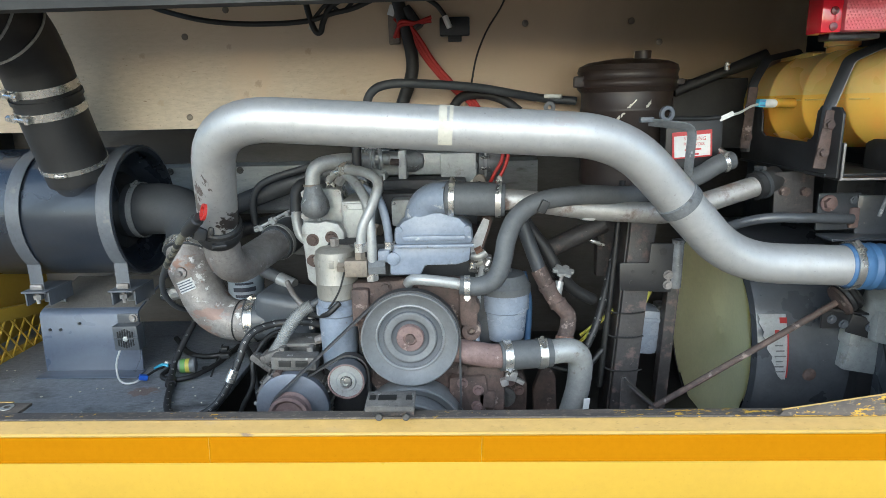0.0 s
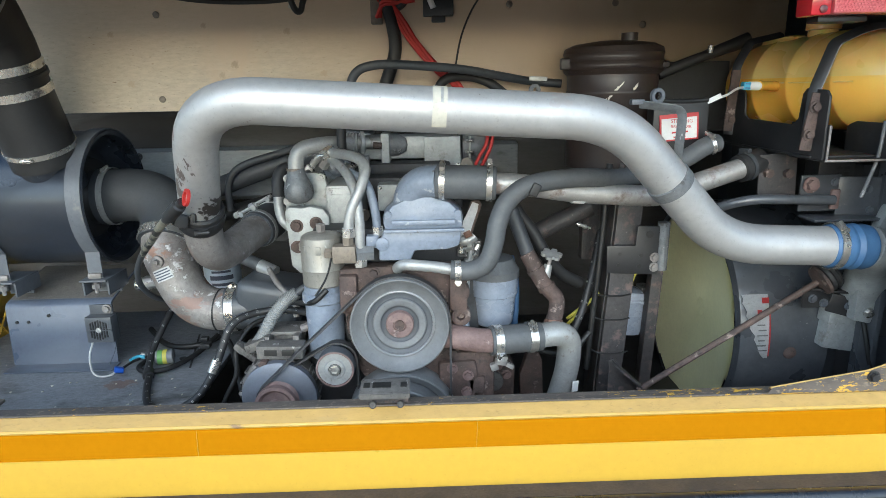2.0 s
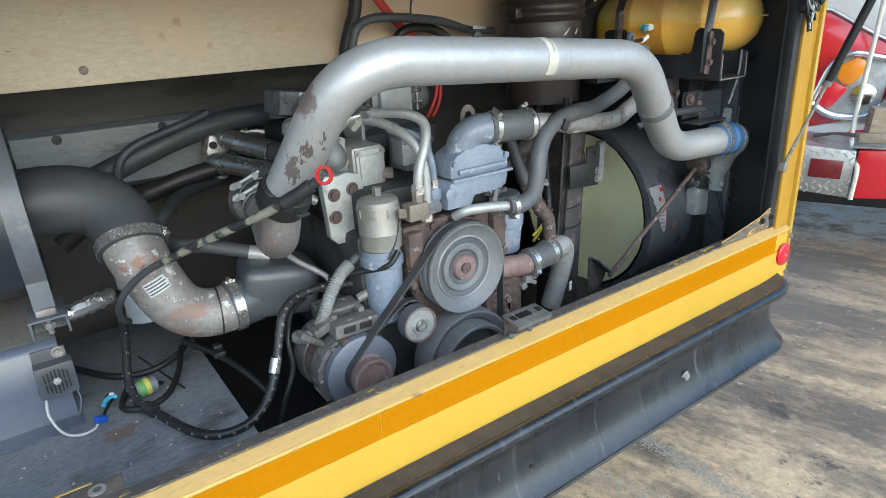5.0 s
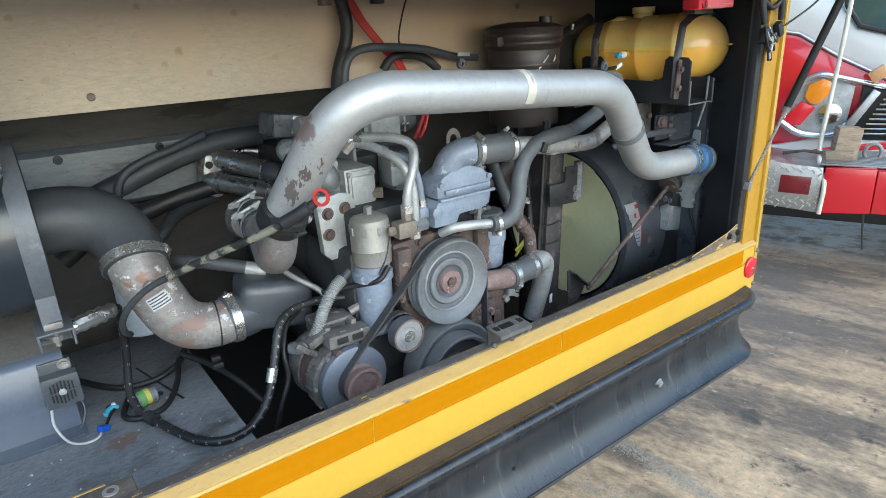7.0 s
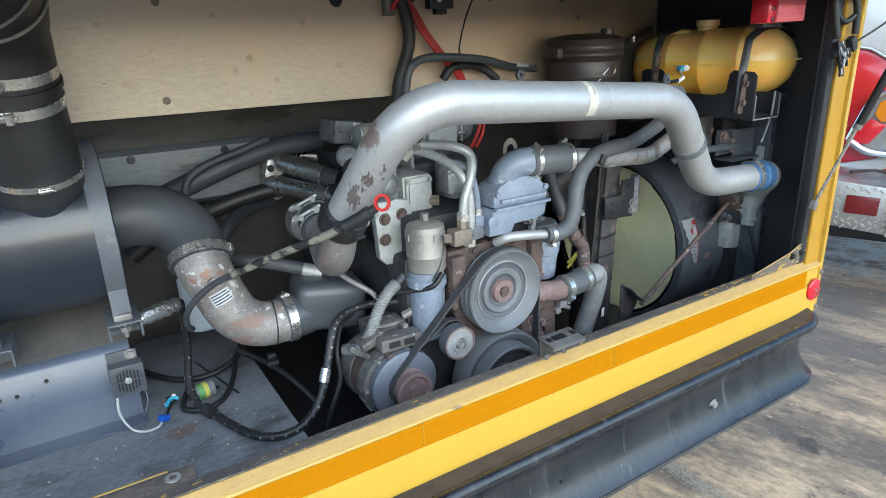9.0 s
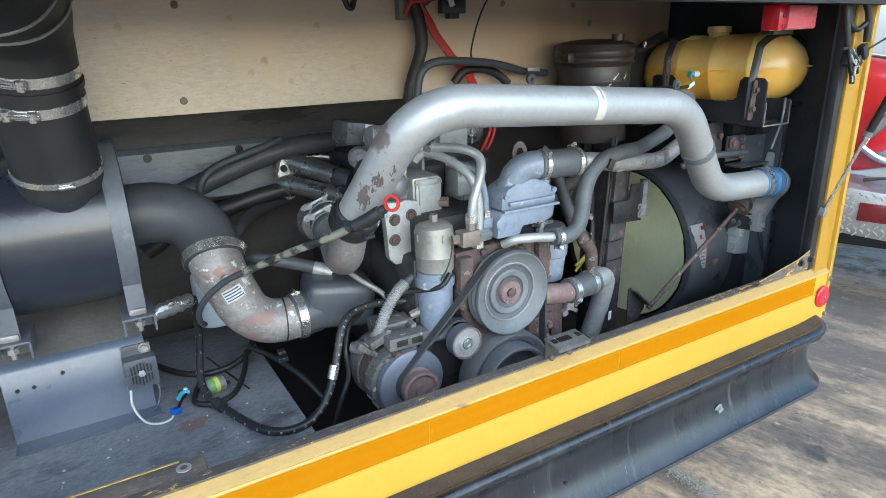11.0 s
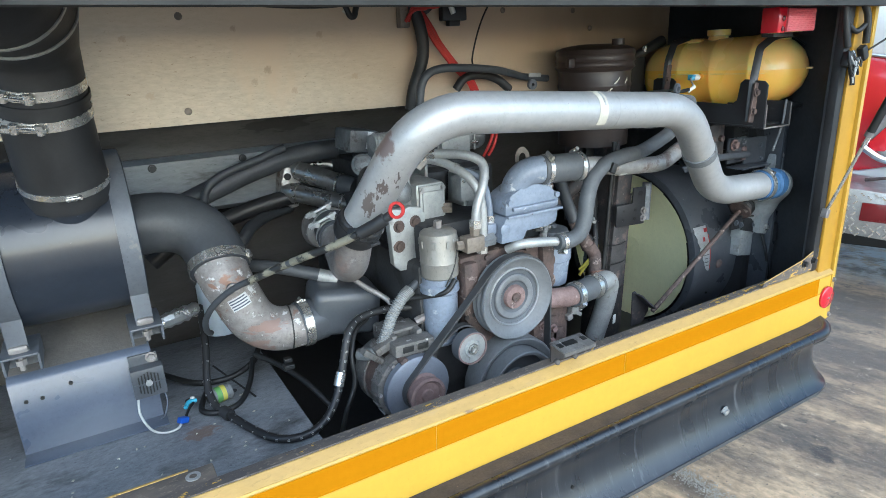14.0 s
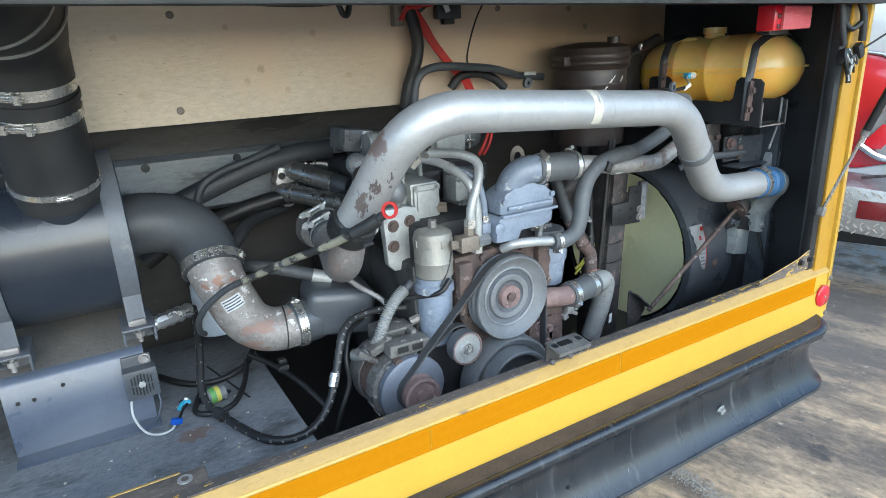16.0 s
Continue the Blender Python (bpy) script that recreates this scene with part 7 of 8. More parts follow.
for y, z in ((1.366, 1.562), (1.366, 1.503), (1.705, 1.60), (1.705, 1.52)):
    part("bolt", hexbolt(B(), (0.782 + (z - 1.53) * 0.12 if y < 1.5 else 0.768, y - 0.010, z), (0, -1, 0), 0.009, 0.007), M["rusty"], cr)
part("box_channel", boxes(((0.875, 1.40, 1.447), (0.14, 0.14, 0.006), (0, 0, 0), 0.002), ((0.808, 1.40, 1.485), (0.006, 0.14, 0.08), (0, 0, 0), 0.002), ((0.943, 1.40, 1.485), (0.006, 0.14, 0.08), (0, 0, 0), 0.002)), M["black"], cr)
part("worn_rim", boxes(((0.875, 1.3285, 1.4475), (0.141, 0.003, 0.005), (0, 0, 0), 0.001), ((0.808, 1.3285, 1.486), (0.005, 0.003, 0.074), (0, 0, 0), 0.001), ((0.943, 1.3285, 1.486), (0.005, 0.003, 0.074), (0, 0, 0), 0.001)), M["steel_old"], cr, "worn bare rim")
part("edge", sweep(B(), fillet([(0.938, 1.345, 1.53), (0.935, 1.345, 1.45), (0.92, 1.36, 1.36)], 0.03, 5), 0.004, 8), M["grey"], cr)

lamp = thing("red_marker_lamp", (0.77, 1.28, 1.72), "faded red marker lamp hanging over the tank", "lamp")
part("lens", boxes(((0.800, 1.270, 1.775), (0.145, 0.05, 0.068), (0, 0, 0), 0.008)), M["pinklens"], lamp)
part("base", boxes(((0.705, 1.275, 1.775), (0.040, 0.055, 0.072), (0, 0, 0), 0.006)), M["redlens"], lamp, "deep red lens end")
for z in (1.779, 1.750):
    part("stud", lathe(B(), (0.708, 1.247, z), (0, -1, 0), [(0, 0.008), (0.002, 0.0075), (0.003, 0.0)], 12), M["darkredlens"], lamp)
part("hanger", boxes(((0.77, 1.30, 1.735), (0.10, 0.04, 0.012), (0, 0, 0), 0.004), ((0.80, 1.30, 1.82), (0.05, 0.01, 0.06), (0, 0, 0), 0.002), ((0.80, 1.235, 1.850), (0.05, 0.14, 0.006), (0, 0, 0), 0.001)), M["black"], lamp)
bm = B()
for i in range(21):
    for j in range(11):
        lathe(bm, (0.731 + i * 0.0066 + (j % 2) * 0.0033, 1.2450, 1.746 + j * 0.0058), (0, -1, 0), [(0, 0.0029), (0.0014, 0.0)], 6)
part("prism_dots", bm, M["pinklens"], lamp)

# label plates by the canister
lb = thing("warning_plate", (0.56, 1.55, 1.48), "white warning plate with red border on a black box", "label plate")
part("case", boxes(((0.575, 1.58, 1.515), (0.14, 0.05, 0.12), (0, 0, 0), 0.006)), M["black"], lb)
pl = part("plate", boxes(((0.570, 1.552, 1.513), (0.098, 0.002, 0.066), (0, -4, 0), 0.001)), M["redprint"], lb, "red bordered label")
part("paper", boxes(((0.570, 1.5505, 1.510), (0.088, 0.002, 0.052), (0, -4, 0), 0.0)), M["white"], lb)
part("lettering", lettering("STEERING", 0.0125, pose(0.575, 1.5490, 1.524, 90, 0, 0)), M["redprint"], lb)
part("lettering", lettering("RESERVOIR", 0.0105, pose(0.574, 1.5490, 1.511, 90, 0, 0)), M["redprint"], lb)
for k in range(2, 4):
    part("print_bar", boxes(((0.572, 1.549, 1.525 - 0.012 * k), (0.060 - 0.01 * k, 0.001, 0.004), (0, -4, 0), 0.0)), M["redprint"], lb)
gb = thing("pipe_support", (0.46, 1.38, 1.50), "grey bent support strap by the charge pipe", "bracket")
part("strap", sweep(B(), fillet([(0.415, 1.40, 1.575), (0.455, 1.38, 1.570), (0.505, 1.376, 1.562), (0.502, 1.376, 1.49), (0.50, 1.38, 1.42)], [0.01, 0.02, 0.02], 4), 0.012, 6, sx=0.25), M["grey"], gb)
part("eyelet", lathe_open(B(), (0.452, 1.40, 1.592), (0.3, -1, 0), [(0, 0.009), (0, 0.0175), (0.008, 0.0175), (0.008, 0.009)], 18), M["strap"], gb)
part("latch", boxes(((0.41, 1.40, 1.58), (0.03, 0.02, 0.012), (0, 0, 0), 0.003)), M["strap"], gb)
bk = thing("black_uprights", (0.30, 1.85, 1.2), "dark uprights behind the coolant pipe", "frame")
part("upright", boxes(((0.42, 1.80, 1.28), (0.05, 0.04, 0.34), (0, 0, 0), 0.005)), M["post"], bk)
part("upright", boxes(((0.52, 1.84, 1.30), (0.04, 0.04, 0.34), (0, 0, 0), 0.005)), M["black"], bk)

# ---- cables, hoses, small parts ----
solid("paper_scrap", boxes(((-0.418, 1.800, 1.842), (0.020, 0.003, 0.012), (0, 30, 0), 0.001), ((-0.405, 1.801, 1.833), (0.012, 0.003, 0.010), (0, 15, 0), 0.001)), M["tape"], (-0.418, 1.80, 1.842), "scrap of pale tape on the hanging cable", "tape")
def cable(name, pts, r, mat, label, cat="cable", n=10, step=6, group=""):
    pts = [V(p) for p in pts]
    return solid(name, sweep(B(), spline(pts, step), r, n), M[mat], pts[0], label, cat, group)

cable("loom_hose", [(-0.266, 1.69, 1.56), (-0.258, 1.69, 1.632), (-0.236, 1.69, 1.668), (-0.19, 1.695, 1.682), (-0.118, 1.70, 1.6815), (0.036, 1.75, 1.669), (0.145, 1.80, 1.651), (0.236, 1.85, 1.636), (0.335, 1.85, 1.626)], 0.0118, "hose", "black loom hose running along the panel")
cable("thick_hose", [(-0.19, 1.885, 1.56), (-0.182, 1.875, 1.62), (-0.146, 1.87, 1.72), (-0.15, 1.87, 1.80), (-0.172, 1.88, 1.88), (-0.19, 1.88, 1.96)], 0.019, "rubber", "thick black hose down the panel", "hose")
cable("curved_hose", [(-0.03, 1.87, 1.61), (0.0, 1.86, 1.645), (0.06, 1.85, 1.652), (0.12, 1.85, 1.635), (0.17, 1.85, 1.60)], 0.014, "rubber", "short curved black hose", "hose")
for k, dx in enumerate((0, 0.010, -0.009)):
    cable("red_battery_cable", [(-0.19 + dx, 1.885, 1.865 - dx), (-0.15, 1.87, 1.845 + dx * 0.6), (-0.122 + dx, 1.865, 1.80), (-0.098 + dx, 1.865, 1.76), (-0.060 + dx, 1.862, 1.712), (-0.015 + dx, 1.865, 1.665), (0.025 + dx, 1.87, 1.635), (0.06 + dx, 1.88, 1.58)], 0.0062, "redwire", "red battery cable on the panel", group="red battery cables")
for k in range(2):
    cable("red_lead", [(-0.195 + 0.01 * k, 1.88, 1.82), (-0.175, 1.86, 1.85 + 0.01 * k), (-0.13, 1.86, 1.856), (-0.085, 1.865, 1.872 - 0.01 * k)], 0.0055, "redwire", "red cable looped at the terminal block", group="red leads")
    cable("red_lead", [(0.125 + 0.016 * k, 1.90, 1.52), (0.12 + 0.016 * k, 1.88, 1.46), (0.095 + 0.022 * k, 1.87, 1.415), (0.08 + 0.02 * k, 1.88, 1.38)], 0.0055, "redwire", "red cable hanging behind the charge pipe", group="red leads")
cable("thin_cable", [(0.022, 1.76, 1.672), (0.026, 1.80, 1.678), (0.03, 1.86, 1.69), (0.045, 1.86, 1.76), (0.075, 1.86, 1.83), (0.12, 1.86, 1.90), (0.14, 1.86, 1.96)], 0.0028, "wire", "thin black cable up the panel", n=8)
cable("wiring_loom", [(-0.92, 1.86, 1.93), (-0.84, 1.84, 1.902), (-0.726, 1.80, 1.872), (-0.62, 1.80, 1.860), (-0.50, 1.80, 1.858), (-0.42, 1.80, 1.864), (-0.36, 1.80, 1.880), (-0.30, 1.80, 1.892), (-0.24, 1.80, 1.915)], 0.0075, "wire", "black wiring loom along the panel top")
cable("loose_cable", [(-0.44, 1.80, 1.96), (-0.425, 1.80, 1.88), (-0.410, 1.80, 1.836), (-0.395, 1.80, 1.832), (-0.385, 1.80, 1.86), (-0.36, 1.80, 1.90), (-0.30, 1.80, 1.93)], 0.0085, "wire", "black cable hanging in a loop")
cable("loose_cable", [(-0.41, 1.80, 1.87), (-0.37, 1.80, 1.905), (-0.33, 1.80, 1.885), (-0.28, 1.80, 1.93)], 0.0055, "wire", "black cable crossing the loom")
tb_ = thing("terminal_block", (-0.20, 1.89, 1.80), "brown terminal block with red cables", "terminal block")
part("block", boxes(((-0.196, 1.893, 1.845), (0.032, 0.03, 0.085), (0, 0, 0), 0.004)), M["brass"], tb_)
part("clip", boxes(((-0.20, 1.88, 1.895), (0.02, 0.01, 0.03), (0, 20, 0), 0.002)), M["white"], tb_)
part("lead_sheath", cyl(B(), (-0.16, 1.88, 1.90), (-0.12, 1.87, 1.845), 0.016, n=12), M["rubber"], tb_)
rl = thing("relay", (-0.02, 1.89, 1.80), "black relay block with a white-tipped plug", "relay")
part("case", boxes(((-0.018, 1.893, 1.847), (0.088, 0.03, 0.052), (0, 0, 0), 0.005)), M["black"], rl)
part("bottom_lug", boxes(((-0.018, 1.893, 1.815), (0.04, 0.025, 0.02), (0, 0, 0), 0.004)), M["black"], rl)
part("lead", sweep(B(), spline([(-0.11, 1.87, 1.93), (-0.07, 1.865, 1.905), (-0.043, 1.865, 1.871)], 6), 0.007, 10), M["wire"], rl)
part("plug", cyl(B(), (-0.046, 1.865, 1.874), (-0.032, 1.866, 1.841), 0.0085, n=10), M["white"], rl, "white plug tip")
cable("tag_wire", [(0.735, 1.568, 1.607), (0.70, 1.54, 1.602), (0.66, 1.50, 1.590), (0.635, 1.48, 1.585)], 0.003, "whitewire", "thin grey sensor wires", "wire", 8)
solid("white_tape_flag", boxes(((0.615, 1.47, 1.582), (0.034, 0.004, 0.011), (0, -24, 0), 0.001)), M["white"], (0.615, 1.47, 1.582), "white tape flag on the sensor wire", "tape")
cable("sensor_loom", [(0.60, 1.47, 1.580), (0.55, 1.46, 1.578), (0.49, 1.44, 1.580), (0.45, 1.42, 1.582)], 0.0055, "wire", "black sensor loom above the pipe")
mt = thing("loom_tag", (0.25, 1.83, 1.62), "grey metal tag on the loom hose", "tag")
part("tag", boxes(((0.265, 1.832, 1.641), (0.052, 0.004, 0.012), (0, 3, 0), 0.001)), M["tube"], mt)
part("grommet", lathe_open(B(), (0.255, 1.84, 1.610), (0, -1, 0), [(0, 0.006), (0, 0.017), (0.012, 0.017), (0.012, 0.006)], 16), M["strap"], mt)

# dipstick with red ring
dk = thing("dipstick", (-0.57, 1.30, 1.36), "black dipstick tube with a red ring handle", "dipstick")
dnr = V((-0.78, -0.58, 0.25)).normalized()
RC = V((-0.560, 1.276, 1.411))
bm = lathe_open(B(), RC - dnr * 0.004, dnr, [(0.0, 0.0125), (0.0, 0.0185), (0.006, 0.0185), (0.006, 0.0125)], 26)
part("ring_handle", bm, M["redwire"], dk, "red ring handle")
DP = [V((-0.572, 1.284, 1.400)), V((-0.599, 1.304, 1.378)), V((-0.628, 1.333, 1.357))]
part("grip", sweep(B(), [DP[0], DP[0].lerp(DP[1], 0.3), DP[0].lerp(DP[1], 0.35), DP[1], DP[2].lerp(DP[1], 0.1), DP[2]], [0.010, 0.010, 0.0145, 0.0150, 0.0140, 0.0085], 16), M["rubber"], dk)
TT = [DP[-1], V((-0.665, 1.376, 1.330)), V((-0.725, 1.465, 1.285)), V((-0.794, 1.56, 1.232)), V((-0.850, 1.64, 1.185)), V((-0.893, 1.70, 1.130)), V((-0.912, 1.75, 1.075)), V((-0.907, 1.80, 1.025)), V((-0.89, 1.86, 0.99))]
part("tube", sweep(B(), spline(TT, 7), 0.0082, 14), M["hose"], dk)
for a, c in ((0.0, 0.56), (0.58, 0.86)):
    P = spline(TT[:5], 10)
    n0, n1 = int(a * 40), int(c * 40)
    part("bare_sleeve", sweep(B(), P[n0:n1 + 1], 0.0092, 14), M["wornsleeve"], dk, "pale sleeve with black worn patches")
part("clip", boxes(((-0.615, 1.37, 1.345), (0.03, 0.04, 0.03), (0, 20, 30), 0.006)), M["rubber"], dk)
part("clip", boxes(((-0.585, 1.375, 1.352), (0.012, 0.05, 0.02), (0, 10, 10), 0.004)), M["rubber"], dk)

# turbo and exhaust side
TSC = pose(-1.114, 0.142, 1.7205) @ Matrix.Diagonal((1.16, 1.16, 1.16, 1)) @ pose(1.114, -0.142, -1.7205)
def farther(bm):
    bmesh.ops.transform(bm, matrix=TSC, verts=bm.verts)
    return bm
tur = thing("turbocharger", (-0.55, 2.0, 1.2), "grey turbo and manifold pipes beside the engine", "turbocharger")
UP, LP = [V((-0.486, 2.325, 1.356)), V((-0.462, 2.292, 1.3462)), V((-0.349, 2.159, 1.302))], [V((-0.510, 2.285, 1.281)), V((-0.486, 2.253, 1.274)), V((-0.341, 2.10, 1.2343))]
part("upper_pipe", sweep(B(), UP, [0.030, 0.035, 0.035], 26), M["darksteel"], tur)
part("lower_pipe", sweep(B(), LP, [0.028, 0.032, 0.032], 26), M["darksteel"], tur)
part("back_pipe", sweep(B(), [V((-0.44, 2.44, 1.345)), V((-0.30, 2.42, 1.3315)), V((-0.2173, 2.38, 1.3079))], 0.034, 24), M["darksteel"], tur)
ua = (UP[2] - UP[1]).normalized()
part("pipe_end", sweep(B(), [UP[2] + ua * 0.004, UP[2] + ua * 0.03, UP[2] + ua * 0.06], [0.034, 0.037, 0.034], 24), M["hose"], tur, "black rubber coupling")
for q_ in (UP[2], LP[2] - ua * 0.02):
    part("pipe_ring", band(B(), q_, ua, 0.0365, 0.006, 0.003, 26), M["chrome"], tur)
for q_, u_ in ((UP[1], ua), (LP[1], ua)):
    part("collar", band(B(), q_ + u_ * 0.012, u_, 0.0345, 0.016, 0.003, 26), M["darksteel"], tur)
part("end_flange", farther(extrude(B(), [(-0.635, 1.40), (-0.622, 1.445), (-0.590, 1.44), (-0.575, 1.38), (-0.585, 1.315), (-0.612, 1.312), (-0.64, 1.35)], 0.07, pose(0.03, 1.97, -0.03), 0.014)), M["alu_dirty"], tur, "bright corroded end flange")
part("compressor", lathe(B(), (-0.525, 1.85, 1.225), (0.15, 1, 0), [(0, 0.035), (0.01, 0.052), (0.05, 0.062), (0.09, 0.055), (0.10, 0.0)], 30), M["altgrey"], tur)
part("manifold", sweep(B(), spline([(-0.44, 1.90, 1.14), (-0.41, 2.0, 1.12), (-0.38, 2.15, 1.10), (-0.37, 2.3, 1.10)], 5), 0.050, 20), M["rusty"], tur)
part("flange_hole", farther(cyl(B(), (-0.585, 1.968, 1.385), (-0.585, 1.98, 1.385), 0.011, n=12)), M["wire"], tur)
part("flange_hole", farther(cyl(B(), (-0.57, 1.968, 1.305), (-0.57, 1.98, 1.305), 0.009, n=12)), M["wire"], tur)
part("top_cover", boxes(((-0.295, 2.10, 1.455), (0.105, 0.14, 0.075), (0, 8, 0), 0.012)), M["grey"], tur, "dusty grey cover")
part("cover_tag", boxes(((-0.270, 2.028, 1.455), (0.034, 0.003, 0.058), (0, 14, 0), 0.001)), M["white"], tur, "worn white tag")
part("round_boss", lathe(B(), (-0.335, 1.97, 1.39), (-0.4, -1, 0.2), [(0, 0.036), (0.02, 0.036), (0.026, 0.028), (0.02, 0.016), (0.02, 0.0)], 24), M["grey"], tur)
lhose = thing("oil_drain_hose", (-0.7, 1.86, 1.1), "dark oil hose with crimped steel end", "hose")
part("hose", sweep(B(), spline([(-0.80, 2.00, 1.150), (-0.74, 1.90, 1.152), (-0.66, 1.84, 1.140), (-0.56, 1.80, 1.108)], 6), 0.019, 18), M["hose"], lhose)
part("crimp", cyl(B(), (-0.575, 1.805, 1.112), (-0.525, 1.785, 1.094), 0.0205, n=16), M["tube"], lhose)
cable("bulkhead_hose", [(-0.79, 2.25, 1.20), (-0.792, 2.25, 1.285), (-0.765, 2.25, 1.342), (-0.705, 2.25, 1.375), (-0.60, 2.25, 1.405), (-0.50, 2.26, 1.435)], 0.013, "hose", "black hose along the bulkhead", "hose", 14)
cable("bulkhead_hose", [(-0.92, 2.3, 1.25), (-0.834, 2.3, 1.284), (-0.706, 2.3, 1.33), (-0.572, 2.3, 1.372), (-0.431, 2.3, 1.398), (-0.30, 2.3, 1.403)], 0.036, "hose", "dusty black hose along the bulkhead", "hose", 14)
cable("bulkhead_hose", [(-0.98, 2.3, 1.10), (-0.86, 2.3, 1.17), (-0.74, 2.3, 1.20), (-0.60, 2.28, 1.24), (-0.46, 2.26, 1.26), (-0.34, 2.22, 1.26)], 0.028, "rubber", "thick black hose low on the bulkhead", "hose", 14)
cable("dark_hose", [(-0.80, 2.1, 1.05), (-0.76, 2.1, 1.13), (-0.71, 2.12, 1.175), (-0.66, 2.19, 1.195), (-0.58, 2.28, 1.20), (-0.48, 2.34, 1.205)], 0.020, "hose", "dark hose behind the intake elbow", "hose", 14)
cable("side_tube", [(-0.465, 1.66, 1.352), (-0.466, 1.657, 1.315), (-0.456, 1.65, 1.28), (-0.430, 1.642, 1.258)], 0.013, "tube", "bent steel tube beside the bolted plate", "tube", 12)
cable("side_hose", [(-0.42, 1.70, 1.42), (-0.450, 1.682, 1.416), (-0.464, 1.667, 1.390), (-0.465, 1.66, 1.345)], 0.017, "rubber", "short black hose bend beside the plate", "hose", 14)
cable("return_line", [(-0.52, 1.70, 1.13), (-0.49, 1.66, 1.10), (-0.44, 1.62, 1.06), (-0.43, 1.60, 1.02)], 0.008, "steel_old", "thin corroded oil return line", "tube", 10)
cable("filter_line", [(-0.455, 1.57, 1.075), (-0.40, 1.52, 1.09), (-0.35, 1.45, 1.115), (-0.315, 1.45, 1.145)], 0.007, "wire", "thin black line to the oil filter")

# coolant filter can
cf = thing("coolant_filter", (-0.812, 2.15, 0.87), "pale blue coolant filter can with dark print bars", "filter")
part("can", lathe(B(), (-0.812, 2.15, 0.870), (0, 0, 1), [(0, 0.060), (0.004, 0.064), (0.165, 0.064), (0.175, 0.058), (0.178, 0.0)], 30), M["paleblue"], cf)
for z, h, a in ((1.012, 0.008, 60), (0.990, 0.016, 74), (0.966, 0.010, 64), (0.948, 0.005, 40), (0.930, 0.005, 52)):
    part("print_bar", patch((-0.812, 2.15, z), (0, 0, 1), 0.0642, h, -a / 2, a / 2, up=(0.25, -1, 0), thick=0.0004, n=8), M["ink"], cf)
fo = thing("foil_sleeve", (-0.93, 1.93, 1.03), "crumpled foil sleeve on a thin hose", "sleeve")
part("sleeve", sweep(B(), [V((-1.025, 1.94, 1.020)) + V((0.0125 * k, 0.003 * k, 0.0012 * k)) for k in range(11)], [0.018, 0.023, 0.020, 0.024, 0.021, 0.025, 0.021, 0.025, 0.020, 0.023, 0.018], 9), M["foil"], fo)

# braided hoses with white dashes
def braided(name, pts, r, label, dashes=True):
    P = spline(pts, 8)
    th_ = thing(name, pts[0], label, "hose", "braided hoses")
    part("hose", sweep(B(), P, r, 14), M["rubber"], th_)
    if dashes:
        bm = B()
        F = frames(P)
        for k in range(3, len(F) - 2, 4):
            p, u, w = F[k]
            t = (V(P[k + 1]) - V(P[k])).normalized()
            for a in range(20, 380, 90):
                o = u * math.cos(radians(a)) + w * math.sin(radians(a))
                q = p + o * (r + 0.0003)
                s = t.cross(o)
                for d in (-0.0018, 0.0018):
                    c = q + s * d
                    vs = [bm.verts.new(c + t * x + s * y + o * h) for x, y, h in ((-0.0032, -0.0008, 0), (0.0032, -0.0008, 0), (0.0032, 0.0008, 0.0004), (-0.0032, 0.0008, 0.0004))]
                    bm.faces.new(vs)
        bmesh.ops.solidify(bm, geom=bm.faces[:], thickness=0.0006)
        tagged(part("tracer_dashes", bm, M["whitewire"], th_, "white tracer dashes"), kind="stuff")
    return th_

b1_ = braided("braided_hose", [(-0.885, 2.06, 1.00), (-0.895, 1.97, 0.975), (-0.908, 1.89, 0.930), (-0.930, 1.808, 0.858), (-0.925, 1.75, 0.822), (-0.902, 1.695, 0.814), (-0.872, 1.61, 0.812), (-0.835, 1.53, 0.812), (-0.79, 1.490, 0.812), (-0.735, 1.485, 0.816), (-0.690, 1.495, 0.838), (-0.658, 1.508, 0.876), (-0.636, 1.522, 0.920), (-0.618, 1.535, 0.965), (-0.600, 1.548, 1.010), (-0.578, 1.570, 1.030), (-0.53, 1.605, 1.036), (-0.45, 1.61, 1.038), (-0.385, 1.58, 1.038)], 0.0105, "black braided hose with white dashes across the deck")
part("crimp", cyl(B(), (-0.646, 1.517, 0.902), (-0.632, 1.526, 0.934), 0.0135, n=16), M["chrome"], b1_, "bright crimped ferrule")
part("ring", sweep(B(), [V((-0.912, 1.715, 0.818)), V((-0.900, 1.685, 0.815))], 0.016, 14), M["rubber"], b1_)
braided("braided_hose", [(0.43, 1.70, 1.22), (0.40, 1.66, 1.12), (0.365, 1.62, 1.02), (0.33, 1.60, 0.95), (0.30, 1.62, 0.90)], 0.0105, "black braided hose with white dashes by the frame post")
cable("dark_line", [(-0.50, 1.64, 1.01), (-0.555, 1.60, 1.0), (-0.588, 1.555, 0.95), (-0.592, 1.54, 0.88), (-0.63, 1.53, 0.80), (-0.66, 1.55, 0.66)], 0.007, "wire", "black line beside the alternator")
cable("dark_line", [(-1.04, 2.03, 0.83), (-0.95, 1.93, 0.815), (-0.86, 1.90, 0.815), (-0.78, 1.925, 0.83), (-0.745, 1.97, 0.85)], 0.009, "wire", "black cable lying on the deck")
cable("dark_line", [(-0.775, 1.93, 0.84), (-0.81, 1.83, 0.82), (-0.86, 1.74, 0.815), (-0.92, 1.72, 0.815), (-0.96, 1.76, 0.815), (-0.93, 1.85, 0.82)], 0.008, "wire", "black cable curled on the deck")
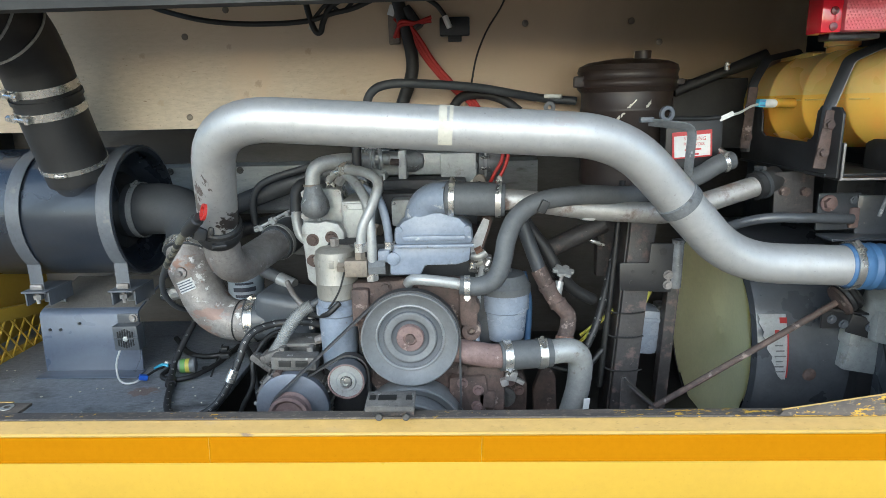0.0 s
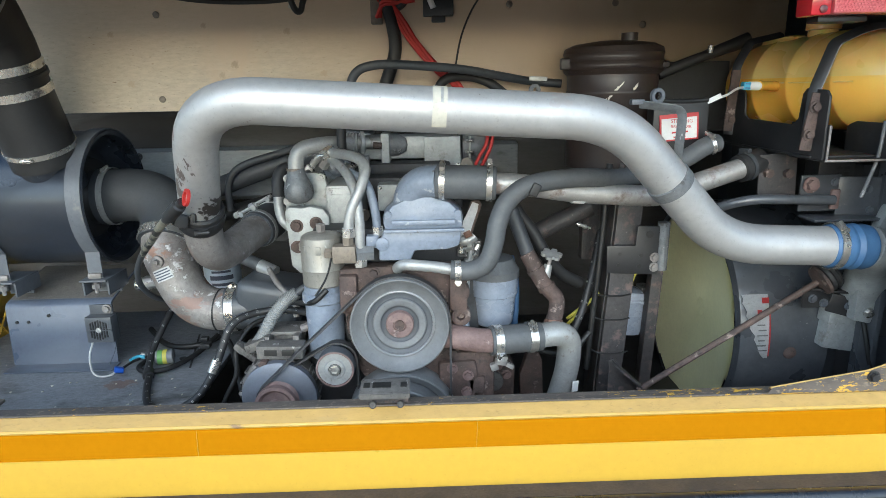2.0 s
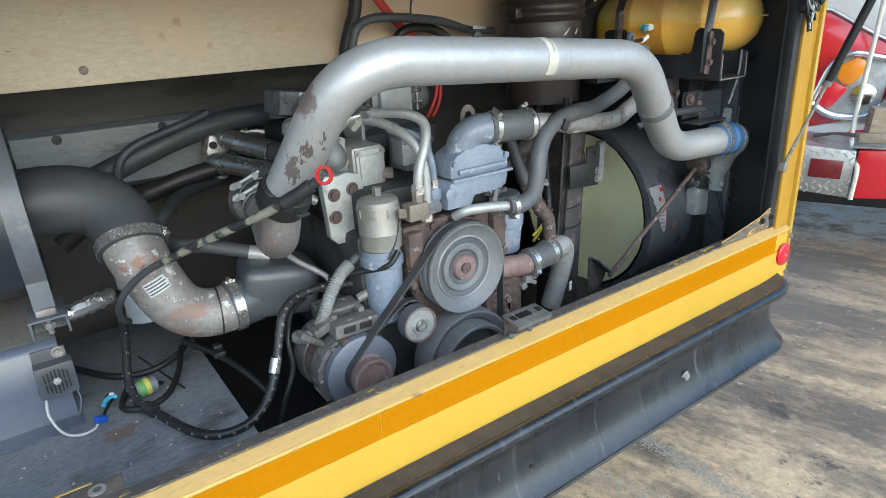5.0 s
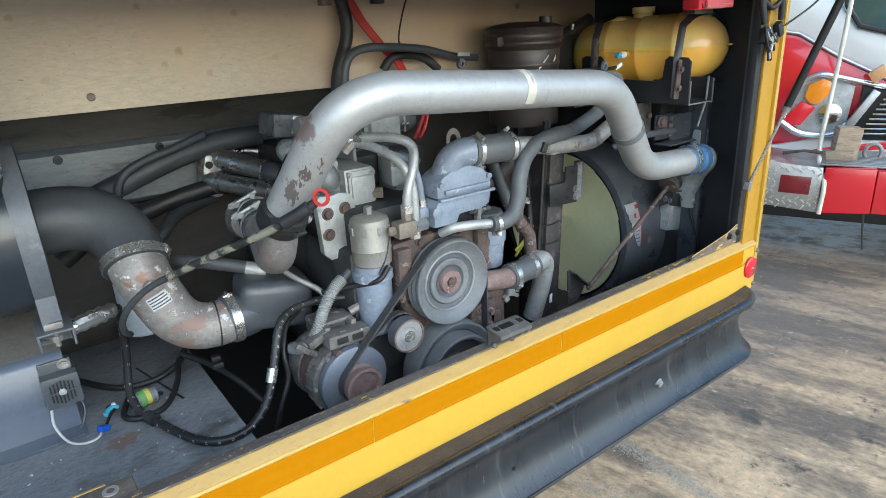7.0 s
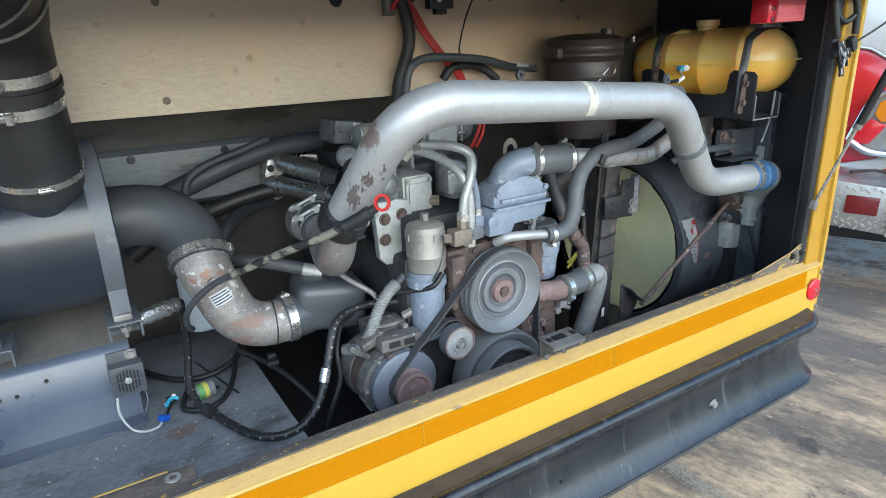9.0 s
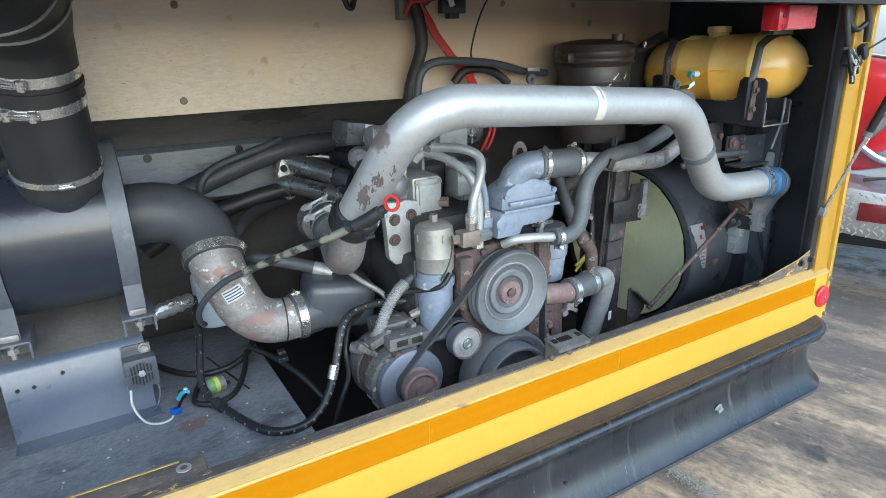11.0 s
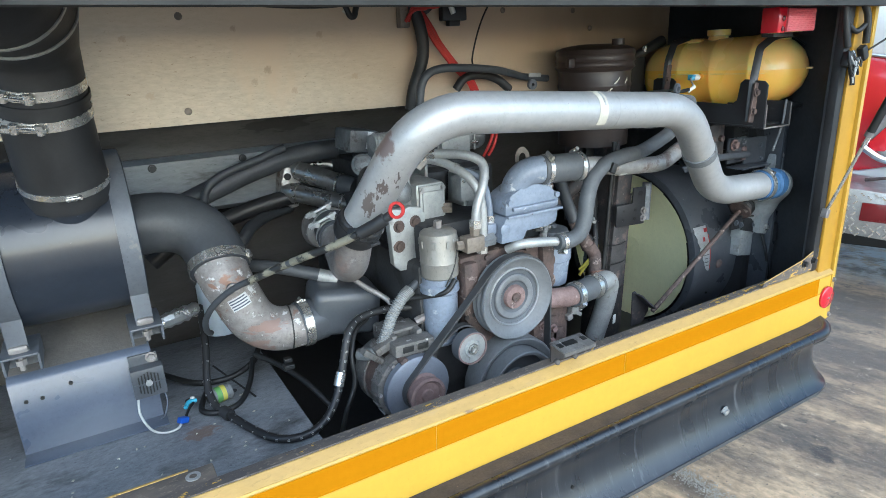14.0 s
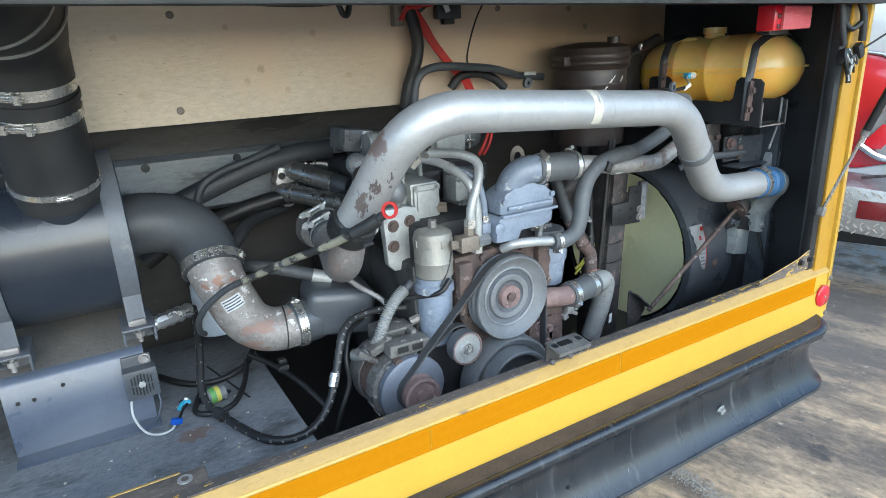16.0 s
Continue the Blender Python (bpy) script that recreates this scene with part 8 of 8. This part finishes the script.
cable("dark_line", [(-0.765, 1.94, 0.85), (-0.71, 1.86, 0.83), (-0.66, 1.75, 0.80), (-0.62, 1.66, 0.75)], 0.009, "wire", "black cable over the deck edge")
cc = thing("clip_cluster", (-0.70, 1.69, 0.915), "black cable clip under the steel elbow", "clip")
part("clip", boxes(((-0.725, 1.695, 0.925), (0.022, 0.02, 0.012), (0, 0, 0), 0.003), ((-0.725, 1.695, 0.905), (0.03, 0.024, 0.014), (0, 0, 0), 0.003)), M["wire"], cc)

# buzzer and loose wiring on the deck
bz = thing("buzzer", (-1.075, 1.80, 0.88), "small grey-black reversing buzzer with a slotted grille", "buzzer")
part("case", boxes(((-1.072, 1.797, 0.93), (0.080, 0.045, 0.082), (0, 0, 0), 0.005)), M["plastic"], bz)
part("hanger", boxes(((-1.075, 1.812, 0.985), (0.07, 0.008, 0.03), (0, 0, 0), 0.003)), M["plastic"], bz)
part("hanger_bolt", hexbolt(B(), (-1.055, 1.806, 0.988), (0, -1, 0), 0.010, 0.008), M["steel_old"], bz)
for k in range(7):
    h = 0.064 - abs(k - 3) * 0.006
    part("slot", boxes(((-1.072 + (k - 3) * 0.0078, 1.7738, 0.93), (0.0035, 0.003, h), (0, 0, 0), 0.0)), M["wire"], bz)
part("grille_bar", boxes(((-1.072, 1.7735, 0.93), (0.076, 0.004, 0.004), (0, 0, 0), 0.001)), M["plastic"], bz)
part("centre", lathe(B(), (-1.072, 1.775, 0.93), (0, -1, 0), [(0, 0.010), (0.004, 0.008), (0.006, 0.0)], 18), M["tube"], bz)
cable("white_lead", [(-1.105, 1.79, 0.887), (-1.108, 1.765, 0.85), (-1.09, 1.735, 0.815), (-1.06, 1.715, 0.806), (-1.03, 1.715, 0.808), (-1.018, 1.73, 0.812)], 0.0032, "whitewire", "thin white lead looped on the deck", "wire", 8)
cable("grey_lead", [(-1.04, 1.79, 0.887), (-1.038, 1.78, 0.86), (-1.05, 1.77, 0.83), (-1.06, 1.78, 0.815)], 0.002, "bluishblack", "thin grey lead under the buzzer", "wire", 8)
cn = thing("blue_connector", (-1.015, 1.735, 0.806), "blue plug with short loose wires", "connector")
part("plug", boxes(((-1.012, 1.738, 0.815), (0.026, 0.018, 0.016), (0, 20, 30), 0.003)), M["bluewire"], cn)
part("wires", sweep(B(), spline([(-1.005, 1.745, 0.816), (-0.99, 1.775, 0.822), (-0.975, 1.80, 0.822)], 5), 0.004, 8), M["wire"], cn)
part("pale_tip", sweep(B(), spline([(-0.998, 1.785, 0.822), (-0.985, 1.805, 0.826), (-0.965, 1.81, 0.822)], 5), 0.006, 8), M["skyblue"], cn, "pale blue wire ends")
part("cap", lathe(B(), (-0.975, 1.815, 0.825), (0.4, 0.3, 1), [(0, 0.007), (0.008, 0.006), (0.010, 0.0)], 10), M["white"], cn)
gl = thing("inline_filter", (-0.90, 1.775, 0.80), "clear inline filter with green and yellow label", "filter")
part("body", cyl(B(), (-0.922, 1.795, 0.826), (-0.872, 1.805, 0.826), 0.022, n=20), M["grey"], gl)
part("green_band", band(B(), (-0.909, 1.7975, 0.826), (1, 0.2, 0), 0.0222, 0.014, 0.0008, 22), M["green"], gl)
part("yellow_band", band(B(), (-0.895, 1.800, 0.826), (1, 0.2, 0), 0.0222, 0.012, 0.0008, 22), M["yellowwire"], gl)
part("end_ring", band(B(), (-0.877, 1.804, 0.826), (1, 0.2, 0), 0.0222, 0.005, 0.002, 22), M["pulley"], gl)

# yellow wires near the post
for k in range(2):
    cable("yellow_wire", [(0.33, 1.66, 0.97 - 0.02 * k), (0.36, 1.65, 1.0 - 0.01 * k), (0.40, 1.655, 1.03), (0.45, 1.68, 1.06), (0.50, 1.70, 1.10)], 0.005, "yellowwire", "yellow wire by the frame post", "wire", 8, group="yellow wires")
cable("yellow_wire", [(0.50, 1.70, 1.01), (0.512, 1.70, 1.037), (0.533, 1.70, 1.088), (0.545, 1.705, 1.13)], 0.006, "yellowwire", "yellow wire behind the post bracket", "wire", 8, group="yellow wires")
cable("post_cable", [(0.415, 1.60, 1.42), (0.405, 1.60, 1.25), (0.395, 1.60, 1.10), (0.385, 1.60, 0.98), (0.375, 1.60, 0.84)], 0.008, "wire", "black cable tied along the frame post")
for z in (1.06, 0.99, 0.89):
    solid("cable_tie", sweep(B(), spline([(0.385, 1.595, z + 0.01), (0.41, 1.592, z), (0.46, 1.594, z - 0.003), (0.49, 1.60, z)], 4), 0.0025, 6), M["wire"], (0.43, 1.595, z), "black cable tie round the frame post", "cable tie", "cable ties")
cable("rear_hose", [(0.150, 1.61, 1.36), (0.167, 1.60, 1.311), (0.217, 1.60, 1.242), (0.256, 1.60, 1.174), (0.30, 1.62, 1.12), (0.36, 1.65, 1.08)], 0.0165, "rubber", "black hose slanting behind the fuel filter", "hose", 14)
cable("rear_hose", [(0.135, 1.57, 1.37), (0.151, 1.56, 1.319), (0.175, 1.555, 1.252), (0.200, 1.545, 1.185)], 0.0185, "hose", "dusty hose above the fuel filter", "hose", 14)
cable("rear_pipe", [(0.20, 1.72, 1.185), (0.266, 1.72, 1.222), (0.353, 1.72, 1.262), (0.40, 1.72, 1.285)], 0.026, "post", "corroded pipe end in the shadow", "pipe", 14)
solid("spring_clip", sweep(B(), [V((0.355, 1.69, 1.243)) + V((0.008 * k, 0, -0.003 * k)) for k in range(6)], [0.005, 0.007, 0.005, 0.007, 0.005, 0.006], 10), M["chrome"], (0.37, 1.69, 1.24), "small bright spring clip", "clip")
cable("blue_hose_low", [(0.165, 1.66, 1.16), (0.180, 1.66, 1.08), (0.178, 1.65, 1.00), (0.17, 1.63, 0.93)], 0.010, "bluehose", "blue hose in the shadow", "hose", 12)
cable("low_loop", [(0.17, 1.60, 0.96), (0.24, 1.58, 0.91), (0.32, 1.58, 0.90), (0.38, 1.60, 0.95)], 0.009, "wire", "black cable loop under the hose")

# metal plate behind the sill
ml = thing("sill_latch", (-0.163, 1.195, 0.975), "dusty steel latch plate behind the sill", "latch")
part("plate", boxes(((-0.158, 1.162, 1.027), (0.102, 0.056, 0.005), (6, 0, 0), 0.002)), M["altgrey"], ml)
part("front_lip", boxes(((-0.158, 1.1345, 1.020), (0.102, 0.005, 0.011), (0, 0, 0), 0.002)), M["dust"], ml, "worn front lip")
part("leg", boxes(((-0.158, 1.190, 1.001), (0.090, 0.005, 0.050), (0, 0, 0), 0.001)), M["post"], ml)
for x in (-0.196, -0.120):
    part("end_hole", boxes(((x, 1.164, 1.0305), (0.013, 0.016, 0.002), (6, 0, 0), 0.0)), M["wire"], ml)
part("slot", boxes(((-0.165, 1.164, 1.0305), (0.038, 0.018, 0.002), (6, 0, 0), 0.0)), M["wire"], ml)

# yellow crate of expanded mesh seen through the hatch
yc = thing("yellow_mesh_guard", (-1.6, 1.85, 0.78), "yellow expanded mesh guard beside the deck", "guard")
part("frame", boxes(((-1.58, 1.80, 0.985), (0.03, 0.75, 0.045), (-10, 0, 0), 0.005), ((-1.60, 1.80, 0.80), (0.03, 0.75, 0.03), (0, 0, 0), 0.005)), M["yellow"], yc)
for k in range(12):
    for s in (1, -1):
        y = 1.50 + 0.055 * k
        part("strand", cyl(B(), (-1.585, y, 0.80), (-1.575, y + s * 0.12, 0.97), 0.0035, n=6), M["yellow"], yc)
part("back_panel", boxes(((-1.72, 1.95, 0.98), (0.03, 0.8, 0.35), (0, 0, 0), 0.01)), M["yellow"], yc)
solid("green_sleeve", sweep(B(), spline([(-1.64, 1.72, 0.80), (-1.63, 1.73, 0.88), (-1.64, 1.74, 0.95)], 5), 0.016, 12), M["green"], (-1.64, 1.72, 0.80), "green plastic sleeve behind the mesh", "sleeve")

# ---- gas strut, hanging rods, loom at the corner ----
gs = thing("gas_strut", (0.90, 1.18, 1.15), "black gas strut with a thin steel rod", "gas strut")
S0 = V((0.915, 1.156, 1.180))
SD = V((0.0, -0.090, 0.260)).normalized()
part("rod", cyl(B(), S0, S0 + SD * 0.275, 0.005, n=10), M["chrome"], gs)
part("cylinder", cyl(B(), S0 + SD * 0.275, S0 + SD * 0.75, 0.0115, n=14), M["wire"], gs)
part("end_fitting", boxes(((*S0,), (0.02, 0.02, 0.03), (0, 20, 0), 0.004)), M["steel_old"], gs)
part("collar", cyl(B(), S0 + SD * 0.268, S0 + SD * 0.284, 0.0125, n=14), M["steel_old"], gs)
lm = thing("corner_loom", (0.93, 1.17, 1.66), "black wiring plugs hanging at the body corner", "wiring loom")
part("plug", boxes(((0.915, 1.16, 1.655), (0.032, 0.024, 0.045), (0, 15, 0), 0.006)), M["wire"], lm)
part("plug", boxes(((0.975, 1.15, 1.672), (0.026, 0.022, 0.045), (0, -30, 0), 0.006)), M["wire"], lm)
part("cable", sweep(B(), spline([(0.87, 1.17, 1.84), (0.885, 1.165, 1.76), (0.905, 1.16, 1.69)], 6), 0.010, 10), M["wire"], lm)
part("cable", sweep(B(), spline([(0.93, 1.16, 1.84), (0.97, 1.15, 1.78), (0.985, 1.15, 1.70)], 6), 0.010, 10), M["wire"], lm)
part("cable", sweep(B(), spline([(0.90, 1.17, 1.76), (0.94, 1.16, 1.735), (0.98, 1.15, 1.76)], 6), 0.008, 10), M["wire"], lm)
for k in range(9):
    rs = random.Random(k)
    part("strand", sweep(B(), spline([(0.905 + rs.uniform(-0.01, 0.03), 1.155, 1.68), (0.915 + rs.uniform(-0.02, 0.03), 1.145, 1.648 + rs.uniform(-0.012, 0.012)), (0.94 + rs.uniform(-0.02, 0.03), 1.145, 1.625 + rs.uniform(-0.02, 0.02)), (0.955 + rs.uniform(-0.02, 0.02), 1.15, 1.66)], 4), 0.0032, 6), M["wire" if k % 3 else "tube"], lm)
for k in range(3):
    part("strand", sweep(B(), spline([(0.92 + 0.012 * k, 1.155, 1.63), (0.93 + 0.008 * k, 1.15, 1.60), (0.935 + 0.008 * k, 1.15, 1.58 + 0.006 * (k % 2))], 4), 0.0035, 6), M["whitewire" if k % 2 else "wire"], lm)
part("cable_out", sweep(B(), spline([(0.985, 1.14, 1.68), (1.05, 1.10, 1.73), (1.10, 1.06, 1.79)], 5), 0.003, 8), M["wire"], lm)

# ---- fire engine in the yard ----
TN, TU = V((0.92, 0.39, 0)).normalized(), V((0.39, -0.92, 0)).normalized()
TP = V((3.1, 1.72, 0))
def tp(u, z, d=0.0):
    return TP + TU * u + TN * d + V((0, 0, z))
TM = Matrix(((TU.x, TN.x, 0, TP.x), (TU.y, TN.y, 0, TP.y), (0, 0, 1, 0), (0, 0, 0, 1)))
def tbox(*items):
    bm = boxes(*items)
    bmesh.ops.transform(bm, matrix=TM, verts=bm.verts)
    return bm
def tout(outline, d, depth, bevel=0.006):
    return extrude(B(), outline, depth, TM @ pose(0, d, 0), bevel)
fe = thing("fire_engine", tp(0.6, 0, 1.5), "red and white fire engine with a chrome grille", "fire engine")
part("front_bumper", tout([(-0.05, 0.50), (0.22, 0.52), (0.22, 0.80), (-0.05, 0.79)], 0.0, 0.55, 0.008), M["truckred"], fe)
part("bumper_corner", tbox(((0.735, 0.33, 0.655), (1.1, 0.50, 0.272), (0, 0, 8), 0.01)), M["truckred"], fe)
side = part("tread_panel", tout([(-0.62, 0.55), (-0.06, 0.50), (-0.06, 0.79), (-0.62, 0.84)], 0.005, 0.5, 0.004), M["tread"], fe, "bright tread plate")
for i in range(15):
    for j in range(8):
        u, z = -0.58 + i * 0.036, 0.53 + j * 0.036 + (0.02 if i % 2 else 0)
        if -0.31 < u < -0.10 and 0.59 < z < 0.76 or z > 0.80:
            continue
        part("tread_lug", tbox(((u, 0.002, z), (0.030, 0.004, 0.009), (0, 45 if (i + j) % 2 else -45, 0), 0.0)), M["chrome"], side)
part("side_lens", tbox(((-0.205, 0.0, 0.675), (0.175, 0.02, 0.115), (0, 2, 0), 0.006)), M["darkredlens"], side, "dark red rectangular lens")
part("bumper_top", tbox(((0.35, 0.30, 0.805), (0.85, 0.5, 0.012), (0, 0, 0), 0.003)), M["tread"], fe, "ribbed bright bumper top")
for k in range(12):
    part("top_rib", tbox(((0.35, 0.08 + k * 0.04, 0.814), (0.8, 0.012, 0.006), (0, 0, 0), 0.002)), M["tread"], fe)
part("body_low", tout([(-1.3, 0.66), (1.5, 0.66), (1.5, 0.94), (-0.09, 0.90), (-0.36, 0.83), (-1.3, 0.80)], 0.55, 1.5, 0.02), M["truckwhite"], fe)
part("stripe_low", tout([(-1.3, 0.70), (-0.36, 0.735), (-0.08, 0.82), (0.4, 0.90), (0.4, 0.84), (-0.08, 0.79), (-1.3, 0.66)], 0.545, 0.02, 0.002), M["truckred"], fe)
part("body_mid", tout([(-1.3, 0.80), (-0.36, 0.83), (0.5, 0.90), (1.5, 0.9), (1.5, 1.24), (0.27, 1.26), (-0.05, 1.42), (-0.31, 1.58), (-1.3, 1.75)], 0.57, 1.4, 0.03), M["truckred"], fe)
part("hood", tout([(-1.3, 1.75), (-0.31, 1.58), (-0.05, 1.42), (0.27, 1.27), (1.5, 1.25), (1.5, 1.55), (0.25, 1.55), (0.02, 1.62), (-0.08, 1.75), (-0.2, 2.3), (-1.3, 2.4)], 0.60, 1.3, 0.03), M["truckwhite"], fe)
part("beltline", sweep(B(), [tp(-1.3, 1.76, 0.565), tp(-0.31, 1.585, 0.565), tp(-0.05, 1.425, 0.565), tp(0.27, 1.265, 0.565), tp(1.4, 1.25, 0.565)], 0.012, 8), M["tread"], fe)
ws = part("windscreen", tout([(0.03, 1.62), (0.25, 1.56), (1.5, 1.55), (1.5, 2.3), (-0.12, 2.3), (-0.06, 1.75)], 0.585, 0.05, 0.004), M["glass"], fe, "dark green windscreen")
part("screen_seal", sweep(B(), [tp(-0.12, 2.3, 0.58), tp(-0.06, 1.75, 0.58), tp(0.03, 1.62, 0.58), tp(0.25, 1.56, 0.58), tp(1.4, 1.55, 0.58)], 0.018, 8), M["wire"], ws)
bz2 = part("headlight_bezel", sweep(B(), fillet([tp(-0.35, 1.0, 0.52), tp(-0.27, 1.25, 0.52), tp(-0.17, 1.33, 0.52), tp(0.0, 1.29, 0.52), tp(0.30, 1.22, 0.52), tp(1.3, 1.2, 0.52)], 0.08, 5), 0.020, 10), M["mirror"], fe, "chrome headlight surround")
part("bezel_bottom", sweep(B(), fillet([tp(-0.35, 1.0, 0.52), tp(-0.24, 0.92, 0.52), tp(-0.09, 0.91, 0.52), tp(0.02, 0.94, 0.52), tp(0.05, 1.0, 0.52)], 0.06, 5), 0.026, 10), M["mirror"], bz2)
part("light_recess", tout([(-0.33, 1.01), (-0.25, 1.24), (-0.16, 1.31), (0.0, 1.27), (0.06, 1.24), (0.04, 0.96), (-0.08, 0.93), (-0.23, 0.94)], 0.545, 0.03, 0.004), M["tube"], bz2)
part("amber_lens", tout([(-0.225, 1.17), (-0.21, 1.25), (-0.13, 1.295), (-0.075, 1.27), (-0.07, 1.21), (-0.14, 1.12), (-0.19, 1.125)], 0.515, 0.03, 0.008), M["amberlens"], bz2, "amber turn lens")
part("red_lens", tout([(-0.325, 1.03), (-0.24, 1.145), (-0.15, 1.10), (-0.23, 0.975), (-0.31, 0.98)], 0.515, 0.03, 0.008), M["redlens"], bz2, "red lens")
part("lamp_glass", lathe(B(), tp(-0.06, 1.06, 0.54), -TN, [(0, 0.07), (0.02, 0.068), (0.03, 0.04), (0.033, 0.0)], 24), M["mirror"], bz2)
part("grille_edge", tbox(((0.09, 0.50, 1.05), (0.05, 0.06, 0.38), (0, 28, 0), 0.008)), M["tread"], fe)
for k in range(9):
    z = 0.94 + k * 0.032
    part("grille_bar", tbox(((0.72 + 0.014 * k, 0.50, z), (1.2, 0.05, 0.014), (0, 0, 0), 0.004)), M["mirror"], fe)
part("grille_back", tbox(((0.75, 0.54, 1.07), (1.3, 0.03, 0.36), (0, 0, 0), 0.004)), M["wire"], fe)
part("marker_lamp", tbox(((0.17, 0.47, 1.325), (0.10, 0.06, 0.075), (0, -38, 0), 0.006)), M["tanlens"], fe, "small faded amber marker lamp")
part("handle_tube", sweep(B(), fillet([tp(-0.04, 2.1, 0.25), tp(-0.06, 1.5, 0.25), tp(-0.095, 0.92, 0.25), tp(-0.09, 0.80, 0.15), tp(-0.04, 0.70, -0.02), tp(-0.05, 0.50, -0.02)], [0.1, 0.1, 0.06, 0.06], 5), 0.0135, 12), M["tape"], fe, "cream upright tube")
part("tow_eye", sweep(B(), [tp(0.195 + 0.045 * math.cos(radians(a)), 0.87 + 0.05 * math.sin(radians(a)), 0.2) for a in range(-40, 221, 20)], 0.012, 10), M["steel_old"], fe)
part("pivot_arm", sweep(B(), [tp(-0.30, 0.83, 0.25), tp(-0.18, 0.86, 0.2), tp(-0.06, 0.86, 0.15)], [0.012, 0.009, 0.012], 10), M["rusty"], fe)
part("wood_block", tbox(((0.045, 0.24, 0.915), (0.135, 0.12, 0.205), (0, 4, 12), 0.008), ((0.02, 0.17, 0.845), (0.15, 0.05, 0.06), (0, -3, -6), 0.006)), M["wood"], fe, "weathered wooden chock block")
part("trailing_wire", sweep(B(), [tp(0.19, 0.52, 0.02), tp(0.20, 0.40, 0.0), tp(0.215, 0.29, -0.02)], 0.006, 6), M["wire"], fe)
part("under_body", tbox(((0.3, 0.9, 0.42), (1.8, 0.5, 0.3), (0, 0, 0), 0.02)), M["wire"], fe)
for u in (-0.9, 1.2):
    wh = part("wheel", lathe(B(), tp(u, 0.5, 1.3), TU, [(-0.14, 0.3), (-0.13, 0.48), (-0.09, 0.50), (0.09, 0.50), (0.13, 0.48), (0.14, 0.3), (0.10, 0.25), (0.10, 0.0)], 36), M["rubber"], fe)

# gravel scattered by the bumper
rnd = random.Random(5)
pts_, tri_, n0 = [], [], 0
GA, GB, GC, GD = (0.805, 1.56), (0.79, 0.98), (0.47, 1.55), (0.55, 1.22)
for k in range(2600):
    t = rnd.random()
    w = rnd.gauss(0, 0.028)
    if k % 4:
        x, y = GA[0] + (GB[0] - GA[0]) * t + w, GA[1] + (GB[1] - GA[1]) * t + w * 0.5
    else:
        x, y = GC[0] + (GD[0] - GC[0]) * t + w, GC[1] + (GD[1] - GC[1]) * t + w * 0.5
    s = rnd.uniform(0.0014, 0.0048)
    m = pose(x, y, s * 0.4, rnd.uniform(0, 90), rnd.uniform(0, 90), rnd.uniform(0, 180))
    e = rnd.uniform(0.5, 1)
    vs = [m @ V(q) for q in ((s, 0, 0), (-s, 0, 0), (0, s * e, 0), (0, -s * e, 0), (0, 0, s * 0.7), (0, 0, -s * 0.7))]
    for i, j, q in ((0, 2, 4), (2, 1, 4), (1, 3, 4), (3, 0, 4), (2, 0, 5), (1, 2, 5), (3, 1, 5), (0, 3, 5)):
        tri_.append((n0 + i, n0 + j, n0 + q))
    pts_.extend(vs)
    n0 += 6
me_ = bpy.data.meshes.new("gravel")
me_.from_pydata([v - V((0.8, 1.4, 0)) for v in pts_], [], tri_)
me_.materials.append(M["gravel"])
gv = new("gravel", me_)
gv.location = (0.8, 1.4, 0)
tagged(gv, "loose pale gravel chips on the concrete", "gravel", kind="stuff")
